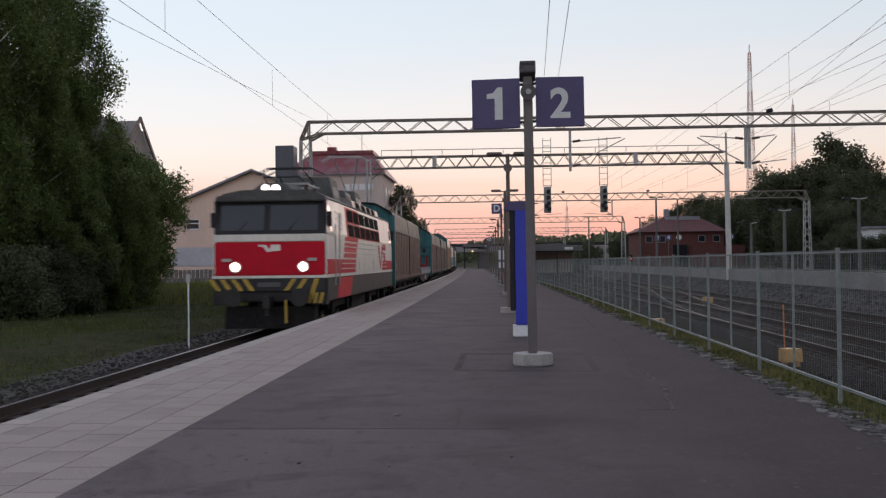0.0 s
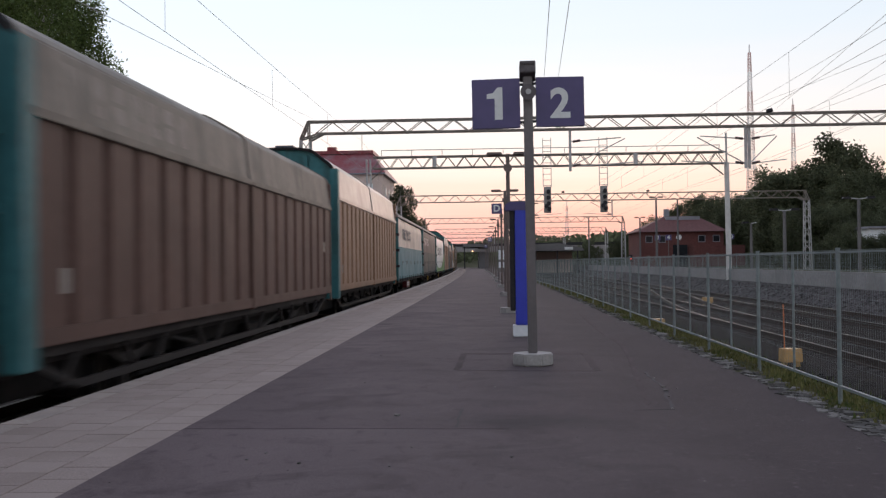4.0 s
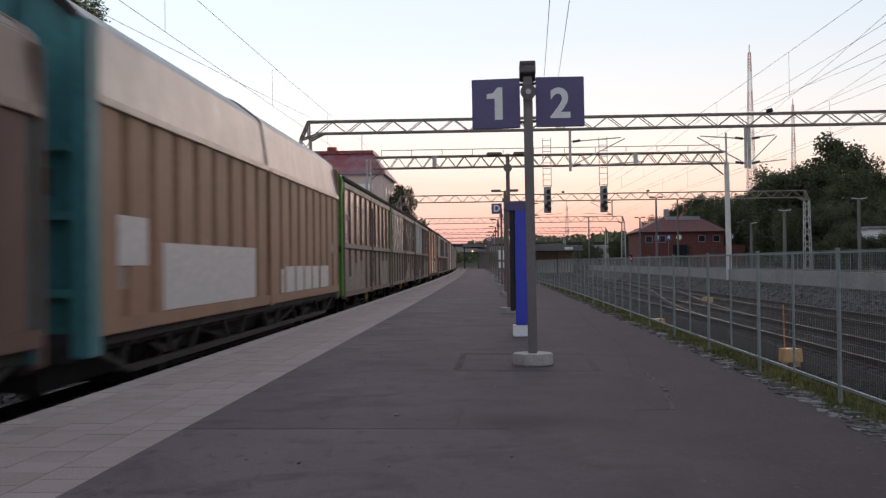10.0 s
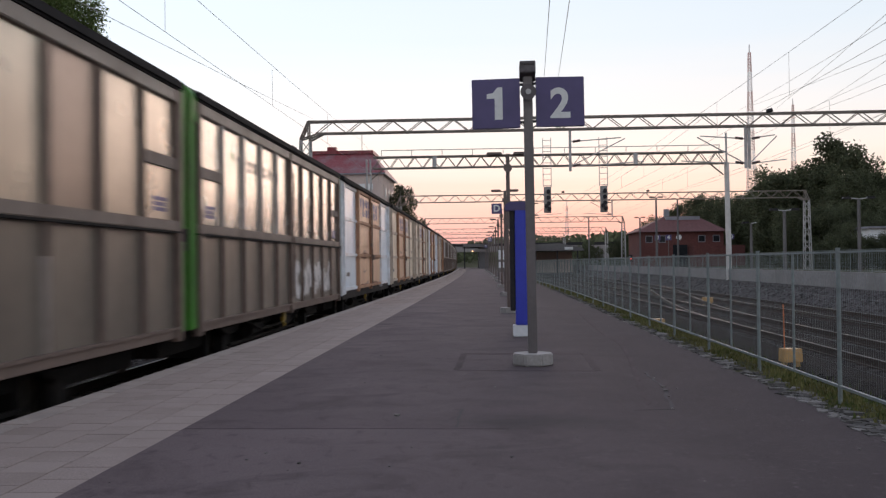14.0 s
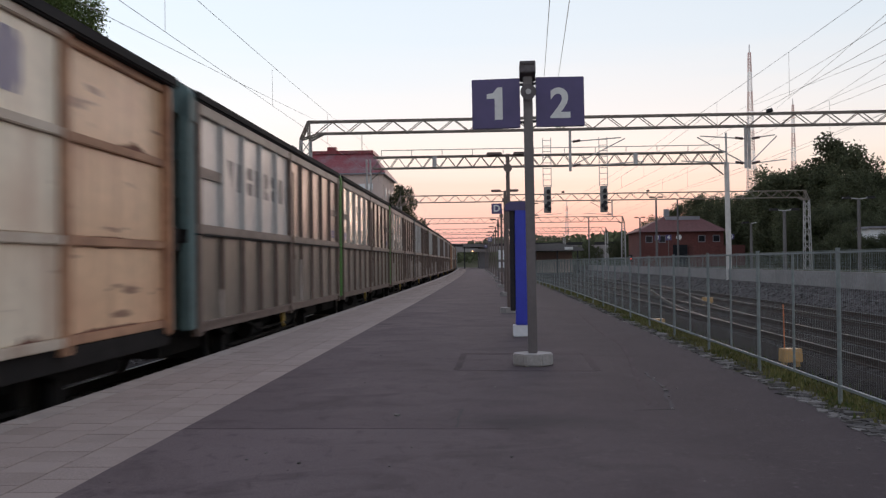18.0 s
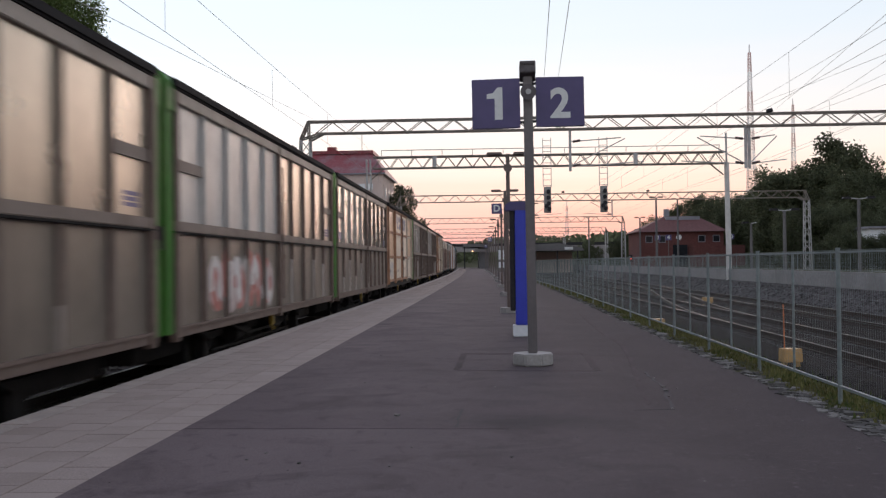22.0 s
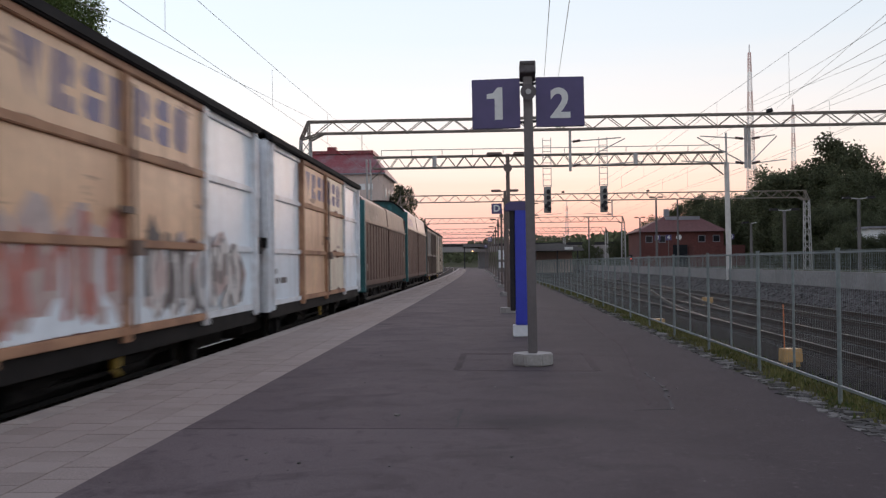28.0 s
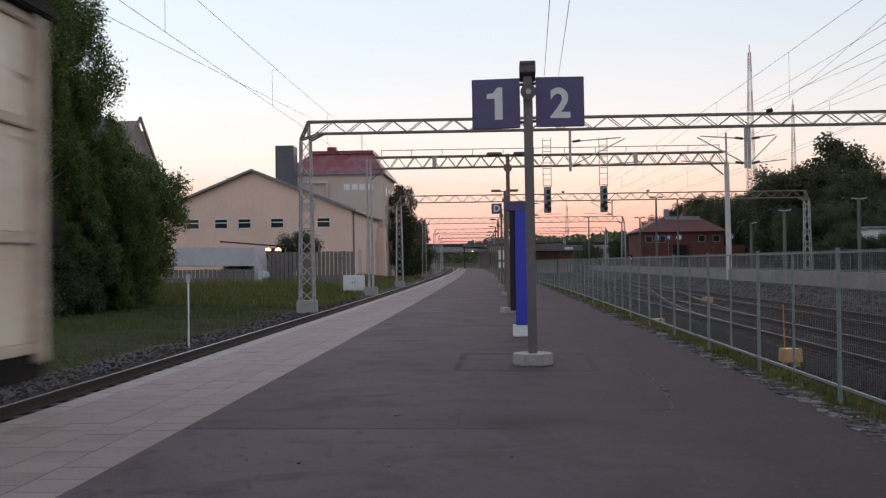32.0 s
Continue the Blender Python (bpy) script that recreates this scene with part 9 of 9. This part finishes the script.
ribbed_wagon(415.85, 430.05, green_end, alu_bright, alu_gold, alu_dull, GREEN + "dull mirror-like panels", mark=letter_grey)
ribbed_wagon(430.05, 444.30, green_end, alu_bright, alu_gold, alu_dull, GREEN + "bright reflecting panels", mark=letter_grey)
ribbed_wagon(444.30, 458.50, teal_pale, grey_white, alu_bronze, alu_dull, "pale teal-ended sliding-wall van with chalky panels and marks", mark=letter_grey)
ribbed_wagon(458.50, 472.70, green_end, grey_white, alu_gold, alu_dull, GREEN + "pale and golden panels", mark=letter_grey)
ribbed_wagon(472.70, 486.85, green_end, grey_white, alu_gold, alu_dull, GREEN + "chalky grey front panels", mark=None)
ribbed_wagon(486.85, 501.05, green_end, grey_white, alu_gold, alu_dull, GREEN + "a pink scrawl on the lower front panels", spray=(-5.0, -0.4, 1.1, 2.2, (scrawl_pink, scrawl_white), 11))
ribbed_wagon(501.05, 515.20, green_end, alu_bright, alu_bright, alu_dull, GREEN + "bright reflecting panels and dark marks", mark=letter_grey)
plank_wagon(515.20, 529.45, (ply_orange, ply_cream, ply_cream, ply_orange), (frame_rust, frame_rust, frame_rust, frame_cream), frame_rust, "rust-stained orange plywood van with cream lower doors", low=(ply_cream, ply_cream, ply_cream, ply_cream), spray=(-6.0, -4.0, 1.2, 1.9, (scrawl_white,), 13))
ribbed_wagon(529.45, 543.60, green_end, alu_bright, alu_bright, alu_dull, GREEN + "bright panels with silver strips", mark=letter_grey)
ribbed_wagon(543.60, 557.70, green_end, alu_bright, alu_bright, alu_dull, GREEN + "mirror-bright upper panels", mark=letter_grey)
plank_wagon(557.70, 571.95, (ply_cream, ply_cream, ply_cream, ply_cream), (frame_rust, frame_rust, frame_cream, frame_cream), frame_rust, "cream plywood van with peeling rusty lower panels", spray=(-6.0, -4.2, 1.2, 1.9, (scrawl_white,), 15))
hood_wagon(571.95, 590.10, False, brown_wall, hood_grey, teal_pale, "pale teal-ended van with ribbed brown walls and a grimy hood", mark=letter_pale)
hood_wagon(590.10, 608.30, False, brown_wall, hood_grey, teal_pale, "brown ribbed van with a sooty beige hood")
plank_wagon(608.30, 622.50, (ply_white, ply_orange, ply_orange, ply_white), (frame_white, frame_rust, frame_rust, frame_white), frame_white, "orange and white plywood van with a red and dark scrawl", low=(ply_white, ply_white, ply_white, ply_white), spray=[(-5.8, 0.3, 1.15, 2.75, (scrawl_fill, scrawl_pink), 17), (0.6, 5.6, 1.15, 2.45, (scrawl_dark, scrawl_dark, scrawl_white), 18)])
plank_wagon(622.50, 636.65, (ply_white, ply_orange, ply_cream, ply_white), (frame_white, frame_rust, frame_rust, frame_white), frame_white, "white-ended plywood van with orange doors")
hood_wagon(636.65, 654.80, False, brown_wall, hood_tan, teal, TEAL_LABEL + "brownish hood", mark=letter_pale)
hood_wagon(654.80, 672.90, True, brown_wall, hood_silver, teal, "tall brown-walled van with a weathered silver hood", mark=letter_blue)
ribbed_wagon(672.90, 686.95, teal_pale, alu_bright, alu_gold, alu_dull, "pale teal-ended van with bright and bronze panels", mark=None)
plank_wagon(686.95, 701.10, (ply_cream, ply_cream, ply_cream, ply_cream), (frame_cream, frame_cream, frame_cream, frame_cream), frame_cream, "cream plywood van at the end of the train")


# ---- paving ----
def paving():
    p = thing("paved_strip", "strip of pale concrete slabs along the platform's edge", "paving", kind="structure")
    cols = [(-3.90, 0.348), (-3.55, 0.348), (-3.20, 0.348), (-2.85, 0.338)]
    rnd = random.Random(8)
    slab = shared("slab", lambda: Shape().add([(-0.1725, -0.1725, -0.09), (0.1725, -0.1725, -0.09), (0.1725, 0.1725, -0.09), (-0.1725, 0.1725, -0.09), (-0.17, -0.17, 0.0), (0.17, -0.17, 0.0), (0.17, 0.17, 0.0), (-0.17, 0.17, 0.0)],
                                               [(0, 1, 5, 4), (1, 2, 6, 5), (2, 3, 7, 6), (3, 0, 4, 7), (4, 5, 6, 7)]), slab_mat)
    kerb = shared("edge_slab", lambda: Shape().add([(-0.13, -0.495, -0.16), (0.13, -0.495, -0.16), (0.13, 0.495, -0.16), (-0.13, 0.495, -0.16), (-0.115, -0.49, 0.006), (0.126, -0.49, 0.002), (0.126, 0.49, 0.002), (-0.115, 0.49, 0.006)],
                                                    [(0, 1, 5, 4), (1, 2, 6, 5), (2, 3, 7, 6), (3, 0, 4, 7), (4, 5, 6, 7)]), edge_mat)
    rest, rest_k = Shape(), Shape()
    for c, (x, wdt) in enumerate(cols):
        y = 4.2 + (0.175 if c % 2 else 0.0)
        for j in range(50):
            b = bend(x + 0.17, y - 0.35 * (j + 1))
            rest.box(b - 0.168, b + 0.168, y - 0.35 * (j + 1) - 0.17, y - 0.35 * (j + 1) + 0.17, -0.08, rnd.uniform(-0.004, 0.002))
        k = 0
        while y < PLATFORM_END - 1:
            if k < 75:
                part("slab", slab, None, p, at=(bend(x + 0.17, y), y, rnd.uniform(-0.0015, 0.001)), turn=y / RADIUS)
            else:
                b, yy = bend(x + 0.17, y), y
                rest.box(b - 0.168, b + 0.168, y - 0.17, y + 0.17, -0.08, rnd.uniform(-0.004, 0.002))
            y += 0.35
            k += 1
    for j in range(18):
        rest_k.box(EDGE_X, EDGE_X + 0.256, 3.5 - j - 0.49, 3.5 - j + 0.49, -0.16, 0.004)
    y = 4.5
    k = 0
    while y < PLATFORM_END - 1:
        if k < 60:
            part("edge_slab", kerb, None, p, at=(bend(EDGE_X + 0.13, y), y, 0), turn=y / RADIUS)
        else:
            b = bend(EDGE_X + 0.13, y)
            rest_k.box(b - 0.13, b + 0.126, y - 0.49, y + 0.49, -0.16, 0.004)
        y += 1.0
        k += 1
    tagged(part("slabs_beyond", rest, slab_mat, p), kind="stuff")
    tagged(part("edge_slabs_beyond", rest_k, edge_mat, p), kind="stuff")
    part("bedding", ribbon(Shape(), EDGE_X + 0.14, SEAM_X - 0.004, -0.088, -0.006, steps(-30, PLATFORM_END, 6)), bed_mat, p)


paving()


# ---- motion of the train ----
def train_pose(s, t):
    y = s - travelled(t)
    return pose(bend(TRACK_1, y), y, RAIL, 0, 0, math.degrees(y / RADIUS))


def motions():
    for ob, mid, sets in CONSIST:
        walk(ob, [(t, train_pose(mid, t)) for t in [float(k) for k in range(33)]])
        # the wheels turn as the vehicle comes by
        t_by = mid / SPEED
        ta, tb = max(0.0, t_by - 2.2), min(32.0, t_by + 0.5)
        for ws in sets:
            r = ws.location.z
            y0 = ws.location.y
            rate = SPEED / r
            step = 1 / 30
            rows = []
            t = ta
            while t <= tb + 1e-6:
                rows.append((t, pose(0, y0, r, math.degrees(rate * (t - ta)) % 360)))
                t += step
            if ta > 0.05:
                rows.insert(0, (0.0, pose(0, y0, r)))
            if tb < 31.95:
                rows.append((32.0, rows[-1][1]))
            walk(ws, rows)


motions()
